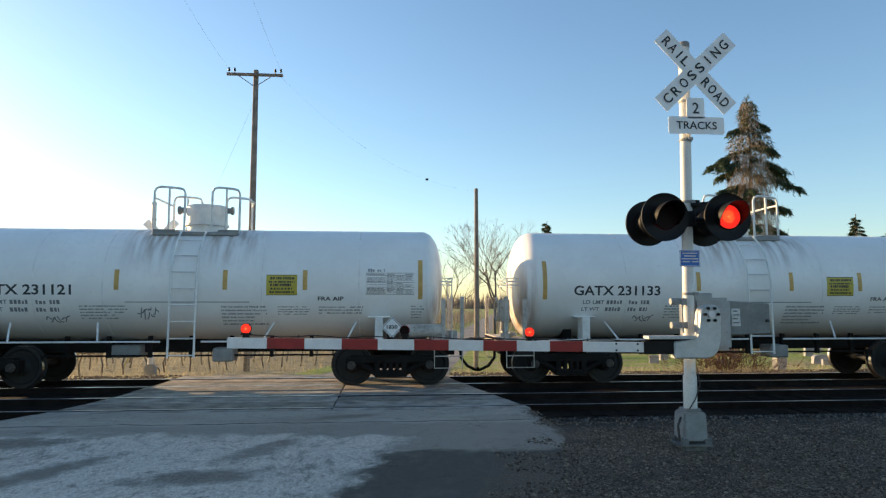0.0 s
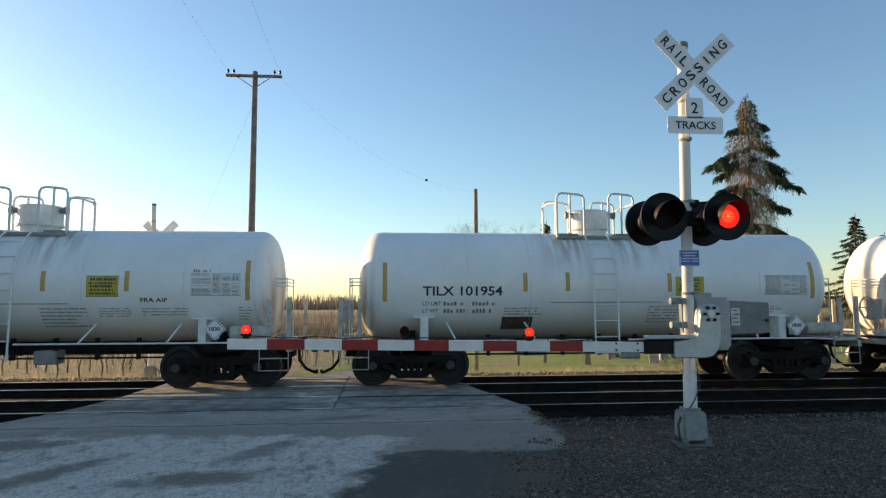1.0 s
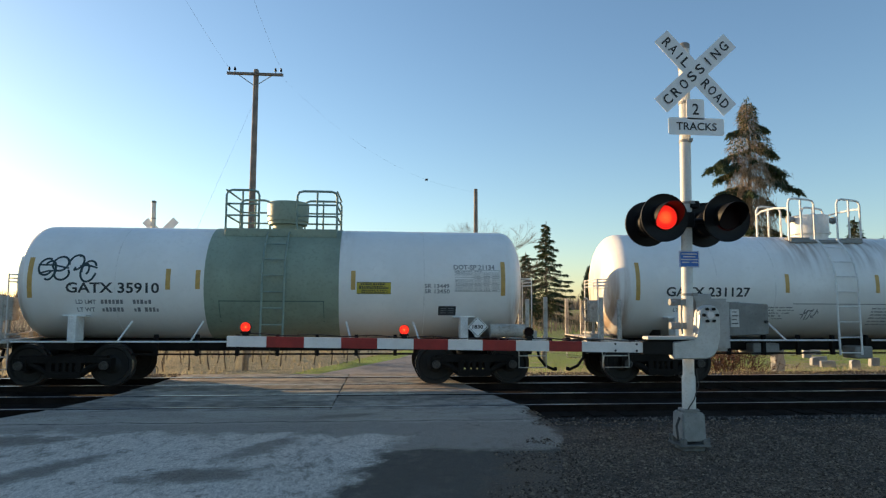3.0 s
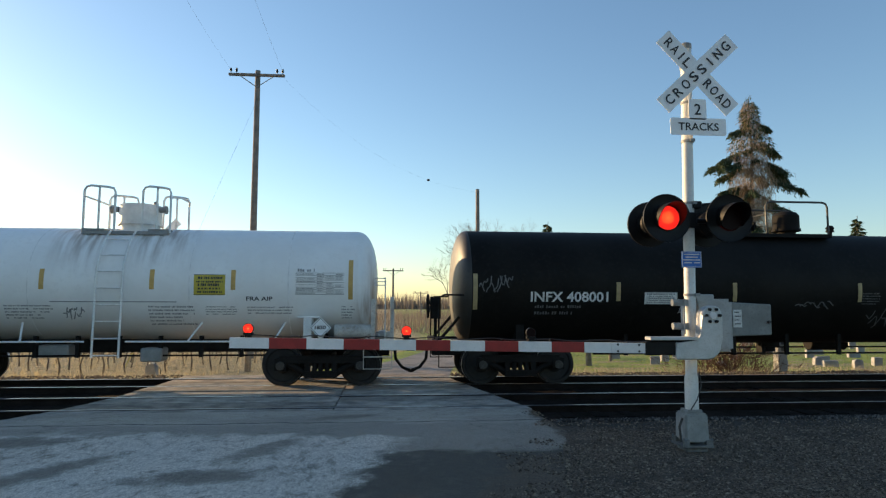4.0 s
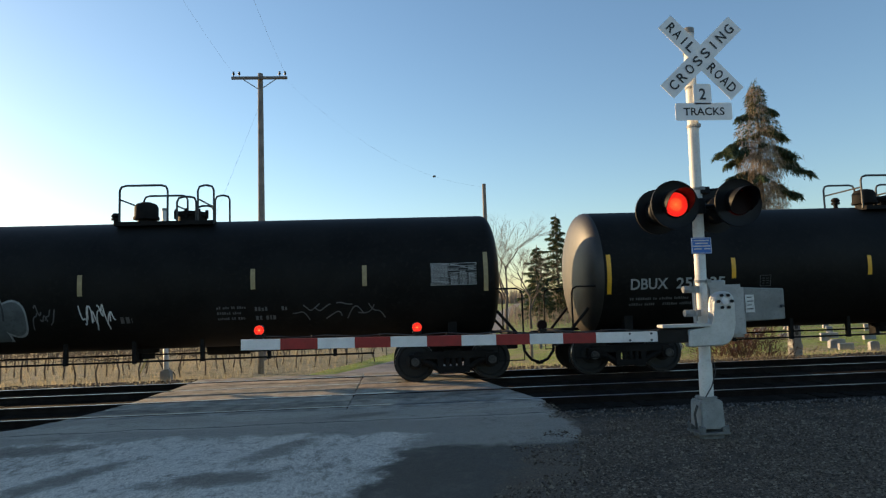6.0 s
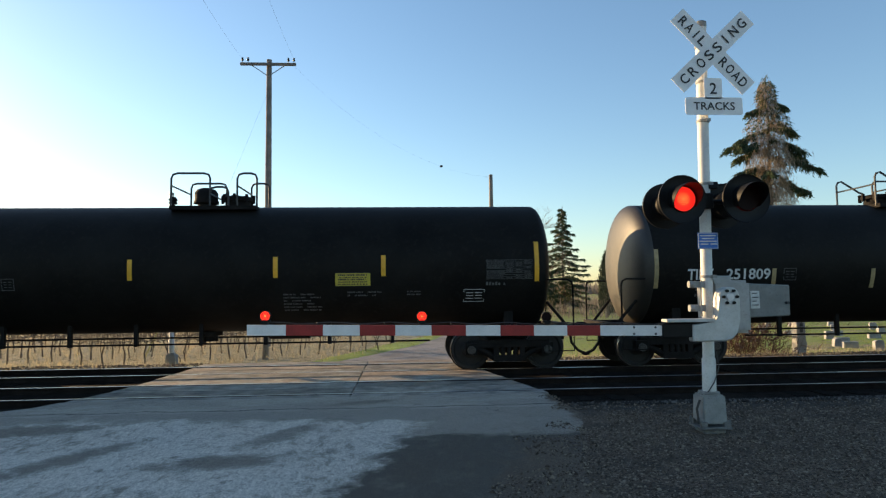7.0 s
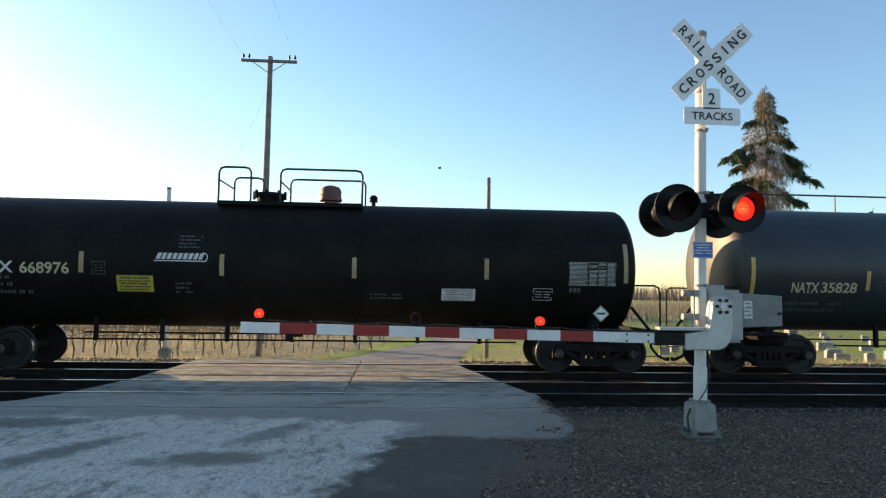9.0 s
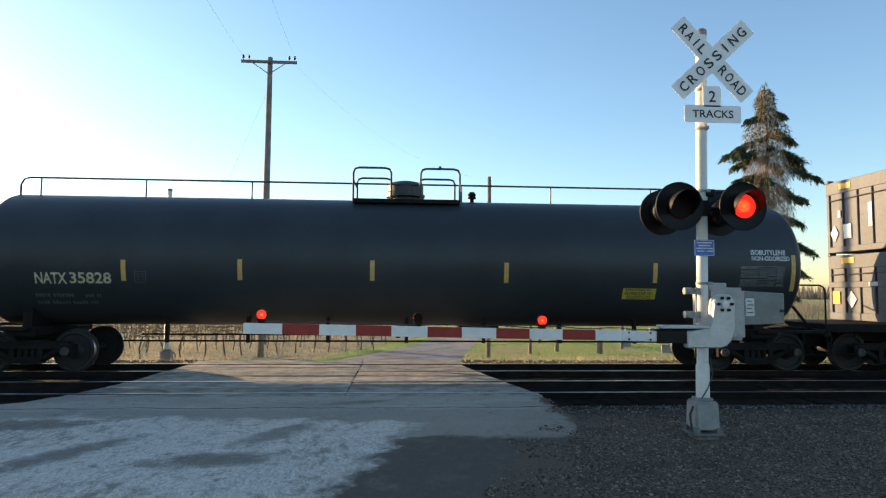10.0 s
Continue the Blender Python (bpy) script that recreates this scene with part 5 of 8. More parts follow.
def white_car(x0, label, number=True, green=False):
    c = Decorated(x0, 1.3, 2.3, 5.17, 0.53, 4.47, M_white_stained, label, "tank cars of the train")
    if green:
        band = bmesh.new()
        lathe(band, [(-1.53, 1.298), (-1.53, 1.312)] + [(-1.53 + 0.292 * k, 1.312) for k in range(1, 10)] + [(1.39, 1.312), (1.39, 1.298)], Matrix.Translation((0, 0, 2.3)) @ Matrix.Rotation(radians(90), 4, "Y"), 56)
        part("green_band", band, M_green, c.tank, "sage green paint band")
        for a in ((-1.22, 1.86, 1.07, 1.885), (-1.22, 1.2, -1.20, 1.86), (1.05, 1.2, 1.07, 1.86)):
            c.plate("heater_seam", *a, M_seam_green, lift=0.014)
    seams(c, (-3.2, -1.75, 1.62, 3.75) if not green else (-3.4, 3.3))
    if not green:
        c.plate("patch_edge", -1.3, 1.865, 1.35, 1.883, M_letter_grey, lift=0.006)
        acid_fittings(c)
    c.diamond(4.25, 1.08, 4.73, 1.56, "1830", -1.47)
    bm = bmesh.new()
    tube(bm, [(4.78, -1.3, 1.24), (5.6, -1.3, 1.24)], 0.15, 16)
    part("end_reservoir", bevelled(bm, 0.02), M_dirtywhite, c.ob)
    return c


M_seam_green = mat("dark_green_seam", (0.10, 0.15, 0.125), 0.7, var=0.1, scale=5, bump=0.1, fine=30)


def green_fittings(c):
    """Square railed platform, green dome and ladder of the white and green cars."""
    acid_fittings_base(c)
    top = c.zc + c.r
    bm = bmesh.new()
    for s in (-1, 1):
        box(bm, -1.25, s * 0.7 - 0.08, top - 0.24, 1.28, s * 0.7 + 0.08, top - 0.06)
    box(bm, -1.25, -0.75, top - 0.1, -0.5, 0.75, top - 0.05)
    box(bm, 0.6, -0.75, top - 0.1, 1.28, 0.75, top - 0.05)
    part("top_platform", bevelled(bm, 0.008), M_green, c.ob)
    bm = bmesh.new()
    lathe(bm, [(-0.25, 0.36), (0.1, 0.36), (0.12, 0.46), (0.2, 0.46), (0.2, 0.49), (0.62, 0.50), (0.66, 0.48), (0.67, 0.0)], Matrix.Translation((0.05, 0, top)), 28)
    part("dome", bm, M_green, c.ob)
    z0, z1 = top - 0.1, top + 0.84
    for y in (-0.72, 0.72):
        for x0, x1 in ((-1.25, -0.51), (0.36, 1.28)):
            c.hoop(x0, x1, y, z0, z1, M_greenrail, r=0.028)
            for z in (z0 + 0.35, z0 + 0.62):
                c.loop([(x0, y, z), (x1, y, z)], 0.022, M_greenrail)
            c.loop([((x0 + x1) / 2, y, z0), ((x0 + x1) / 2, y, z1)], 0.024, M_greenrail, "stanchion")
    for x in (-1.25, 1.28):
        for z in (z0 + 0.35, z0 + 0.62, z1):
            c.loop([(x, -0.72, z), (x, 0.72, z)], 0.022, M_greenrail)
    c.ladder(-0.27, 0.21, M_greenrail, top - 0.1, 0.95)


M_greenrail = mat("grey-green_rail_paint", (0.22, 0.29, 0.25), 0.6, var=0.15, scale=6, bump=0.08, fine=40)


def acid_fittings_base(c):
    p = M_whitebar
    for s in (-1, 1):
        c.loop([(s * 0.5, -1.52, 1.0), (s * (c.half - 0.4), -1.52, 1.0), (s * (c.half + 0.2), -1.45, 1.0)], 0.02, p, "side_bar")
        for x in (1.7, 3.2):
            c.loop([(s * x, -1.52, 1.0), (s * (x - 0.14), -c.r * 0.86, 1.42)], 0.022, p, "bar_bracket")
        bm = bmesh.new()
        box(bm, s * 4.2 - 0.09, -1.38, 1.0, s * 4.2 + 0.09, -1.0, 1.55)
        box(bm, s * 4.2 - 0.24, -1.3, 1.52, s * 4.2 + 0.24, -1.0, 1.56)
        part("bolster_bracket", bevelled(bm, 0.01), p, c.ob)
    bm = bmesh.new()
    box(bm, -c.half - 0.4, -0.2, 0.72, c.half + 0.4, 0.2, 1.0)
    part("centre_sill", bm, M_under, c.ob)
    c.coupler(6.55, c.half - 0.2, M_under)
    c.white_ends(6.55)
    c.brake_gear_stand(-6.12, -0.5, 1.72, M_dirtywhite)
    c.saddle(4.47, M_under, 0.75, 1.25)
    c.underworks(3.2, M_under)


def dark_car(x0, r, zc, half, truck, paint, label):
    """A long black or grey tank car without its marks."""
    c = Decorated(x0, r, zc, half, r * 0.26, truck, paint, label, "tank cars of the train")
    # left head only: sunlight is painted in by its paler coat
    bm = bmesh.new()
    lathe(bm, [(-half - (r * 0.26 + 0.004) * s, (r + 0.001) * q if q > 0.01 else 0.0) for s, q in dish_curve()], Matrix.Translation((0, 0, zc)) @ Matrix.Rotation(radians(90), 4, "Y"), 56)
    part("tank_head", bm, M_lit_head, c.tank, "dusty black tank head, coloured paler for the sun on it")
    end = half + 1.38
    c.coupler(end, half - 1.4, M_under)
    c.black_ends(end, M_under)
    c.saddle(truck, M_under)
    c.underworks(truck - 1.8, M_under)
    return c


def dark_top(c, dome, hoops, vent, manway, dome_paint=None, dome_r=0.3, dome_h=0.6):
    """Valve housing, manway, vent and handrail hoops on top of a dark car."""
    top, rp = c.zc + c.r, M_blackrail
    bm = bmesh.new()
    lo, hi = min(min(h[0] for h in hoops), dome - 0.4), max(max(h[1] for h in hoops), dome + 0.4)
    for s in (-1, 1):
        box(bm, lo, s * 0.62 - 0.2, top - 0.14, hi, s * 0.62 + 0.2, top - 0.05)
    part("top_platform", bm, M_under, c.ob)
    bm = bmesh.new()
    lathe(bm, [(-0.1, dome_r * 0.7), (0.08, dome_r * 0.7), (0.1, dome_r * 1.08), (0.16, dome_r * 1.08), (0.16, dome_r), (dome_h - 0.12, dome_r), (dome_h - 0.04, dome_r * 0.8), (dome_h, dome_r * 0.4), (dome_h, 0)], Matrix.Translation((dome, 0, top)), 24)
    part("valve_housing", bm, dome_paint or M_under, c.ob)
    bm = bmesh.new()
    lathe(bm, [(-0.1, 0.3), (0.16, 0.3), (0.16, 0.36), (0.24, 0.36), (0.26, 0.3), (0.27, 0)], Matrix.Translation((manway, 0, top)), 20)
    cover = part("manway", bm, M_under, c.ob)
    bm = bmesh.new()
    for k in range(8):
        a = k * math.pi / 4
        box(bm, manway + 0.37 * math.cos(a) - 0.03, 0.37 * math.sin(a) - 0.03, top + 0.1, manway + 0.37 * math.cos(a) + 0.03, 0.37 * math.sin(a) + 0.03, top + 0.3)
    tagged(part("lug_ring", bm, M_under, cover), kind="stuff")
    bm = bmesh.new()
    lathe(bm, [(-0.05, 0.05), (0.1, 0.05), (0.1, 0.1), (0.15, 0.1), (0.15, 0.07), (0.2, 0.11), (0.27, 0.06), (0.27, 0)], Matrix.Translation((vent, 0, top)), 12)
    part("vacuum_vent", bm, M_under, c.ob)
    for x0, x1, h, dip in hoops:
        for y in (-0.7, 0.7):
            c.hoop(x0, x1, y, top - 0.1, top + h, rp, r=0.026, dip=dip)
        c.loop([(x0, -0.7, top + h * 0.6), (x0, 0.7, top + h * 0.6)], 0.02, rp)


M_blackrail = mat("black_handrail_paint", (0.02, 0.02, 0.021), 0.5, var=0.3, scale=6, bump=0.05, fine=40)


M_letter_mid = mat("greyed_white_lettering", (0.30, 0.30, 0.29), 0.6, var=0.25, scale=10, bump=0.0, fine=60)


# ---- the cars in their order ----
for x in (-30.58, -17.48):
    white_car(x, "plain white tank car with a railed top platform")


def white_marks(c, number):
    """Strips, stencils, notices and data panel of the plain white cars."""
    c.stripe(-5.12, 1.937, 2.819)
    c.stripe(-1.46, 2.137, 2.579)
    c.stripe(0.83, 2.144, 2.580)
    c.stripe(2.56, 2.140, 2.580)
    c.stripe(5.12, 1.939, 2.824)
    c.words(number, -4.44, 2.030, -2.39, 2.253, M_letter_dark)
    c.words('LD LMT', -4.22, 1.834, -3.71, 1.921, M_letter_grey)
    c.bars(-3.66, 1.832, -3.23, 1.919, 1, M_letter_grey, 207)
    c.bars(-3.13, 1.829, -2.58, 1.917, 1, M_letter_grey, 208)
    c.words('LT WT', -4.24, 1.673, -3.82, 1.760, M_letter_grey)
    c.bars(-3.68, 1.670, -3.24, 1.757, 1, M_letter_grey, 210)
    c.bars(-3.14, 1.667, -2.58, 1.754, 1, M_letter_grey, 211)
    c.tag(-2.97, 1.411, -2.51, 1.615, M_letter_grey, 212, 6)
    c.bars(-2.25, 1.495, -1.25, 1.800, 5, M_letter_grey, 213)
    c.tag(-1.05, 1.476, -0.62, 1.770, M_letter_grey, 214, 9)
    c.bars(0.74, 1.356, 1.74, 1.787, 6, M_letter_grey, 215)
    c.bars(1.96, 1.587, 2.82, 1.781, 4, M_letter_grey, 216)
    c.words('FRA AIP', 2.84, 1.907, 3.41, 1.997, M_letter_dark)
    c.bars(2.86, 1.607, 3.94, 1.777, 3, M_letter_grey, 218)
    c.bars(4.92, 1.505, 5.22, 1.796, 5, M_letter_grey, 219)
    c.notice(1.72, 2.026, 2.39, 2.476, M_placard, M_letter_dark)
    c.table(3.91, 2.045, 4.97, 2.528, M_letter_dark, 221)
    c.bars(3.95, 2.554, 4.43, 2.620, 1, M_letter_grey, 222)

white_marks(white_car(-4.38, 'white acid tank car with rust streaks below its dome'), 'GATX 231121')
white_marks(white_car(8.72, 'white acid tank car with a yellow notice panel'), 'GATX 231133')
white_marks(white_car(61.66, 'white acid tank car with dark streaks beside its ladder'), 'GATX 231127')
c = white_car(21.93, 'white acid tank car with a brown paint patch')
c.stripe(-5.08, 1.904, 2.783)
c.stripe(-1.88, 2.123, 2.552)
c.stripe(-0.89, 2.129, 2.561)
c.stripe(1.54, 2.108, 2.546)
c.stripe(5.06, 1.952, 2.816)
c.words('TILX 101954', -4.23, 2.029, -2.41, 2.246, M_letter_dark)
c.words('LD LMT', -4.23, 1.812, -3.81, 1.901, M_letter_grey)
c.bars(-3.76, 1.810, -3.18, 1.899, 1, M_letter_grey, 307)
c.bars(-3.10, 1.808, -2.53, 1.897, 1, M_letter_grey, 308)
c.words('LT WT', -4.23, 1.646, -3.87, 1.735, M_letter_grey)
c.bars(-3.75, 1.643, -3.17, 1.733, 1, M_letter_grey, 310)
c.bars(-3.09, 1.640, -2.52, 1.731, 1, M_letter_grey, 311)
c.plate("paint_patch", -2.39, 1.254, -1.67, 1.547, M_brownpatch)
c.bars(-2.36, 1.585, -1.41, 1.757, 3, M_letter_grey, 313)
c.notice(1.68, 2.023, 2.37, 2.462, M_placard, M_letter_dark)
c.bars(1.06, 1.389, 1.92, 1.784, 6, M_letter_grey, 315)
c.bars(2.24, 1.611, 3.01, 1.776, 3, M_letter_grey, 316)
c.bars(3.10, 1.615, 4.42, 1.780, 3, M_letter_grey, 317)
c.table(3.87, 2.037, 4.93, 2.495, M_letter_dark, 318)

c = white_car(35.11, 'white tank car with a sage green middle band', green=True)
green_fittings(c)
c.stripe(-5.11, 1.945, 2.817)
c.stripe(-1.63, 2.114, 2.557)
c.stripe(1.54, 2.126, 2.565)
c.stripe(2.48, 2.122, 2.564)
c.stripe(5.12, 1.927, 2.803)
c.words('GATX 35925', -4.43, 2.035, -2.49, 2.234, M_letter_dark)
c.words('LD LMT', -4.27, 1.828, -3.85, 1.915, M_letter_grey)
c.words('212500 LB', -3.73, 1.824, -3.14, 1.911, M_letter_grey)
c.words('96350 KG', -3.04, 1.820, -2.53, 1.907, M_letter_grey)
c.words('LT WT', -4.28, 1.666, -3.91, 1.753, M_letter_grey)
c.words('73500 LB', -3.69, 1.661, -3.14, 1.749, M_letter_grey)
c.words('33350 KG', -3.04, 1.656, -2.53, 1.745, M_letter_grey)
c.notice(1.62, 2.021, 2.36, 2.291, M_placard, M_letter_dark)
c.table(4.00, 2.022, 5.08, 2.494, M_letter_grey, 413)
c.plate("black_stencil_panel", 3.60, 1.527, 3.99, 1.765, M_letter_dark)
c.frame_box(3.60, 1.527, 3.99, 1.765, M_letter_grey)
c.bars(1.62, 1.568, 2.32, 1.764, 4, M_letter_grey, 415)
c.bars(2.52, 1.587, 3.43, 1.757, 3, M_letter_grey, 416)
c.bars(4.82, 1.491, 5.12, 1.757, 4, M_letter_grey, 417)
c.bars(-1.21, 1.539, -0.51, 1.782, 5, M_letter_dark, 418)
c.bars(0.28, 1.525, 1.24, 1.772, 5, M_letter_dark, 419)

c = white_car(48.26, 'white and green tank car with dark scrawled graffiti', green=True)
green_fittings(c)
c.stripe(-5.15, 1.919, 2.791)
c.stripe(-2.29, 2.113, 2.568)
c.stripe(-1.66, 2.130, 2.547)
c.stripe(1.71, 2.136, 2.562)
c.stripe(5.10, 2.021, 2.800)
c.words('GATX 35910', -4.41, 2.030, -2.47, 2.260, M_letter_dark)
c.words('LD LMT', -4.22, 1.797, -3.80, 1.886, M_letter_grey)
c.bars(-3.70, 1.799, -3.14, 1.889, 1, M_letter_grey, 507)
c.bars(-3.03, 1.801, -2.49, 1.892, 1, M_letter_grey, 508)
c.words('LT WT', -4.21, 1.629, -3.84, 1.719, M_letter_grey)
c.bars(-3.69, 1.631, -3.12, 1.721, 1, M_letter_grey, 510)
c.bars(-3.02, 1.633, -2.47, 1.724, 1, M_letter_grey, 511)
c.loops(-5.0, 2.26, -3.78, 2.86, M_spray)
c.notice(1.79, 2.046, 2.55, 2.311, M_placard, M_letter_dark)
c.table(3.99, 2.112, 5.03, 2.600, M_letter_grey, 514)
c.words('DOT-SP 21134', 3.97, 2.612, 4.91, 2.723, M_letter_grey)
c.words('SR 13449', 3.31, 2.187, 3.87, 2.281, M_letter_grey)
c.words('SR 13450', 3.31, 2.067, 3.88, 2.160, M_letter_grey)
c.plate("black_stencil_panel", 3.63, 1.570, 4.03, 1.786, M_letter_dark)
c.frame_box(3.63, 1.570, 4.03, 1.786, M_letter_grey)
c.bars(-1.25, 1.558, -0.51, 1.782, 5, M_letter_dark, 519)
c.bars(0.17, 1.562, 1.07, 1.788, 5, M_letter_dark, 520)

c = dark_car(77.31, 1.38, 2.27, 7.8, 6.65, M_black, 'long black tank car with white lettering and scrawls')
c.brake_gear_stand(-8.75, -0.5, 1.8, M_under)
dark_top(c, 0.62, [(-1.61, -0.84, 0.74, 0.0), (-0.35, 1.27, 0.76, 0.0)], 1.83, -0.67, None, 0.32, 0.62)
c.stripe(-7.73, 1.722, 2.533, M_tan)
c.stripe(-4.41, 1.923, 2.354, M_tan)
c.stripe(-1.61, 1.920, 2.358, M_tan)
c.stripe(1.50, 1.916, 2.363, M_tan)
c.stripe(4.38, 1.925, 2.367, M_tan)
c.stripe(7.76, 1.935, 2.599, M_tan)
c.words('INFX 408001', -6.46, 1.900, -4.65, 2.132, M_letter_white)
c.bars(-6.36, 1.593, -5.14, 1.827, 2, M_letter_dim, 707)
c.notice(-3.79, 1.848, -3.01, 2.132, M_letter_white, M_letter_grey)
c.scrawl("DEPECHE", -2.93, 1.56, -1.62, 1.90, M_letter_mid)
c.tag(-0.08, 1.752, 0.82, 1.943, M_letter_dim, 710, 8, 0.013)
c.tag(1.77, 1.287, 3.40, 1.812, M_letter_dim, 711, 12, 0.013)
c.tag(-7.63, 2.108, -6.90, 2.559, M_letter_dim, 712, 9, 0.013)
c.bars(1.56, 1.852, 2.04, 2.132, 5, M_letter_dim, 713)
c.table(5.28, 1.854, 6.33, 2.165, M_letter_dim, 714)
c.frame_box(4.79, 1.616, 5.18, 1.865, M_letter_dim)
c.plate("paint_patch", 5.24, 1.540, 5.41, 1.704, M_letter_white)
c.bars(7.09, 1.770, 7.62, 2.172, 6, M_letter_dim, 717)

c = dark_car(95.53, 1.49, 2.4, 7.95, 7.15, M_black, 'long black tank car with silver bubble graffiti')
dark_top(c, -0.05, [(-0.38, 0.69, 0.8, 0.0), (0.9, 1.33, 0.52, 0.0), (1.37, 1.73, 0.78, 0.0)], -0.76, 1.0, None, 0.27, 0.52)
c.stripe(-7.87, 1.986, 2.879, M_tan)
c.stripe(-5.82, 2.198, 2.629, M_tan)
c.stripe(-3.40, 2.181, 2.630, M_tan)
c.stripe(-0.86, 2.163, 2.617, M_tan)
c.stripe(2.78, 2.201, 2.651, M_tan)
c.stripe(5.20, 2.203, 2.659, M_tan)
c.stripe(7.90, 2.016, 2.892, M_tan)
c.words('GATX', -6.75, 1.837, -5.99, 2.081, M_letter_white)
c.words('456', -5.75, 1.818, -5.20, 2.051, M_letter_white)
c.frame_box(-4.97, 1.810, -4.74, 2.056, M_letter_dim)
c.bars(-6.76, 1.548, -5.07, 1.746, 2, M_letter_dim, 810)
c.bubbles(-4.36, 1.226, -2.04, 2.423)
c.tag(-1.91, 1.457, -1.44, 2.038, M_letter_dim, 812, 5, 0.013)
c.tag(-0.90, 1.416, -0.21, 2.027, M_letter_white, 813, 9, 0.013)
c.bars(-0.09, 1.550, 0.21, 1.691, 1, M_letter_dim, 814)
c.table(6.66, 2.169, 7.69, 2.656, M_letter_white, 815)
c.bars(1.97, 1.536, 2.66, 1.846, 3, M_letter_dim, 816)
c.bars(2.79, 1.506, 3.53, 1.818, 2, M_letter_dim, 817)
c.tag(3.65, 1.469, 5.56, 1.862, M_letter_dim, 818, 8, 0.013)

c = dark_car(113.80, 1.49, 2.4, 7.66, 7, M_black, 'long black tank car with orange reflector strips')
dark_top(c, -0.16, [(-0.75, 0.13, 0.72, 0.0), (0.13, 0.55, 0.4, 0.0), (0.75, 1.2, 0.72, 0.0)], -0.95, 0.6, None, 0.27, 0.48)
c.stripe(-1.32, 2.118, 2.570, M_orange)
c.stripe(1.79, 2.148, 2.607, M_orange)
c.stripe(4.15, 2.162, 2.626, M_orange)
c.stripe(7.59, 2.015, 2.912, M_orange)
c.notice(3.09, 1.945, 3.86, 2.243, M_placard, M_letter_dark)
c.bars(1.94, 1.403, 2.78, 1.795, 6, M_letter_dim, 905)
c.bars(3.35, 1.717, 4.10, 1.830, 2, M_letter_dim, 906)
c.bars(4.67, 1.729, 5.07, 1.829, 2, M_letter_dim, 907)
c.table(6.44, 2.072, 7.49, 2.502, M_letter_dim, 908)
c.bars(6.44, 1.936, 6.90, 2.012, 1, M_letter_dim, 909)
c.frame_box(5.94, 1.572, 6.41, 1.853, M_letter_white)
c.frame_box(-3.99, 1.927, -3.73, 2.180, M_letter_dim)
c.stripe(-4.62, 2.13, 2.60, M_orange)
c.stripe(-7.55, 1.85, 2.75, M_orange)
c.words('DBUX', -7.05, 1.93, -6.18, 2.18, M_letter_mid)
c.words('250235', -5.98, 1.93, -4.83, 2.18, M_letter_mid)
c.bars(-7.05, 1.55, -5.2, 1.75, 2, M_letter_dim, 977)

c = dark_car(131.76, 1.49, 2.42, 7.66, 7, M_black, 'long black tank car with a rusty top housing')
dark_top(c, 0.12, [(-1.67, -0.9, 0.74, 0.3), (-0.66, 0.54, 0.75, 0.0)], 0.79, -1.1, M_dome_red, 0.25, 0.52)
c.stripe(-7.61, 1.821, 2.713, M_tan)
c.stripe(-4.83, 1.801, 2.251, M_tan)
c.stripe(-2.44, 1.787, 2.230, M_tan)
c.stripe(0.18, 1.795, 2.239, M_tan)
c.stripe(2.41, 1.784, 2.232, M_tan)
c.stripe(4.50, 1.796, 2.249, M_tan)
c.stripe(7.61, 1.828, 2.725, M_tan)
c.words('TILX', -6.88, 2.006, -6.26, 2.254, M_letter_white)
c.words('251809', -5.97, 2.007, -4.92, 2.256, M_letter_white)
c.frame_box(-4.60, 1.980, -4.30, 2.256, M_letter_dim)
c.bars(-6.66, 1.601, -4.94, 1.828, 2, M_letter_dim, 1010)
c.notice(0.72, 1.974, 1.40, 2.357, M_placard_dull, M_letter_dark)
c.table(6.25, 1.912, 7.32, 2.446, M_letter_white, 1012)
c.bars(5.87, 1.678, 6.39, 1.819, 2, M_letter_dim, 1013)
c.tag(0.08, 1.430, 0.45, 1.746, M_letter_dim, 1014, 3, 0.013)
c.bars(-0.60, 1.517, 0.08, 1.618, 2, M_letter_dim, 1015)
c.diamond(6.92, 1.119, 7.28, 1.501)

c = dark_car(149.83, 1.49, 2.43, 7.65, 7, M_black, 'long black tank car with a slanted white mark')
dark_top(c, 0.72, [(-1.78, -1.05, 0.75, 0.0), (-0.37, 1.53, 0.74, 0.0)], 1.77, -0.75, M_dome_red, 0.26, 0.48)
c.stripe(-7.60, 2.094, 2.990, M_tan)
c.stripe(-4.39, 2.142, 2.597, M_tan)
c.stripe(-1.43, 2.122, 2.583, M_tan)
c.stripe(1.44, 2.109, 2.570, M_tan)
c.stripe(4.39, 2.131, 2.600, M_tan)
c.stripe(7.59, 2.094, 2.992, M_tan)
c.words('UTLX', -6.77, 2.113, -5.79, 2.364, M_letter_white)
c.words('668976', -5.66, 2.105, -4.64, 2.357, M_letter_gold)
c.frame_box(-4.17, 2.109, -3.89, 2.387, M_letter_dim)
c.bars(-6.76, 1.989, -5.77, 2.064, 1, M_letter_dim, 1109)
c.bars(-6.76, 1.650, -5.42, 1.916, 2, M_letter_dim, 1110)
c.notice(-3.66, 1.738, -2.89, 2.107, M_placard, M_letter_dark)
c.logo(-2.85, 2.415, -1.76, 2.607)
c.bars(-2.37, 2.701, -1.86, 2.991, 4, M_letter_dim, 1113)
c.bars(-2.42, 1.717, -2.02, 1.963, 3, M_letter_dim, 1114)
c.notice(3.39, 1.640, 4.15, 1.920, M_letter_white, M_letter_grey)
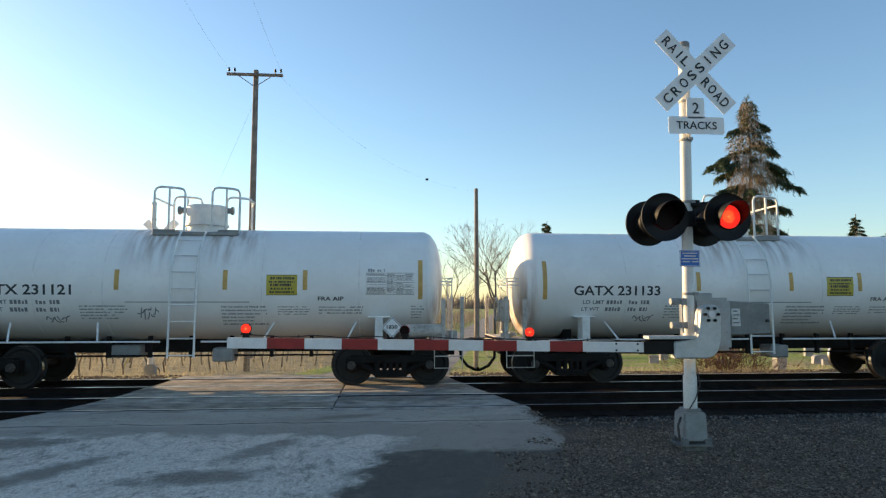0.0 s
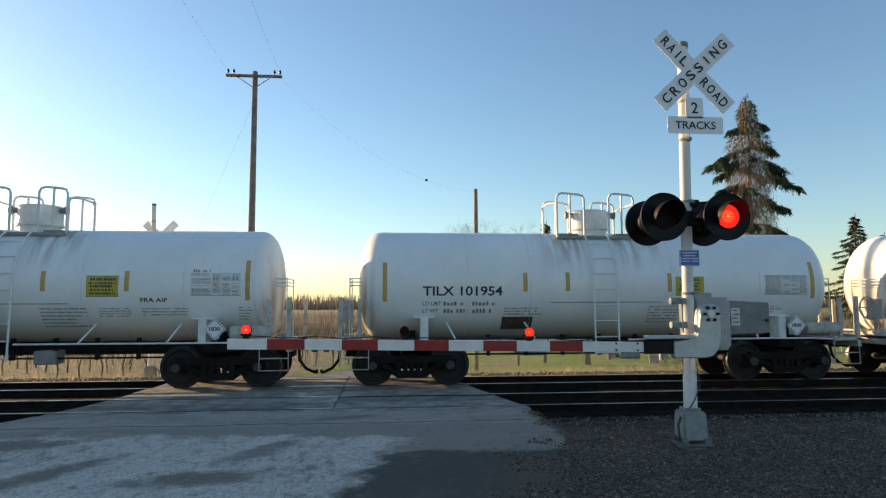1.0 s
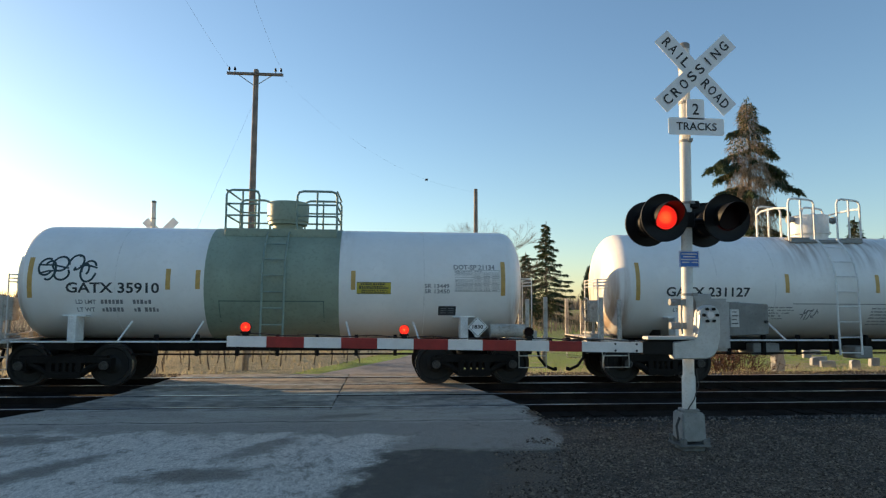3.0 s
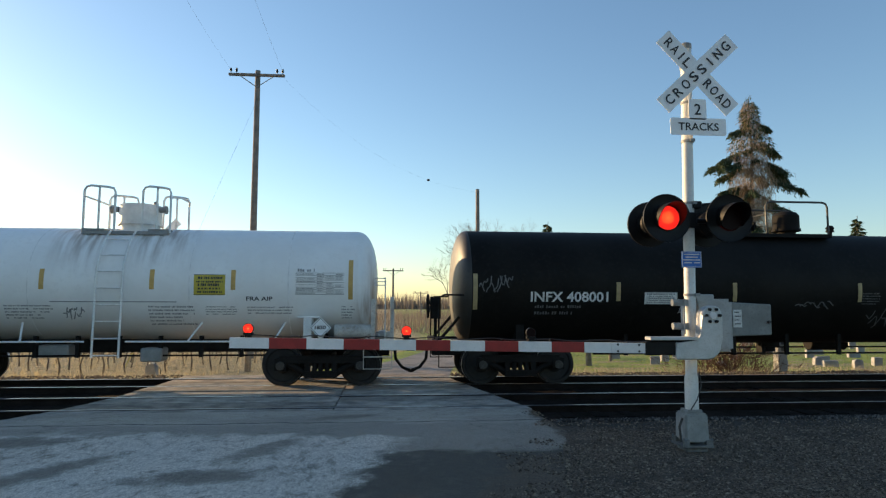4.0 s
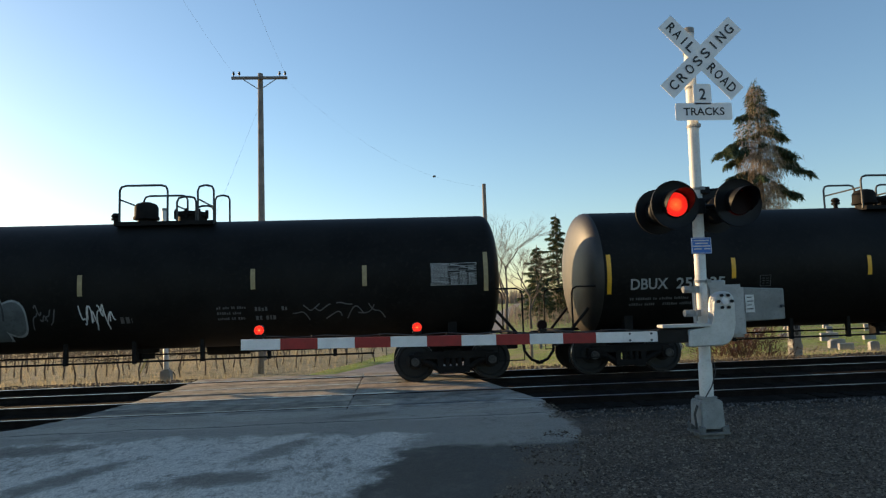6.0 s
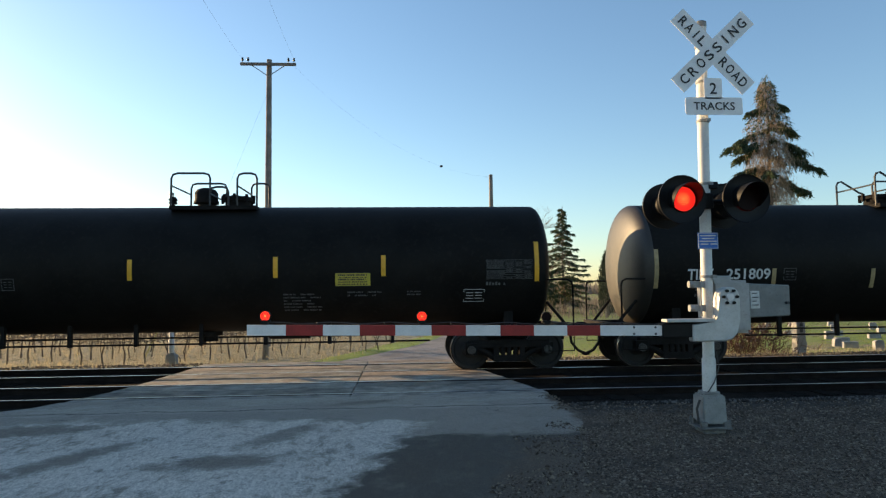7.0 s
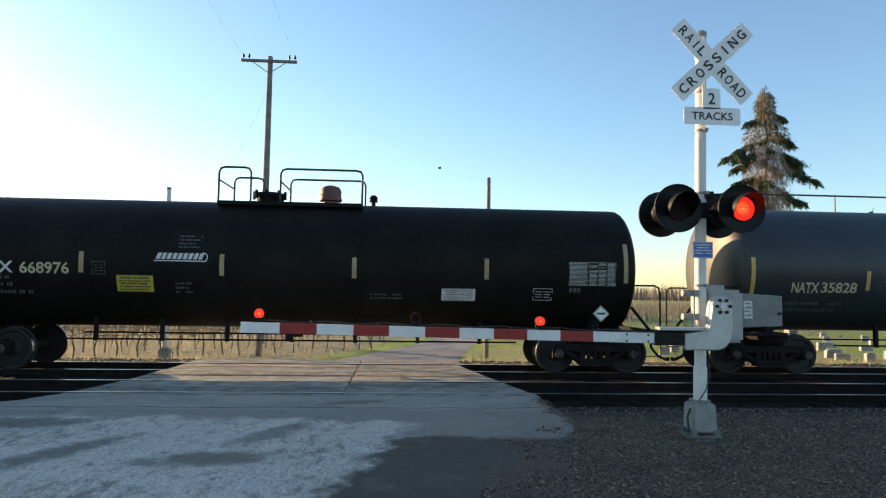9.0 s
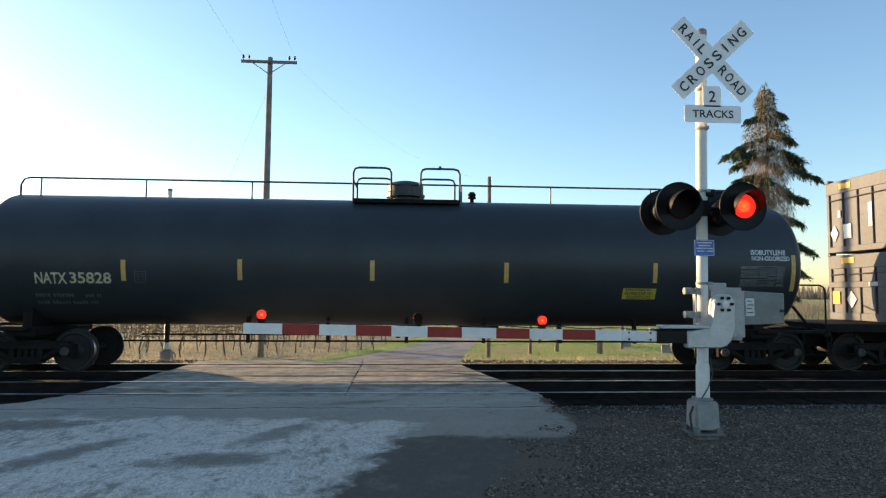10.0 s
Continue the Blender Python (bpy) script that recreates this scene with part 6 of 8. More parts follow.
c.frame_box(5.47, 1.680, 5.91, 1.949, M_letter_white)
c.table(6.27, 2.030, 7.36, 2.555, M_letter_white, 1117)
c.bars(6.30, 1.871, 6.56, 1.973, 1, M_letter_dim, 1118)
c.diamond(6.89, 1.203, 7.26, 1.581)
c.bars(1.79, 1.656, 2.64, 1.783, 2, M_letter_dim, 1120)

c = dark_car(169.35, 1.52, 2.53, 8.99, 8.3, M_slate, 'long slate grey tank car with a top walkway rail')
c.stripe(-8.93, 1.838, 2.750)
c.stripe(-6.13, 2.018, 2.467)
c.stripe(-3.66, 2.052, 2.507)
c.stripe(-0.78, 2.065, 2.514)
c.stripe(2.22, 2.042, 2.496)
c.stripe(5.65, 2.071, 2.521)
c.stripe(8.93, 1.904, 2.741)
c.words('NATX', -7.98, 1.944, -7.32, 2.185, M_letter_gold)
c.words('35828', -7.26, 1.951, -6.39, 2.193, M_letter_gold)
c.frame_box(-5.90, 1.985, -5.66, 2.228, M_letter_dim)
c.bars(-8.03, 1.480, -6.63, 1.728, 2, M_letter_dim, 1210)
c.notice(4.93, 1.680, 5.71, 1.952, M_placard, M_letter_dark)
c.words('ISOBUTYLENE', 7.92, 2.734, 8.75, 2.853, M_letter_white)
c.words('NON-ODORIZED', 7.93, 2.603, 8.84, 2.708, M_letter_white)
c.table(7.66, 2.015, 8.72, 2.470, M_letter_grey, 1214)
top = c.zc + c.r
for y in (-0.42,):
    c.loop([(-8.95, y, top - 0.35), (-8.95, y, top + 0.2), (-8.88, y, top + 0.32), (-8.75, y, top + 0.36), (8.75, y, top + 0.36), (8.88, y, top + 0.32), (8.95, y, top + 0.2), (8.95, y, top - 0.35)], 0.022, M_blackrail)
    for x in (-8.5, -6.13, -3.69, -1.3, 1.3, 3.49, 6.0, 8.5):
        c.loop([(x, y, top - 0.1), (x, y, top + 0.36)], 0.018, M_blackrail, "stanchion")
dark_top(c, -0.05, [(-1.29, -0.4, 0.7, 0.0), (0.3, 1.23, 0.7, 0.0)], 1.6, -0.05, M_slate, 0.44, 0.5)

# ---- flat car with two stacked ribbed containers ----
M_container = mat("grey_container_paint", (0.080, 0.088, 0.112), 0.6, var=0.15, scale=1.5, bump=0.1, fine=20, dark=(0.035, 0.042, 0.058))
M_recess = mat("dark_container_recess", (0.05, 0.05, 0.05), 0.7, var=0.2, scale=3, bump=0.1)


class FlatCar(Car):
    def __init__(self, x0, label):
        self.x0 = x0
        self.ob = thing("flat_car", label, "flat car", pose(x0, TRACK_FAR, 0))
        self.wheels = trucks(self.ob, 6.2)
        CARS.append(self)
        bm = bmesh.new()
        box(bm, -8.0, -1.35, 0.95, 8.0, 1.35, 1.15)
        box(bm, -8.0, -0.4, 0.55, 8.0, 0.4, 0.95)
        part("deck", bevelled(bm, 0.02), M_under, self.ob)
        for s in (-1, 1):
            bm = bmesh.new()
            box(bm, min(s * 8.0, s * 8.6), -0.1, 0.75, max(s * 8.0, s * 8.6), 0.1, 1.0)
            part("coupler", bevelled(bm, 0.02), M_under, self.ob)
            bm = bmesh.new()
            tube(bm, [(s * 7.9, -1.3, 1.0), (s * 7.9, -1.3, 0.45), (s * 7.3, -1.3, 0.45), (s * 7.3, -1.3, 1.0)], 0.018, 6)
            part("stirrup_step", bm, M_under, self.ob)


def container(parent, x0, x1, z0, z1, seed):
    """A ribbed steel box on the flat car: walls, posts, rails, notices."""
    bm = bmesh.new()
    box(bm, x0 + 0.06, -1.14, z0 + 0.04, x1 - 0.06, 1.14, z1 - 0.04)
    body = part("container", bm, M_recess, parent, "grey ribbed steel container")
    for y in (-1.2, 1.2):
        for z, w in ((z0, 0.14), (z1 - 0.24, 0.24)):
            bm = bmesh.new()
            box(bm, x0, y - 0.06, z, x1, y + 0.06, z + w)
            part("side_rail", bevelled(bm, 0.01), M_container, body)
        x = x0
        k = 0
        while x < x1 - 0.1:
            bm = bmesh.new()
            box(bm, x + (0.0 if k == 0 else 0.0), y - 0.055, z0 + 0.14, x + (0.12 if k == 0 else 0.48), y + 0.055, z1 - 0.24)
            part("panel_rib", bevelled(bm, 0.012), M_container, body)
            x += 0.2 if k == 0 else 0.62
            k += 1
    for y0, y1 in ((-1.2, -1.1), (-1.02, -0.57), (-0.5, -0.05), (0.02, 0.5), (0.58, 1.02), (1.1, 1.2)):
        bm = bmesh.new()
        box(bm, x0 - 0.03, y0, z0 + 0.1, x0 + 0.08, y1, z1 - 0.22)
        part("end_panel", bevelled(bm, 0.012), M_container, body)
    for za, zb in ((z0, z0 + 0.16), (z1 - 0.34, z1)) if seed == 2 else ((z0, z0 + 0.2), (z0 + 0.86, z0 + 1.02), (z1 - 0.36, z1)):
        bm = bmesh.new()
        box(bm, x0 - 0.045, -1.2, za, x0 + 0.085, 1.2, zb)
        part("end_rail", bevelled(bm, 0.012), M_container, body)
    for y, z, w, h, m, turned in ((0.88, z0 + 0.52, 0.3, 0.44, M_sign, 1), (0.24, z0 + 0.36, 0.28, 0.38, M_sign, 0), (0.22, z1 - 0.24, 0.44, 0.15, M_orange, 0), (0.62, z0 + 0.95, 0.1, 0.18, M_letter_white, 0), (-0.52, z0 + 0.6, 0.12, 0.6, M_letter_white, 0)) if seed == 2 else ((0.75, z0 + 0.42, 0.28, 0.34, M_orange, 0), (0.31, z0 + 0.55, 0.36, 0.46, M_sign, 1), (0.18, z1 - 0.22, 0.46, 0.15, M_orange, 0), (-0.62, z0 + 0.9, 0.3, 0.1, M_letter_white, 0)):
        bm = bmesh.new()
        if turned:
            ring = [(y, z - h / 2), (y + w / 2, z), (y, z + h / 2), (y - w / 2, z)]
        else:
            ring = [(y, z), (y + w, z), (y + w, z + h), (y, z + h)]
        a, b = [[bm.verts.new((q, u, v)) for u, v in ring] for q in (x0 - 0.062, x0 - 0.05)]
        bm.faces.new(a)
        bm.faces.new(b[::-1])
        for i in range(4):
            bm.faces.new((a[i], b[i], b[(i + 1) % 4], a[(i + 1) % 4]))
        part("notice_panel", bm, m, body)
    # corner castings and a thin bar across the end
    for y in (-1.2, 1.08):
        bm = bmesh.new()
        box(bm, x0 - 0.06, y, z1 - 0.02, x0 + 0.12, y + 0.12, z1 + 0.07)
        part("corner_casting", bevelled(bm, 0.012), M_container, body)
    bm = bmesh.new()
    tube(bm, [(x0 - 0.07, -1.1, z1 - 0.5), (x0 - 0.07, 1.1, z1 - 0.52)], 0.014, 6)
    part("lashing_bar", bm, M_recess, body)
    for x, z, w, h, m in ((x0 + 0.35, z0 + 0.75, 0.22, 0.3, M_sign), (x0 + 0.95, z0 + 0.7, 0.26, 0.3, M_letter_white), (x0 + 0.75, z1 - 0.19, 0.5, 0.13, M_orange)):
        bm = bmesh.new()
        box(bm, x, -1.272, z, x + w, -1.258, z + h)
        part("notice_panel", bm, m, body)


flat = FlatCar(187.18, "flat car carrying two stacked grey ribbed containers")
container(flat.ob, -6.1, 0.0, 1.17, 2.9, 1)
container(flat.ob, -6.1, 0.0, 2.98, 4.92, 2)

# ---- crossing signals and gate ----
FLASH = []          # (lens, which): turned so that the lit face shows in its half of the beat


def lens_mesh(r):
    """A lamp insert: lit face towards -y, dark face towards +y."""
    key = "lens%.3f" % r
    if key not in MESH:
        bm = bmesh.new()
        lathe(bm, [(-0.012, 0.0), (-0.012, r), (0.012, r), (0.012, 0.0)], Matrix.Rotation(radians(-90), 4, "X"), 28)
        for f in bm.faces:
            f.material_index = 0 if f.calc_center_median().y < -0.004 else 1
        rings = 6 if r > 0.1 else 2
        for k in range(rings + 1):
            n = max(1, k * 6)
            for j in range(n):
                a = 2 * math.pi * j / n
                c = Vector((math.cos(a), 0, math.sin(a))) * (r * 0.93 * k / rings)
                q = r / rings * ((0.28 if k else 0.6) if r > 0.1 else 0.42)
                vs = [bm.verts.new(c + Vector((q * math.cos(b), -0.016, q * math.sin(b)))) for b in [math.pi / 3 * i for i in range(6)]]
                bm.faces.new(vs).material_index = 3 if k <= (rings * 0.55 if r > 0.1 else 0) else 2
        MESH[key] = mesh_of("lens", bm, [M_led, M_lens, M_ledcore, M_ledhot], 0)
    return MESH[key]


def lamp_unit(parent, x, y, z, turn, tilt=0.0):
    """Black background disc with housing, hood and a turning lens."""
    bm = bmesh.new()
    m = Matrix.Rotation(radians(90), 4, "X")
    lathe(bm, [(0.0, 0.165), (0.0, 0.29), (0.01, 0.305), (-0.02, 0.305), (-0.02, 0.18), (-0.16, 0.17), (-0.22, 0.12), (-0.22, 0.0)], m, 36)
    lathe(bm, [(-0.1, 0.0), (-0.1, 0.16), (0.0, 0.165)], m, 28)
    unit = part("lamp", bm, M_lampblack, parent, "black flashing lamp with round background", pose(x, y, z, tilt, 0, turn))
    bm = bmesh.new()
    n = 22
    a0, a1 = radians(-35), radians(215)
    rows = []
    for k in range(n + 1):
        a = a0 + (a1 - a0) * k / n
        reach = 0.30 * max(0.12, math.sin((k / n) * math.pi)) ** 0.6
        rows.append([bm.verts.new((math.cos(a) * q, -d, math.sin(a) * q)) for q, d in ((0.178, 0.0), (0.172, reach), (0.166, reach), (0.168, 0.0))])
    for a, b in zip(rows, rows[1:]):
        for i in range(3):
            bm.faces.new((a[i], a[i + 1], b[i + 1], b[i]))
    part("hood", bm, M_lampblack, unit)
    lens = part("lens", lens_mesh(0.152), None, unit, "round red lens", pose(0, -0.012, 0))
    return lens


def crossing_signal(at, label, gate, buck_x=0.165, drop=0.0, rise=0.0):
    s = thing("crossing_signal", label, "crossing signal", at, "crossing signals")
    bm = bmesh.new()
    lathe(bm, [(0.42, 0.085), (0.9, 0.085), (0.92, 0.072), (4.9, 0.07), (5.28 + rise, 0.07), (5.31 + rise, 0.05), (5.32 + rise, 0.0)], Matrix.Rotation(radians(0.9), 4, "Y"), 20)
    mast = part("mast", bm, M_mast, s, "white painted steel mast")
    bm = bmesh.new()
    lathe(bm, [(5.24 + rise, 0.0735), (5.31 + rise, 0.0735), (5.325 + rise, 0.055), (5.33 + rise, 0)], Matrix.Rotation(radians(0.9), 4, "Y"), 16)
    part("mast_cap", bm, M_weight, mast)
    for z in (3.98, 4.5, 4.98, 3.15, 1.95):
        bm = bmesh.new()
        lathe(bm, [(z - 0.016, 0.07), (z - 0.016, 0.081), (z + 0.016, 0.081), (z + 0.016, 0.07)], Matrix.Rotation(radians(0.9), 4, "Y"), 16)
        box(bm, 0.06, -0.1, z - 0.02, 0.12, -0.03, z + 0.02)
        part("clamp", bm, M_castgrey, mast)
    # cast base with split covers
    bm = bmesh.new()
    box(bm, -0.145, -0.145, 0.11, 0.145, 0.145, 0.46)
    box(bm, -0.115, -0.115, 0.46, 0.115, 0.115, 0.5)
    for v in bm.verts:
        if v.co.z < 0.2:
            v.co.x *= 1.08
            v.co.y *= 1.08
    part("base_box", bevelled(bm, 0.03, 2), M_castgrey, s, "grey cast junction box base")
    bm = bmesh.new()
    box(bm, -0.2, -0.18, 0.045, 0.2, 0.18, 0.075)
    for q in ((-1, -1), (1, -1), (-1, 1), (1, 1)):
        box(bm, q[0] * 0.14 - 0.035, q[1] * 0.13 - 0.035, 0.07, q[0] * 0.14 + 0.035, q[1] * 0.13 + 0.035, 0.14)
        tube(bm, [(q[0] * 0.18, q[1] * 0.155, 0.05), (q[0] * 0.18, q[1] * 0.155, 0.16)], 0.016, 8)
    part("foot_plate", bevelled(bm, 0.008), M_footgrey, s)
    bm = bmesh.new()
    box(bm, -0.12, -0.12, -0.35, 0.12, 0.12, 0.045)
    for v in bm.verts:
        if v.co.z > 0:
            v.co.x *= 1.2
            v.co.y *= 1.2
    part("foundation", bevelled(bm, 0.02), M_footgrey, s, "dirt-dulled grey pedestal")
    bm = bmesh.new()
    tube(bm, [(-0.17, -0.1, 0.4), (-0.22, -0.12, 0.3), (-0.21, -0.14, 0.12)], 0.015, 6)
    tube(bm, [(0.09, -0.06, 1.0), (0.1, -0.09, 0.8), (0.03, -0.1, 0.62), (-0.06, -0.11, 0.5)], 0.008, 5)
    part("cable", bm, M_wire, s)
    # crossbuck
    cx, cz, y = buck_x, 4.87 - drop, -0.13
    buck = None
    for turn, words in ((46.5, ("RAIL", "ROAD")), (-43.5, ("CROSSING",))):
        m = Matrix.Translation((cx, y, cz)) @ Matrix.Rotation(radians(turn), 4, "Y")
        bm = bmesh.new()
        box(bm, -0.67, -0.003, -0.122, 0.67, 0.003, 0.122)
        bmesh.ops.transform(bm, matrix=m, verts=bm.verts[:])
        ob = part("crossbuck" if buck is None else "blade", bm, M_sign, s if buck is None else buck)
        buck = buck or ob
        spans = ((-0.61, -0.13), (0.14, 0.62)) if len(words) == 2 else ((-0.62, 0.62),)
        for w, (a, b) in zip(words, spans):
            if len(words) == 1:
                n = len(w)
                for i, ch in enumerate(w):
                    c = a + (b - a) * (i + 0.5) / n
                    hw = 0.011 if ch == "I" else 0.053
                    t = text_mesh(ch, c - hw, -0.066, c + hw, 0.066, 0.016)
                    bmesh.ops.transform(t, matrix=m @ Matrix.Translation((0, -0.011, 0)), verts=t.verts[:])
                    part("sign_letter", t, M_signblack, buck, smooth=0)
            else:
                for i, ch in enumerate(w):
                    c = a + (b - a) * (i + 0.5) / 4
                    hw = 0.011 if ch == "I" else 0.048
                    t = text_mesh(ch, c - hw, -0.066, c + hw, 0.066, 0.016)
                    bmesh.ops.transform(t, matrix=m @ Matrix.Translation((0, -0.011, 0)), verts=t.verts[:])
                    part("sign_letter", t, M_signblack, buck, smooth=0)
        y -= 0.008
    for nm, x0, z0, x1, z1, words, wx, wz in (("number_plate", buck_x - 0.13, 4.245 - drop, buck_x + 0.11, 4.52 - drop, "2", 0.045, 0.075), ("tracks_plate", buck_x - 0.385, 4.035 - drop, buck_x + 0.375, 4.265 - drop, "TRACKS", 0.275, 0.052)):
        bm = bmesh.new()
        ring = []
        for (cx2, cz2), a0 in (((x1 - 0.03, z1 - 0.03), 0), ((x0 + 0.03, z1 - 0.03), 90), ((x0 + 0.03, z0 + 0.03), 180), ((x1 - 0.03, z0 + 0.03), 270)):
            for k in range(4):
                a = radians(a0 + 30 * k)
                ring.append((cx2 + 0.03 * math.cos(a), cz2 + 0.03 * math.sin(a)))
        f = [bm.verts.new((x, -0.125, z)) for x, z in ring]
        b = [bm.verts.new((x, -0.119, z)) for x, z in ring]
        bm.faces.new(f)
        bm.faces.new(b[::-1])
        for i in range(len(f)):
            bm.faces.new((f[i], b[i], b[(i + 1) % len(f)], f[(i + 1) % len(f)]))
        plate = part("tracks_sign", bm, M_sign, s, "white sign plate with black lettering", smooth=0)
        mx, mz = (x0 + x1) / 2, (z0 + z1) / 2
        t = text_mesh(words, mx - wx, mz - wz, mx + wx, mz + wz, 0.014)
        for v in t.verts:
            v.co.y = -0.130
        part("sign_letter", t, M_signblack, plate, smooth=0)
    # lamp bracket and four lamps
    bm = bmesh.new()
    tube(bm, [(-0.36, 0.0, 2.92), (0.44, 0.0, 2.92)], 0.035, 10)
    tube(bm, [(-0.3, -0.02, 3.12), (0.0, 0.02, 3.16), (0.15, 0.0, 3.12), (0.45, -0.02, 3.17)], 0.016, 6)
    box(bm, -0.11, -0.11, 2.82, 0.11, 0.11, 3.02)
    box(bm, 0.07, -0.09, 3.08, 0.19, 0.05, 3.17)
    part("lamp_bracket", bevelled(bm, 0.012), M_lampblack, s)
    front = [lamp_unit(s, -0.40, -0.33, 2.905, 0), lamp_unit(s, 0.42, -0.33, 2.915, 0)]
    back = [lamp_unit(s, -0.37, 0.28, 2.90, 180), lamp_unit(s, 0.42, 0.28, 2.90, 180)]
    bm = bmesh.new()
    for q, yy in ((-0.40, -0.2), (0.42, -0.2), (-0.37, 0.16), (0.42, 0.16)):
        tube(bm, [(q, 0, 2.92), (q, yy, 2.91)], 0.05, 10)
    part("lamp_stem", bm, M_lampblack, s)
    if gate:
        gate_parts(s)
    return s, front, back


def extruded(points, y0, y1):
    bm = bmesh.new()
    a = [bm.verts.new((x, y0, z)) for x, z in points]
    b = [bm.verts.new((x, y1, z)) for x, z in points]
    bm.faces.new(a)
    bm.faces.new(b[::-1])
    for i in range(len(a)):
        bm.faces.new((a[i], b[i], b[(i + 1) % len(a)], a[(i + 1) % len(a)]))
    return bm


def gate_parts(s):
    """Mechanism case, counterweight, bracket and the striped arm, in the signal's space."""
    # blue notice
    bm = bmesh.new()
    box(bm, -0.115, -0.1, 2.3, 0.155, -0.092, 2.51)
    plate = part("notice_plate", bevelled(bm, 0.004), M_blue, s, "blue notice plate with white lines")
    bm = bmesh.new()
    for k, (a, b) in enumerate(((-0.08, 0.12), (-0.06, 0.1), (-0.09, 0.13), (-0.08, 0.02), (0.05, 0.13))):
        z = 2.47 - 0.036 * min(k, 3)
        box(bm, a, -0.104, z - 0.007, b, -0.1005, z + 0.007)
    for a in ((-0.108, 2.306, 0.148, 2.312), (-0.108, 2.498, 0.148, 2.504), (-0.108, 2.306, -0.102, 2.504), (0.142, 2.306, 0.148, 2.504)):
        box(bm, a[0], -0.104, a[1], a[2], -0.1005, a[3])
    part("notice_lines", bm, M_letter_white, plate, smooth=0)
    # case behind the mast, counterweight arm
    bm = bmesh.new()
    box(bm, 0.08, -0.05, 1.22, 0.585, 0.42, 1.90)
    case = part("mechanism_case", bevelled(bm, 0.04, 2), M_case, s, "grey metal gate mechanism case")
    bm = bmesh.new()
    box(bm, 0.1, 0.0, 1.88, 0.36, 0.3, 1.96)
    part("case_lid", bevelled(bm, 0.015), M_case, case)
    bm = bmesh.new()
    box(bm, 0.585, 0.06, 1.41, 1.17, 0.10, 1.86)
    for v in bm.verts:
        if v.co.x > 1.0:
            v.co.z = 1.43 if v.co.z < 1.6 else 1.83
    weight = part("counterweight", bevelled(bm, 0.012), M_weight, s, "flat grey counterweight plate")
    bm = bmesh.new()
    box(bm, 0.63, 0.045, 1.53, 0.75, 0.058, 1.76)
    part("data_plate", bm, M_letter_white, weight)
    bm = bmesh.new()
    for k in range(4):
        box(bm, 0.65, 0.038, 1.57 + 0.05 * k, 0.73 - 0.02 * (k % 2), 0.0435, 1.582 + 0.05 * k)
    tube(bm, [(1.12, 0.02, 1.6), (1.12, 0.06, 1.6)], 0.02, 8)
    tagged(part("plate_marks", bm, M_letter_dark, weight), kind="stuff")
    # arm bracket: a J-shaped casting before the mast
    pts = [(-0.33, 1.36), (-0.08, 1.37), (-0.02, 1.40), (0.005, 1.47), (0.005, 1.70), (0.03, 1.765), (0.08, 1.80), (0.15, 1.815), (0.22, 1.80), (0.265, 1.75), (0.28, 1.66), (0.27, 1.40), (0.24, 1.25), (0.17, 1.17), (0.08, 1.145), (-0.33, 1.145)]
    br = part("arm_bracket", bevelled(extruded(pts, -0.34, -0.2), 0.015), M_galv, s, "white painted cast arm bracket")
    for k in range(6):
        a = math.pi / 3 * k
        bm = bmesh.new()
        tube(bm, [(0.15 + 0.085 * math.cos(a), -0.37, 1.69 + 0.085 * math.sin(a)), (0.15 + 0.085 * math.cos(a), -0.33, 1.69 + 0.085 * math.sin(a))], 0.02, 6)
        part("bolt", bm, M_lampblack, br)
    bm = bmesh.new()
    lathe(bm, [(0, 0.045), (0.02, 0.045), (0.02, 0.03), (0.03, 0.0)], Matrix.Translation((0.15, -0.34, 1.69)) @ Matrix.Rotation(radians(90), 4, "X"), 16)
    part("hub_cap", bm, M_armwhite, br)
    for z in (1.55, 1.85):
        bm = bmesh.new()
        box(bm, -0.2, -0.14, z - 0.04, -0.06, 0.0, z + 0.04)
        tube(bm, [(-0.26, -0.1, z), (-0.16, -0.1, z)], 0.045, 10)
        part("mast_clamp", bm, M_castgrey, s)
    bm = bmesh.new()
    tube(bm, [(-0.13, -0.16, 1.45), (-0.14, -0.17, 1.7), (-0.12, -0.16, 1.9)], 0.012, 6)
    part("conduit", bm, M_castgrey, s)
    # arm
    z_tip, z_root, x_tip, x_root = 1.365, 1.285, -5.72, -0.68

    def zc(x):
        return z_tip + (z_root - z_tip) * (x - x_tip) / (x_root - x_tip)
    bm = bmesh.new()
    box(bm, -0.70, -0.31, 1.20, -0.15, -0.2, 1.37)
    box(bm, -0.62, -0.33, 1.37, -0.12, -0.18, 1.41)
    arm = part("gate_arm", bevelled(bm, 0.01), M_lampblack, s, "red and white striped gate arm, lowered")
    bm = bmesh.new()
    box(bm, -0.66, -0.35, 1.385, -0.05, -0.17, 1.425)
    part("arm_strap", bevelled(bm, 0.006), M_galv, arm)
    edges = [-5.72, -5.265, -4.83, -4.395, -3.97, -3.535, -3.12, -2.70, -2.29, -1.88, -1.47, -1.13, -0.68]
    for k, (a, b) in enumerate(zip(edges, edges[1:])):
        bm = bmesh.new()
        vs = box(bm, a + 0.001, -0.28, -0.062, b - 0.001, -0.235, 0.062)
        for v in vs:
            v.co.z += zc(v.co.x)
        part("arm_stripe", bm, M_armred if k % 2 and k < 11 else M_armwhite, arm, smooth=0)
    bm = bmesh.new()
    for x in (-1.05, -0.78):
        for dz in (-0.04, 0.04):
            tube(bm, [(x, -0.29, zc(x) + dz), (x, -0.27, zc(x) + dz)], 0.014, 6)
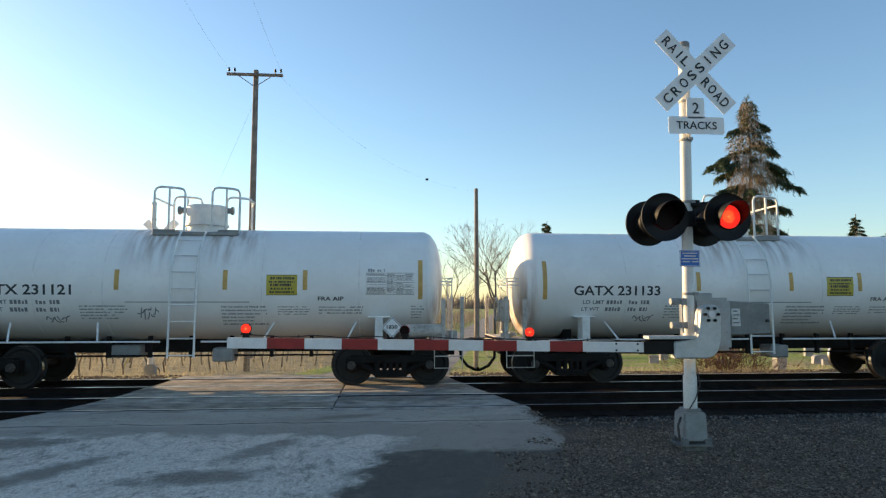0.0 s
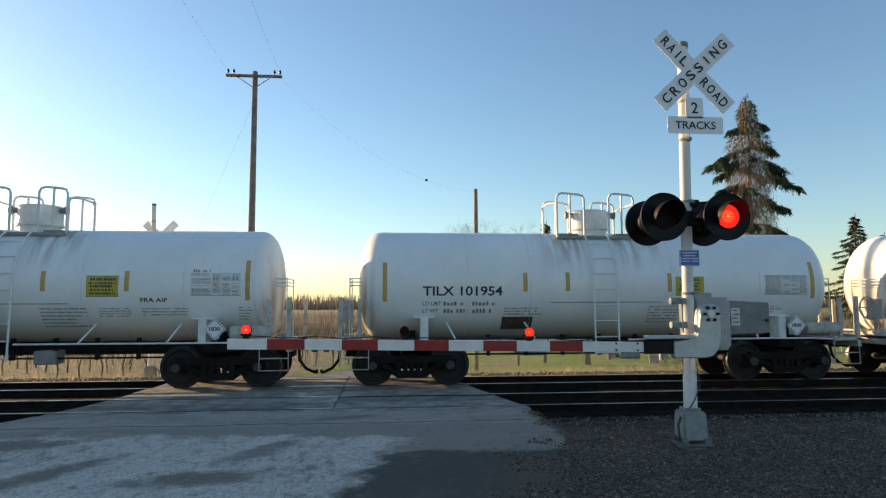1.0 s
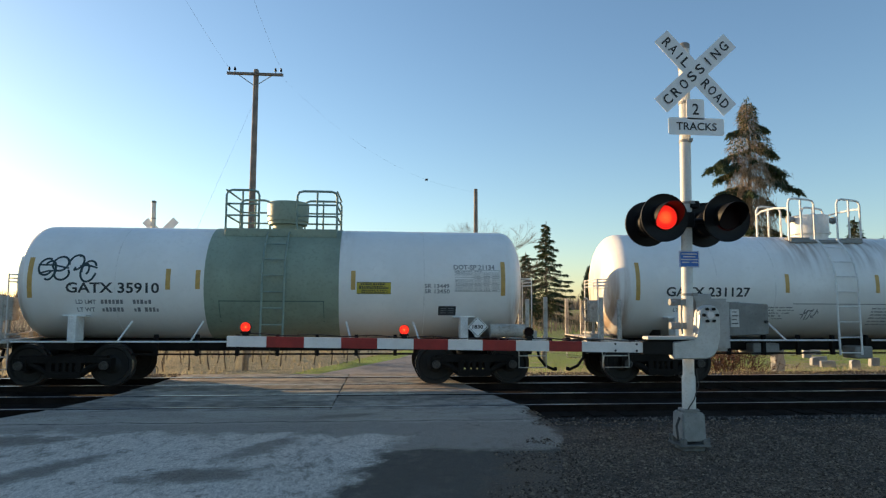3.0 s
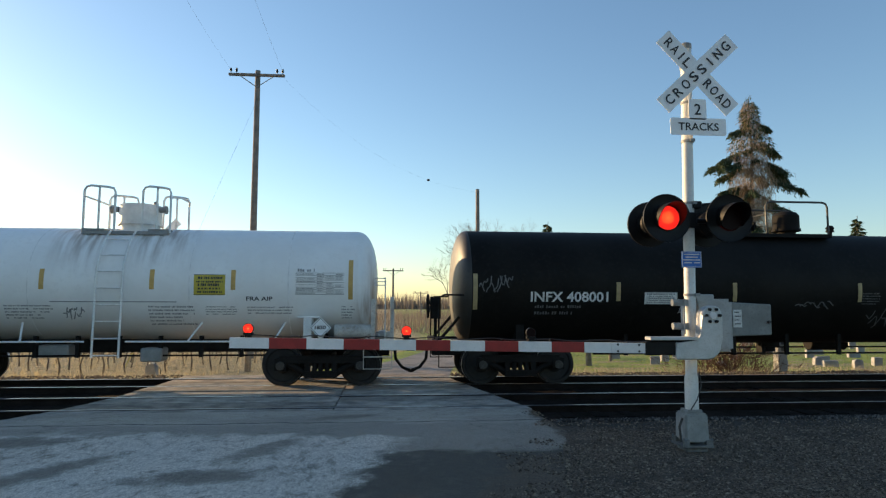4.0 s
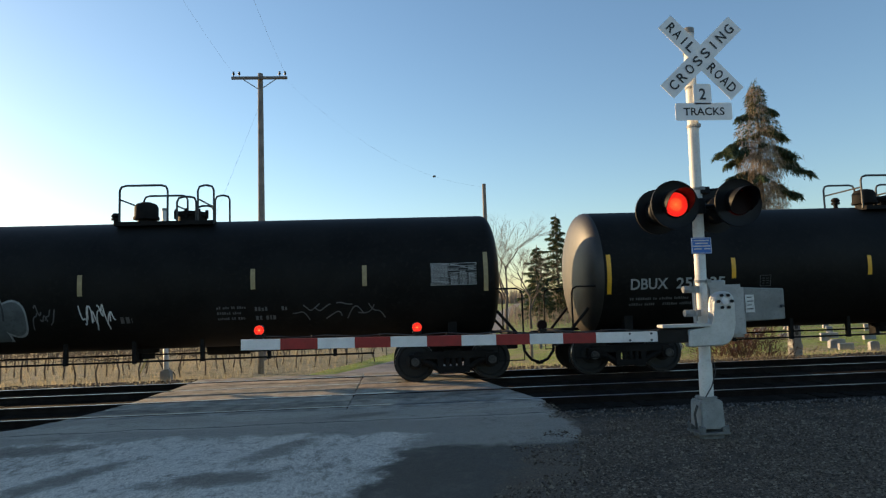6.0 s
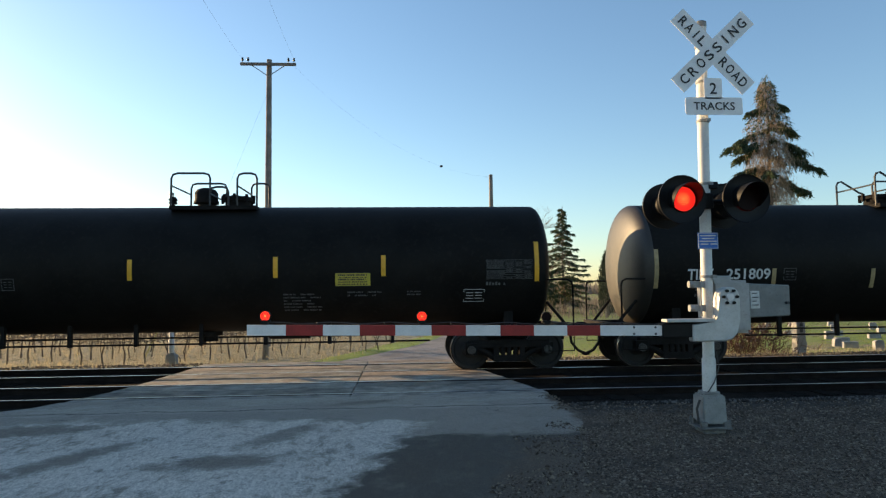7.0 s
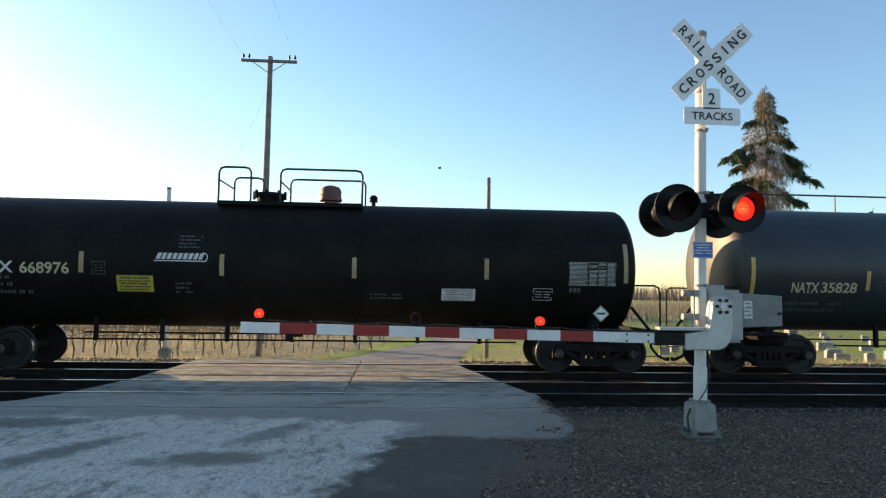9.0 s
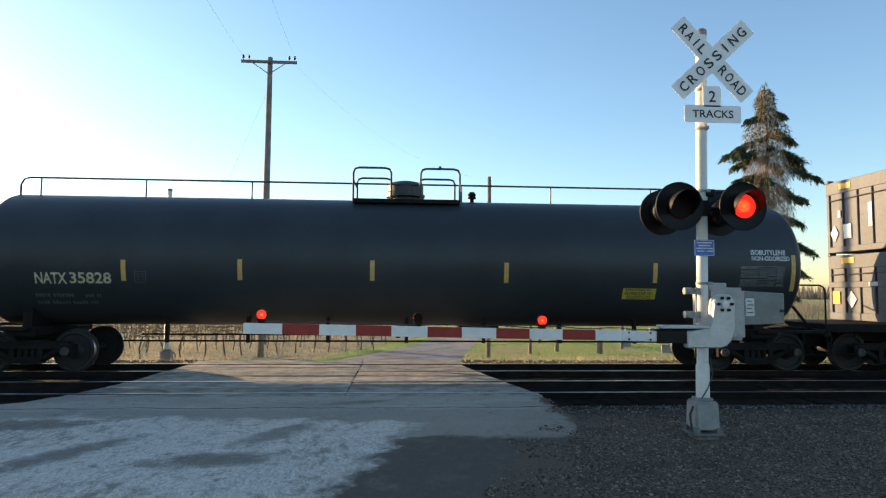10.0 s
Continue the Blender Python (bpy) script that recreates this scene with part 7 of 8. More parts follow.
    for x in (-4.9, -4.1, -3.3, -2.5, -1.9, -1.4):
        tube(bm, [(x, -0.26, zc(x) + 0.07), (x, -0.26, zc(x) + 0.1)], 0.008, 5)
    tube(bm, [(x, -0.25, zc(x) + 0.085 + 0.012 * math.sin(x * 9)) for x in [x_tip + 0.25 + 0.18 * i for i in range(28)]], 0.007, 5)
    part("arm_cable", bm, M_wire, arm)
    for i, (x, which) in enumerate(((-5.51, 2), (-3.65, 0), (-2.13, 1))):
        bm = bmesh.new()
        z = zc(x) + 0.075
        box(bm, x - 0.035, -0.29, z - 0.01, x + 0.035, -0.21, z + 0.03)
        box(bm, x - 0.055, -0.285, z + 0.02, x + 0.055, -0.215, z + 0.045)
        lathe(bm, [(-0.02, 0.062), (-0.02, 0.0565), (0.03, 0.0565), (0.03, 0.062), (-0.02, 0.062)], Matrix.Translation((x, -0.25, z + 0.092)) @ Matrix.Rotation(radians(90), 4, "X"), 18)
        part("lamp_base", bm, M_lampblack, arm)
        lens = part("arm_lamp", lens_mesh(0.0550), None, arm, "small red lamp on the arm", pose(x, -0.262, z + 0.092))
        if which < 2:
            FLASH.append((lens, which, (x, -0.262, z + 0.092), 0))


M_mast = mat("cream-white_mast_paint", (0.62, 0.61, 0.57), 0.5, var=0.08, scale=3, bump=0.06, fine=50, dark=(0.42, 0.39, 0.34))
near_signal, near_lamps, near_back = crossing_signal(pose(3.86, 7.95, 0), "white railroad crossing signal with flashing lamps and lowered gate", True)
far_signal, far_front, far_lamps = crossing_signal(pose(-7.24, 20.5, -0.5, 0, 0, 180), "railroad crossing signal across the tracks, seen from behind", False, -0.11, 0.4, 0.22)
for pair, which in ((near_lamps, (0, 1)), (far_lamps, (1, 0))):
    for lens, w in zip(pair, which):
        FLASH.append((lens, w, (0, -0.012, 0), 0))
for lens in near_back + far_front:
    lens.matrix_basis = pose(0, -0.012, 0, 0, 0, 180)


# ---- beyond the tracks ----
LOW = -0.5
M_needle = backlit(mat("dark_spruce_needles", (0.040, 0.064, 0.032), 0.8, var=0.4, scale=1.5, bump=0.0, dark=(0.020, 0.034, 0.018)), (0.06, 0.085, 0.025), 0.25)
M_deadtwig = backlit(mat("dead_hanging_twigs", (0.30, 0.235, 0.175), 0.9, var=0.3, scale=2, bump=0.0), (0.30, 0.22, 0.14), 0.35)
M_bark = mat("grey-brown_bark", (0.10, 0.08, 0.065), 0.9, var=0.3, scale=4, bump=0.5, fine=20)
M_twig = mat("bare_twigs", (0.17, 0.135, 0.105), 0.9, var=0.2, scale=2, bump=0.0)
M_cypress = mat("olive_cypress_foliage", (0.05, 0.065, 0.035), 0.85, var=0.35, scale=2, bump=0.0)
M_cane = backlit(mat("grey-brown_berry_canes", (0.20, 0.175, 0.15), 0.9, var=0.35, scale=0.3, bump=0.0, fine=3), (0.20, 0.17, 0.14), 0.35)
M_vine = mat("weathered_vine_wood", (0.15, 0.12, 0.088), 0.9, var=0.3, scale=4, bump=0.0)
M_straw = backlit(mat("dry_straw_grass", (0.42, 0.37, 0.26), 0.9, var=0.35, scale=1.5, bump=0.0, fine=8, dark=(0.24, 0.22, 0.14)), (0.46, 0.40, 0.26), 0.5)
M_blade = backlit(mat("green_grass_blades", (0.22, 0.26, 0.06), 0.85, var=0.3, scale=1.2, bump=0.0, fine=8), (0.42, 0.46, 0.08), 0.5)
M_grave = mat("grey_gravestone", (0.34, 0.335, 0.33), 0.8, var=0.2, scale=4, bump=0.2, fine=40)
M_shrub = mat("red-brown_shrub_twigs", (0.13, 0.07, 0.05), 0.9, var=0.3, scale=2, bump=0.0)
M_guard = mat("yellow_guy_guard", (0.55, 0.45, 0.16), 0.6, var=0.1, scale=5, bump=0.0)


def tri_mesh(name, corners, material, parent=None, label=""):
    """Many small leaves or blades from an array (n, 3, 3)."""
    n = len(corners)
    me = bpy.data.meshes.new(name)
    me.from_pydata(np.asarray(corners).reshape(-1, 3).tolist(), [], np.arange(n * 3).reshape(-1, 3).tolist())
    me.materials.append(material)
    ob = new(name, me)
    if parent:
        ob.parent = parent
    if label:
        tagged(ob, label)
    return ob


def sprays(p, d, length, width, rnd):
    """Triangles at points p (n, 3) along directions d with random roll."""
    n = len(p)
    d = d / np.linalg.norm(d, axis=1, keepdims=True)
    r = rnd.normal(size=(n, 3))
    s = np.cross(d, r)
    s /= np.linalg.norm(s, axis=1, keepdims=True) + 1e-9
    ln, w = np.asarray(length).reshape(-1, 1), np.asarray(width).reshape(-1, 1)
    return np.stack([p - s * w / 2, p + s * w / 2, p + d * ln], 1)


def conifer(x, y, height, spread, label, seed, bare=0.35, dense=70, top_bare=True, power=0.62, tuft=1.0):
    rnd = np.random.default_rng(seed)
    t = thing("conifer_tree", label, "tree", pose(x, y, LOW))
    bm = bmesh.new()
    tube(bm, [(0.05 * math.sin(k), 0.05 * math.cos(k * 2), height * k / 8) for k in range(9)], 0.26 * height / 18, 10, 0.03)
    green, dead = [], []
    n = int(height * 7)
    for i in range(n):
        h = 0.08 + 0.9 * (i / n)
        reach = spread * (1 - h) ** power * rnd.uniform(0.45, 1.12) * (1.0 if h < 0.8 else 0.7)
        a = i * 2.399 + rnd.uniform(-0.4, 0.4)
        dirn = np.array([math.cos(a), math.sin(a), 0.0])
        m = int(dense * (0.35 + reach / spread))
        u = rnd.uniform(0.01, 1, m) ** np.where(rnd.uniform(size=m) < 0.6, 0.45, 1.0)
        sag = 0.10 * reach + rnd.uniform(-0.1, 0.25) * reach
        base = np.array([0, 0, h * height])
        pts = base + dirn * (u * reach)[:, None] + np.array([0, 0, 1.0]) * (-(u ** 1.4) * sag + 0.22 * np.maximum(0, u - 0.75) * reach)[:, None]
        side = np.array([-dirn[1], dirn[0], 0])
        pts = pts + side * (rnd.normal(size=m) * 0.2 * reach * (1.2 - u))[:, None]
        tube(bm, [tuple(base), tuple(base + dirn * reach * 0.5 - np.array([0, 0, sag * 0.38])), tuple(base + dirn * reach * 0.95 - np.array([0, 0, sag * 0.9]))], 0.035, 4, 0.008)
        dd = dirn * 0.55 + side * rnd.normal(size=(m, 1)) * 0.6 + np.array([0, 0, -0.55]) + rnd.normal(size=(m, 3)) * 0.25
        is_dead = (rnd.uniform(size=m) < bare * (1.9 - 1.75 * u)) | ((h > 0.84) & top_bare & (rnd.uniform(size=m) < 0.7))
        tr = sprays(pts, dd, rnd.uniform(0.2, 0.55, m) * tuft, rnd.uniform(0.06, 0.15, m) * tuft, rnd)
        green.append(tr[~is_dead])
        down = sprays(pts[is_dead], dd[is_dead] * 0.3 + np.array([0, 0, -1.0]), rnd.uniform(0.3, 0.9, is_dead.sum()), rnd.uniform(0.015, 0.04, is_dead.sum()), rnd)
        dead.append(down)
    part("trunk", bm, M_bark, t)
    tri_mesh("crown", np.concatenate(green), M_needle, t)
    tri_mesh("dead_foliage", np.concatenate(dead), M_deadtwig, t, "brown hanging dead twigs")
    return t


def ragged_spruce(x, y, height, label, seed):
    """An old spruce: a shaggy column of dead hanging twigs round the trunk, and single drooping green boughs."""
    rnd = np.random.default_rng(seed)
    t = thing("conifer_tree", label, "tree", pose(x, y, LOW))
    bm = bmesh.new()
    tube(bm, [(0.06 * math.sin(k), 0.06 * math.cos(k * 2), height * k / 10) for k in range(11)], 0.27, 10, 0.03)
    green, dead = [], []
    up = np.array([0, 0, 1.0])
    # (below the top, bearing, length) of the great boughs; shorter ones fill in between
    boughs = [(2.0, 8, 1.9), (2.5, 176, 1.7), (3.4, 12, 2.7), (3.8, -25, 1.9), (4.4, 186, 3.0), (4.8, 168, 3.5), (5.3, 196, 3.2), (5.7, 150, 2.7), (5.1, -6, 3.0), (5.6, 14, 3.9), (6.5, -14, 4.1), (7.1, 182, 3.0), (7.7, 16, 3.1), (8.4, -4, 3.2), (8.6, 190, 2.9), (9.6, 172, 3.4), (10.2, 8, 3.4), (11.4, 186, 3.8), (12.0, -8, 3.6), (13.2, 160, 4.0), (13.6, 20, 4.4)]
    boughs += [(d, a, min(0.5 + d * 0.22, 2.6) * rnd.uniform(0.55, 1.0)) for d, a in zip(np.linspace(1.6, 16.5, 24), rnd.uniform(0, 360, 24))]
    for down, bearing, reach in boughs:
        reach *= 0.88
        a = radians(bearing)
        out, side = np.array([math.cos(a), math.sin(a), 0.0]), np.array([-math.sin(a), math.cos(a), 0.0])
        base = np.array([0, 0, height - down])
        sag = reach * rnd.uniform(0.28, 0.48)
        def spine(u):
            return base + out * (u * reach)[:, None] + up * (0.10 * reach * np.sin(np.minimum(u, 0.5) * math.pi) - sag * u ** 1.7 + 0.12 * reach * np.maximum(0, u - 0.8))[:, None]
        line = spine(np.linspace(0, 0.97, 6))
        tube(bm, [tuple(q) for q in line], 0.02 + 0.011 * reach, 5, 0.008)
        # side shoots that carry hanging needle sprays, thick towards the tip
        n = int(14 + reach * 12)
        u0 = rnd.uniform(0.3, 1.0, n) ** 0.8
        root = spine(u0)
        hand = rnd.choice([-1.0, 1.0], n)
        length = rnd.uniform(0.3, 0.95, n) * (1.25 - 0.7 * u0) * min(1.0, reach / 2.2)
        for k in range(n):
            m = int(9 + 24 * length[k])
            v = rnd.uniform(0, 1, m)
            way = out * 0.65 + side * hand[k] * rnd.uniform(0.3, 0.9)
            p = root[k] + way * (v * length[k])[:, None] - up * (0.95 * length[k] * v ** 1.4)[:, None] + rnd.normal(size=(m, 3)) * 0.05
            d = way * 0.6 - up * 0.75 + rnd.normal(size=(m, 3)) * 0.35
            green.append(sprays(p, d, rnd.uniform(0.16, 0.42, m), rnd.uniform(0.05, 0.11, m), rnd))
        # bare twigs under the inner half
        m = int(36 * reach)
        u1 = rnd.uniform(0.0, 0.85, m)
        p = spine(u1) + side * (rnd.normal(size=m) * 0.16 * reach)[:, None]
        dead.append(sprays(p, -up + rnd.normal(size=(m, 3)) * 0.3, rnd.uniform(0.3, 1.0, m), rnd.uniform(0.012, 0.03, m), rnd))
    # the shaggy column, widening downwards, with tufts of green in its top
    n = 12000
    down = 0.2 + 13.0 * rnd.uniform(0, 1, n) ** 0.8
    rad = np.minimum(0.22 + 0.33 * down, 1.25 + 0.03 * down) * np.sqrt(rnd.uniform(0.05, 1.0, n)) * (1 + 0.22 * np.sin(down * 2.1))
    a = rnd.uniform(0, 6.283, n)
    p = np.stack([rad * np.cos(a), rad * np.sin(a), height - down], 1)
    d = np.stack([np.cos(a) * 0.25, np.sin(a) * 0.25, -np.ones(n)], 1) + rnd.normal(size=(n, 3)) * 0.3
    tuft = (down < 4.5) & (rnd.uniform(size=n) < 0.42)
    dead.append(sprays(p[~tuft], d[~tuft], rnd.uniform(0.25, 0.75, (~tuft).sum()), rnd.uniform(0.02, 0.05, (~tuft).sum()), rnd))
    green.append(sprays(p[tuft], d[tuft] * np.array([2.2, 2.2, 0.5]), rnd.uniform(0.2, 0.5, tuft.sum()), rnd.uniform(0.05, 0.11, tuft.sum()), rnd))
    # upright leader shoots
    q = np.stack([rnd.normal(size=40) * 0.14, rnd.normal(size=40) * 0.14, height - rnd.uniform(0, 0.5, 40)], 1)
    green.append(sprays(q, up + rnd.normal(size=(40, 3)) * 0.35, rnd.uniform(0.2, 0.5, 40), rnd.uniform(0.03, 0.05, 40), rnd))
    part("trunk", bm, M_bark, t)
    tri_mesh("crown", np.concatenate(green), M_needle, t)
    tri_mesh("dead_foliage", np.concatenate(dead), M_deadtwig, t, "brown hanging dead twigs")
    return t


def bare_tree(x, y, height, label, seed, spread=0.5, levels=6):
    rnd = random.Random(seed)
    t = thing("bare_tree", label, "tree", pose(x, y, LOW))
    bm, tw = bmesh.new(), bmesh.new()

    def grow(p, d, ln, r, lv):
        q = p + d * ln
        mid = p + d * ln * 0.5 + Vector((rnd.uniform(-1, 1), rnd.uniform(-1, 1), 0)) * ln * 0.05
        tube(bm if lv > 3 else tw, [p, mid, q], r, 6 if lv > 3 else 3, r * 0.68, caps=False)
        if lv == 0:
            return
        for k in range(3 if lv > 1 else 4):
            v = Vector((rnd.gauss(0, 1), rnd.gauss(0, 1), rnd.gauss(0.25, 0.6))).normalized()
            nd = (d * 0.75 + v * spread * rnd.uniform(0.7, 1.3)).normalized()
            nd.z = max(nd.z, -0.1)
            grow(q if k else p + d * ln * rnd.uniform(0.55, 0.9), nd.normalized(), ln * rnd.uniform(0.62, 0.86), r * 0.58, lv - 1)
    grow(Vector((0, 0, 0)), Vector((0.03, 0, 1)), height * 0.25, height * 0.012, levels - 1)
    part("trunk", bm, M_bark, t)
    part("crown", tw, M_twig, t, "fine leafless twigs", smooth=0)
    return t


def utility_pole(x, y, top, label, arm=0.0, r=0.14, turn=0.0, material=None):
    t = thing("utility_pole", label, "utility pole", pose(x, y, LOW, 0, 0, turn))
    bm = bmesh.new()
    lathe(bm, [(0, r * 1.2), (top - LOW - 0.02, r * 0.78), (top - LOW, r * 0.7), (top - LOW, 0)], Matrix.Identity(4), 14)
    part("pole", bm, material or M_wood, t)
    if arm:
        h = top - LOW - 0.28
        bm = bmesh.new()
        box(bm, -arm / 2, -r - 0.11, h - 0.06, arm / 2, -r, h + 0.06)
        part("crossarm", bevelled(bm, 0.01), M_wood, t)
        for s in (-1, 1):
            bm = bmesh.new()
            tube(bm, [(s * arm * 0.3, -r - 0.06, h - 0.05), (0, -r - 0.02, h - 0.55)], 0.02, 5)
            part("brace", bm, M_castgrey, t)
            for q in (0.46, 0.36):
                bm = bmesh.new()
                lathe(bm, [(0, 0.015), (0.1, 0.015), (0.1, 0.05), (0.16, 0.06), (0.2, 0.03), (0.24, 0.05), (0.26, 0)], Matrix.Translation((s * arm * q, -r - 0.055, h + 0.05)), 8)
                part("insulator", bm, M_lampblack, t)
    return t


pole_a = utility_pole(-6.05, 28.82, 12.5, "tall brown wooden utility pole with a crossarm", 2.5, 0.15, 0)
utility_pole(4.56, 32.32, 7.85, "weathered wooden pole without crossarm", 0, 0.12)
utility_pole(0.55, 75, 6.2, "distant utility pole with a crossarm", 2.4, 0.13)
utility_pole(5.6, 110, 4.3, "distant utility pole with a crossarm", 2.6, 0.15)


def wire(pts, r, label):
    bm = bmesh.new()
    tube(bm, pts, r, 5)
    return tagged(part("wire", bm, M_wire), label, "wire", "overhead wires")


def hang(a, b, sag, n=14):
    a, b = Vector(a), Vector(b)
    return [a.lerp(b, k / n) - Vector((0, 0, sag * 4 * (k / n) * (1 - k / n))) for k in range(n + 1)]


wire(hang((-7.2, 28.8, 12.45), (-4.6, 8.0, 9.2), 0.25), 0.0026, "thin dark overhead wire running over the road")
wire(hang((-4.9, 28.75, 12.45), (-3.0, 8.0, 9.3), 0.25), 0.0026, "thin dark overhead wire running over the road")
wire(hang((-6.1, 28.7, 10.9), (-9.6, 25.9, -0.4), 0.0, 4), 0.0028, "thin steel guy wire of the utility pole")
wire(hang((-5.0, 28.85, 12.3), (4.55, 32.3, 7.7), 1.1), 0.0013, "thin slack wire between two poles")
bm = bmesh.new()
box(bm, 1.85, 30.95, 7.98, 1.98, 31.05, 8.06)
tagged(part("wire_spacer", bm, M_lampblack), "small dark spacer on the slack wire", "wire fitting")
bm = bmesh.new()
tube(bm, [(-9.6, 24.4, -0.5), (-9.1, 24.7, 0.75)], 0.035, 8)
tagged(part("guy_guard", bm, M_guard), "yellow plastic guard on a guy wire", "guy guard")

ragged_spruce(28.1, 46.5, 18.6, "tall ragged spruce with brown hanging twigs", 2)
conifer(17.4, 68.2, 11.6, 4.2, "dark green conifer behind the tracks", 5, 0.12, 230, False, 0.75)
conifer(14.6, 66.0, 8.0, 3.2, "dark green conifer behind the tracks", 6, 0.12, 200, False, 0.75)
conifer(47.6, 60.5, 11.6, 4.4, "dark green conifer behind the graveyard", 7, 0.15, 190, False, 0.75)
conifer(52.8, 63.0, 10.0, 4.0, "dark green conifer behind the graveyard", 9, 0.15, 180, False, 0.75)
bare_tree(7.5, 44.2, 10.4, "leafless tree with fine pale twigs", 3, 0.5, 7)
bare_tree(5.9, 59.5, 8.6, "leafless tree with fine pale twigs", 4, 0.55, 7)
bare_tree(10.4, 50.0, 9.6, "leafless tree with fine pale twigs", 8, 0.55, 7)
bare_tree(-32.9, 77.8, 9.6, "distant leafless tree beyond the vineyard", 9, 0.6, 5)
bare_tree(-29.5, 82.0, 9.0, "distant leafless tree beyond the vineyard", 12, 0.6, 5)
bare_tree(-37.5, 80.0, 8.4, "distant leafless tree beyond the vineyard", 13, 0.6, 5)

# columnar cypress
rnd = np.random.default_rng(21)
cy = thing("cypress", "slim olive-green cypress behind the tracks", "tree", pose(19.2, 58.7, LOW))
n = 5200
h = rnd.uniform(0.02, 1, n) ** 0.9
rad = 0.85 * np.minimum(1, (1 - h) * 2.2) ** 0.6 * np.sqrt(rnd.uniform(0.25, 1, n)) * rnd.uniform(0.85, 1.12, n)
a = rnd.uniform(0, 6.283, n)
p = np.stack([rad * np.cos(a), rad * np.sin(a), h * 5.9], 1)
d = np.stack([np.cos(a) * 0.35, np.sin(a) * 0.35, np.ones(n)], 1) + rnd.normal(size=(n, 3)) * 0.2
bm = bmesh.new()
tube(bm, [(0, 0, 0), (0, 0, 5.2)], 0.12, 8, 0.03)
part("trunk", bm, M_bark, cy)
tri_mesh("crown", sprays(p, d, rnd.uniform(0.15, 0.4, n), rnd.uniform(0.05, 0.12, n), rnd), M_cypress, cy)


def blades(name, n, area, height, width, zf, material, label, category, seed, lean=0.35):
    """Upright stalks scattered over an area: one object."""
    rnd = np.random.default_rng(seed)
    x, y = rnd.uniform(area[0], area[1], n), rnd.uniform(area[2], area[3], n)
    z = np.array([zf(a, b) if zf(a, b) is not None else -99 for a, b in zip(x, y)])
    keep = z > -50
    p = np.stack([x, y, z], 1)[keep]
    m = len(p)
    d = np.stack([rnd.normal(size=m) * lean, rnd.normal(size=m) * lean, np.ones(m)], 1)
    ob = tri_mesh(name, sprays(p, d, rnd.uniform(height * 0.4, height, m), rnd.uniform(width * 0.5, width, m), rnd), material)
    return tagged(ob, label, category, "", "stuff")


def lane_clear(x, y):
    """Nothing grows on the lane."""
    l = np.interp(y, [q[1] for q in lane_l], [q[0] for q in lane_l])
    r = np.interp(y, [q[1] for q in lane_r], [q[0] for q in lane_r])
    return not (l - 0.1 < x < r + 0.1)


blades("dry_grass", 14000, (-22, 26, 18.3, 22.5), 0.32, 0.02, lambda x, y: ground_z(x, y) if lane_clear(x, y) and not (-5.5 < x < 2) else None, M_straw, "dry straw-coloured grass along the far side", "grass", 31)
blades("grass", 7000, (2.5, 40, 20.8, 40), 0.14, 0.022, lambda x, y: ground_z(x, y) if lane_clear(x, y) else None, M_blade, "short green grass beyond the fence", "grass", 32)
blades("verge_grass", 9000, (-3.6, 3.2, 20.9, 42), 0.13, 0.022, lambda x, y: ground_z(x, y) if lane_clear(x, y) and np.interp(y, [q[1] for q in verge_l], [q[0] for q in verge_l]) < x < np.interp(y, [q[1] for q in lane_l], [q[0] for q in lane_l]) else None, M_blade, "bright green grass beside the lane", "grass", 37)
blades("field_stubble", 9000, (-50, 0, 21, 48), 0.20, 0.03, lambda x, y: ground_z(x, y) if lane_clear(x, y) else None, M_straw, "pale dry stubble between the vines", "grass", 33)
blades("berry_canes", 26000, (-90, 80, 52, 130), 2.3, 0.08, lambda x, y: ground_z(x, y) if lane_clear(x, y) and not (24 < x < 34 and y < 60) else None, M_cane, "dense brown leafless berry canes in the distance", "canes", 34, 0.16)
blades("far_woods", 14000, (-700, 700, 420, 520), 13.0, 1.6, lambda x, y: LOW, M_cane, "distant leafless woods on the horizon", "woods", 35, 0.12)

blades("vine_shoots", 15000, (-46, -1.5, 22.3, 46), 0.85, 0.016, lambda x, y: ground_z(x, y) + 0.05 if lane_clear(x + 0.6, y) else None, M_straw, "thin dry shoots and weeds among the vines", "vines", 36, 0.45)

# vines in rows, thin and gnarled
rnd = random.Random(41)
bm = bmesh.new()
ux, uy = 0.914, 0.405
for row in range(9):
    ox, oy = -2.2 - row * 0.2, 25.2 + row * 2.6
    for k in range(75):
        s = -k * 0.65 + rnd.uniform(-0.1, 0.1) + 2.0
        x, y = ox + ux * s, oy + uy * s
        if y < 21.3 or not lane_clear(x + 0.4, y):
            continue
        z = ground_z(x, y)
        pts = [Vector((x, y, z)), Vector((x + rnd.uniform(-0.08, 0.08), y, z + 0.35)), Vector((x + rnd.uniform(-0.1, 0.1), y, z + 0.75))]
        tube(bm, pts, 0.032, 4, 0.024, caps=False)
        for q in (-1, 1):
            e = pts[-1] + Vector((ux * q * 0.42, uy * q * 0.42, rnd.uniform(-0.12, 0.08)))
            tube(bm, [pts[-1], (pts[-1] + e) / 2 + Vector((0, 0, 0.06)), e], 0.022, 3, 0.014, caps=False)
            for j in range(7):
                b = pts[-1].lerp(e, rnd.uniform(0.2, 1))
                tube(bm, [b, b + Vector((rnd.uniform(-0.2, 0.2), rnd.uniform(-0.1, 0.1), rnd.uniform(0.2, 0.5) * (1 if rnd.random() < 0.75 else -0.5)))], 0.011, 3, 0.005, caps=False)
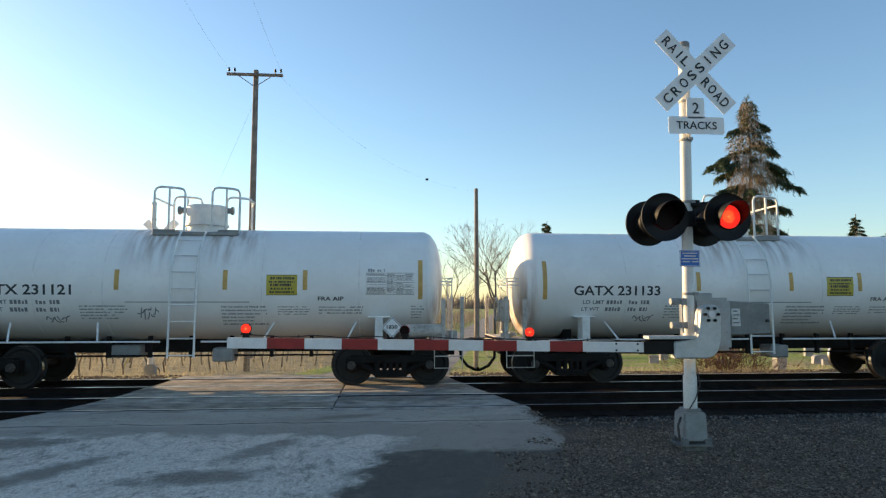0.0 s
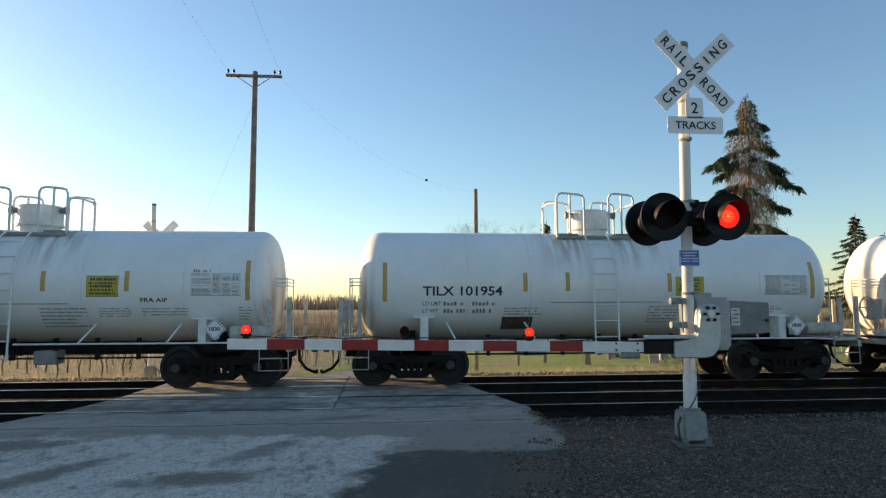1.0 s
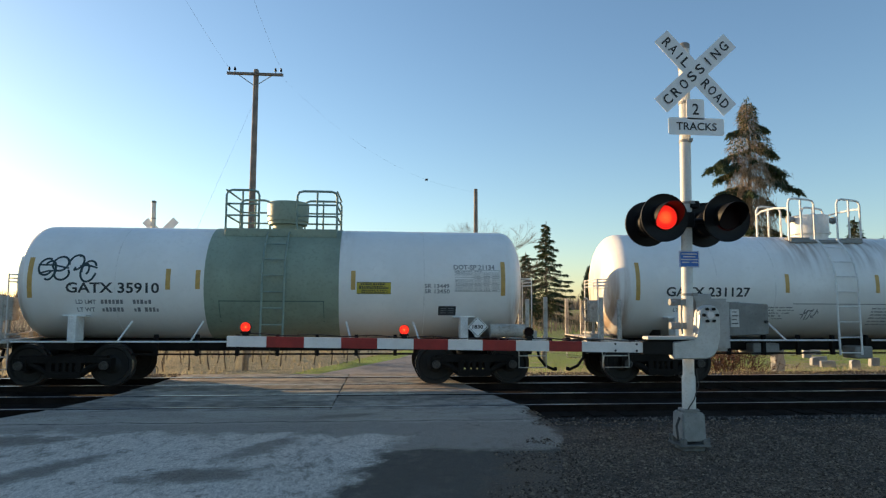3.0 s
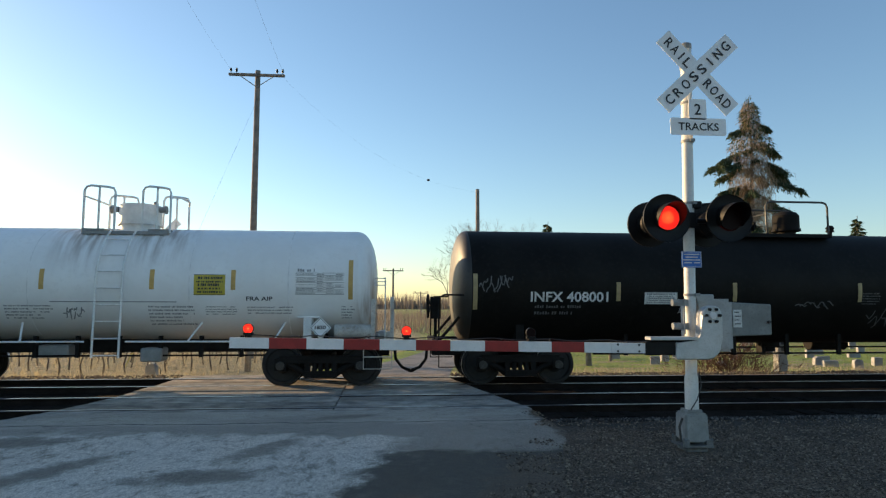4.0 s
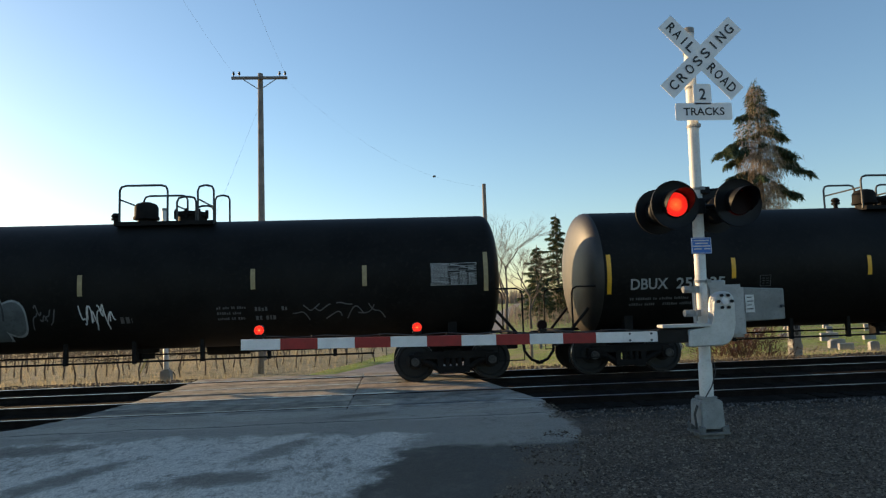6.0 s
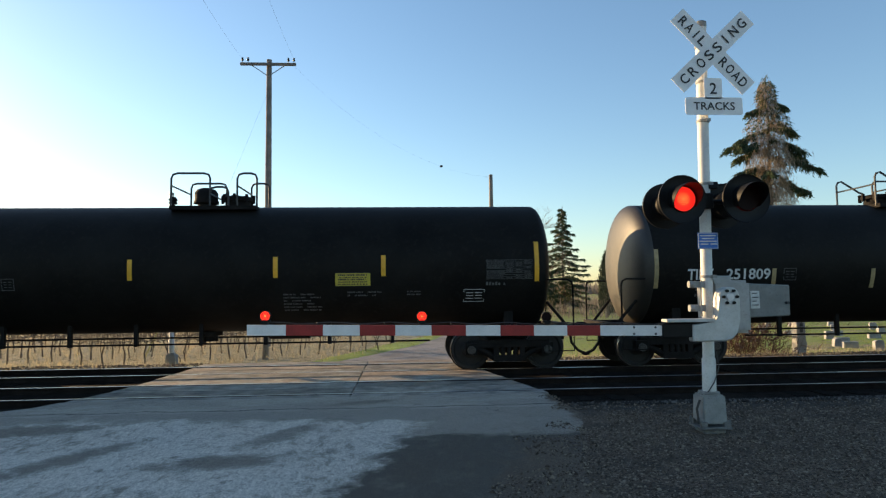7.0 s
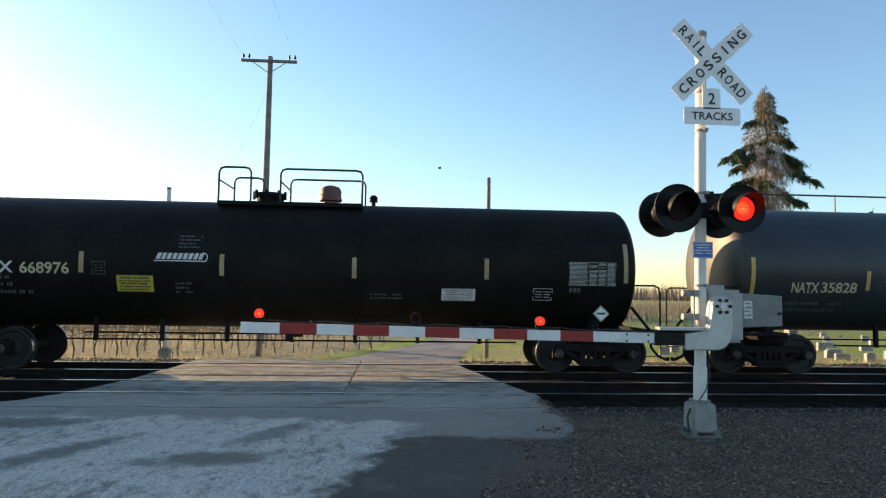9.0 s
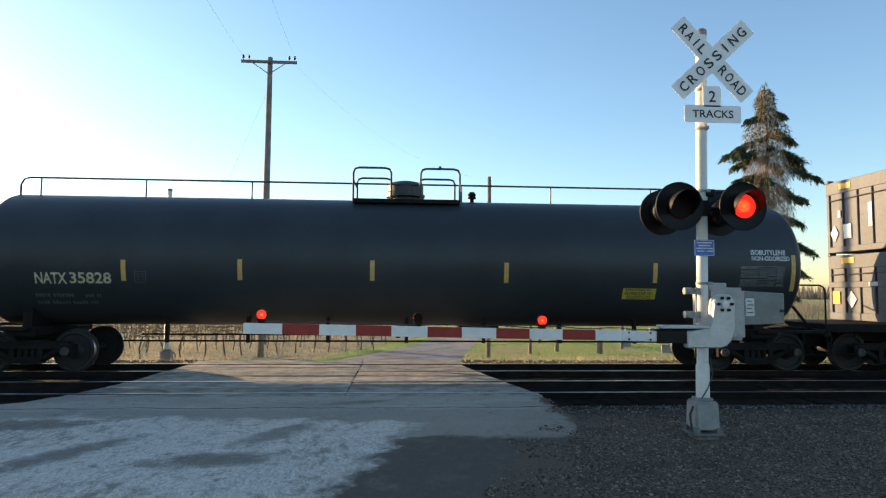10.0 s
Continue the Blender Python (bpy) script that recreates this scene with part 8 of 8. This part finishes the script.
tagged(part("vineyard", bm, M_vine, smooth=0), "rows of brown pruned grape vines", "vines", "", "stuff")
bm = bmesh.new()
for row in range(9):
    ox, oy = -2.2 - row * 0.2, 25.2 + row * 2.6
    for z in (0.75, 1.05):
        tube(bm, [(ox + ux * 2, oy + uy * 2, LOW + z), (ox - ux * 30, max(oy - uy * 30, 13), LOW + z)] if oy - uy * 30 > 21.5 else [(ox + ux * 2, oy + uy * 2, LOW + z), (ox - ux * (oy - 21.5) / uy, 21.5, LOW + z)], 0.006, 3)
tagged(part("trellis_wires", bm, M_wire, smooth=0), "thin trellis wires along the vine rows", "trellis", "", "stuff")


def post(x, y, hgt, w, material, label, name="fence_post", group="", lean=0.0):
    bm = bmesh.new()
    lathe(bm, [(-0.2, w * 0.52), (hgt - 0.03, w * 0.48), (hgt, w * 0.36), (hgt, 0)], Matrix.Rotation(radians(lean), 4, "Y"), 10)
    return tagged(part(name, bm, material, at=pose(x, y, ground_z(x, y))), label, name.replace("_", " "), group)


post(-4.9, 23.06, 1.5, 0.22, M_postwood, "pale weathered wooden post at the vineyard's edge")
for x, y, hh, w in ((3.16, 22.6, 1.25, 0.17), (6.54, 29.5, 1.1, 0.16), (6.33, 25.4, 1.1, 0.17), (7.82, 24.5, 0.95, 0.24), (9.4, 26.5, 1.0, 0.16), (5.0, 24.2, 1.1, 0.13)):
    post(x, y, hh, w, M_postwood, "weathered wooden fence post in grass", group="posts of the far fence", lean=(x * 7) % 3 - 1.5)
bm = bmesh.new()
for z in (0.45, 0.85):
    tube(bm, [(3.16, 22.6, LOW + z), (5.0, 24.2, LOW + z), (6.33, 25.4, LOW + z), (7.82, 24.5, LOW + z - 0.1)], 0.006, 4)
tagged(part("fence_wire", bm, M_wire, smooth=0), "thin wire between the fence posts", "wire")

# concrete post beside the shrub
cp = thing("marker_post", "square pale concrete post lit by the sun", "post", pose(12.99, 20.3, ground_z(13, 20.3)))
bm = bmesh.new()
box(bm, -0.16, -0.16, -0.2, 0.16, 0.16, 1.28)
for v in bm.verts:
    if v.co.z > 1:
        v.co.x *= 0.94
        v.co.y *= 0.94
part("shaft", bevelled(bm, 0.02), M_concrete, cp)
for z in (0.85, 1.05):
    bm = bmesh.new()
    box(bm, -0.05, -0.172, z, 0.05, -0.158, z + 0.1)
    part("marking", bm, M_letter_dim, cp)

# brown shrub
rnd = np.random.default_rng(51)
sh = thing("shrub", "red-brown leafless shrub behind the rails", "shrub", pose(11.2, 20.4, ground_z(11, 20.4)))
n = 2600
c = rnd.normal(size=(n, 3)) * np.array([0.85, 0.4, 0.42]) + np.array([0, 0, 0.55])
c[:, 2] = np.abs(c[:, 2])
d = c * np.array([0.5, 0.5, 0.2]) + np.array([0, 0, 0.8]) + rnd.normal(size=(n, 3)) * 0.5
tri_mesh("twig_mass", sprays(c, d, rnd.uniform(0.15, 0.5, n), rnd.uniform(0.008, 0.03, n), rnd), M_shrub, sh)
bm = bmesh.new()
for k in range(14):
    a = k * 2.4
    tube(bm, [(0.1 * math.cos(a), 0.08 * math.sin(a), -0.05), (0.5 * math.cos(a), 0.25 * math.sin(a), 0.6), (0.9 * math.cos(a), 0.4 * math.sin(a), 1.1)], 0.018, 4, 0.005)
part("stem", bm, M_shrub, sh)


def gravestone(w, hgt, round_top):
    key = ("grave", w, hgt, round_top)
    if key not in MESH:
        pts = [(-w / 2, -0.1), (w / 2, -0.1), (w / 2, hgt * 0.8)]
        pts += [(w / 2 * math.cos(radians(a)), hgt * 0.8 + (hgt * 0.2) * math.sin(radians(a))) for a in (30, 60, 90, 120, 150)] if round_top else [(w / 2, hgt), (-w / 2, hgt)]
        pts += [(-w / 2, hgt * 0.8)] if round_top else []
        clean = list(dict.fromkeys(pts))
        bm = extruded(clean, -0.09, 0.09)
        MESH[key] = mesh_of("gravestone", bevelled(bm, 0.012), M_grave)
    return MESH[key]


rnd = random.Random(61)
spots = [(17.44, 22.5), (17.0, 23.4), (18.2, 25.5), (20.7, 29.4), (10.67, 24.9), (11.6, 26.1), (10.0, 27.6), (12.4, 28.0)]
spots += [(13.0 + 2.1 * i + rnd.uniform(-0.4, 0.4), 24.0 + 3.2 * j + rnd.uniform(-0.5, 0.5)) for j in range(5) for i in range(7)]
for x, y in spots:
    wide, tall = rnd.choice(((0.42, 0.36, 1), (0.45, 0.45, 1), (0.7, 0.3, 0), (0.4, 0.24, 0), (0.5, 0.4, 1)))[:2], rnd.random() < 0.5
    ob = new("gravestone", gravestone(wide[0] * 0.75, wide[1] * 0.8, tall))
    ob.matrix_basis = pose(x, y, ground_z(x, y), rnd.uniform(-4, 4), rnd.uniform(-3, 3), rnd.uniform(-25, 5))
    tagged(ob, "pale grey upright gravestone on grass", "gravestone", "gravestones in the grass")



def motions():
    """The train rolls past at an even pace; its wheels turn; the signal lamps flash."""
    grid = [i * 0.5 for i in range(21)]
    for car in CARS:
        walk(car.ob, [(t, pose(car.x0 - travelled(t), TRACK_FAR, 0)) for t in grid])
        tc = car.x0 / CAR_SPEED
        f0, f1 = max(0, round((tc - 1.4) * FPS)), min(10 * FPS, round((tc + 1.4) * FPS))
        if f1 <= f0 + 1:
            continue
        for wheel, dx in car.wheels:
            rows = []
            for f in range(f0, f1 + 1):
                rows.append((f / FPS, pose(dx, 0, WHEEL_R - 0.5, 0, -math.degrees((travelled(f / FPS) - travelled(f0 / FPS)) / WHEEL_R), 0)))
            if f0 > 0:
                rows.insert(0, (0, rows[0][1]))
            if f1 < 10 * FPS:
                rows.append((10, rows[-1][1]))
            walk(wheel, rows)
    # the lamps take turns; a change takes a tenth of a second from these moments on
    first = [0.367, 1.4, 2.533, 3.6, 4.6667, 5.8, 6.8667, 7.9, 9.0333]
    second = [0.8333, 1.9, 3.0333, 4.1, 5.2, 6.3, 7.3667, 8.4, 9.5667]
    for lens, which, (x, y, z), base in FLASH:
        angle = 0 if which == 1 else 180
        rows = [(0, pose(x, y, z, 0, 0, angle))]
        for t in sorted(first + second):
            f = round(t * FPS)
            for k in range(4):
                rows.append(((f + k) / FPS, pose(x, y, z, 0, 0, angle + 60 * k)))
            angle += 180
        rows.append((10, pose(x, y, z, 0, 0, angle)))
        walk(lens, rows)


motions()
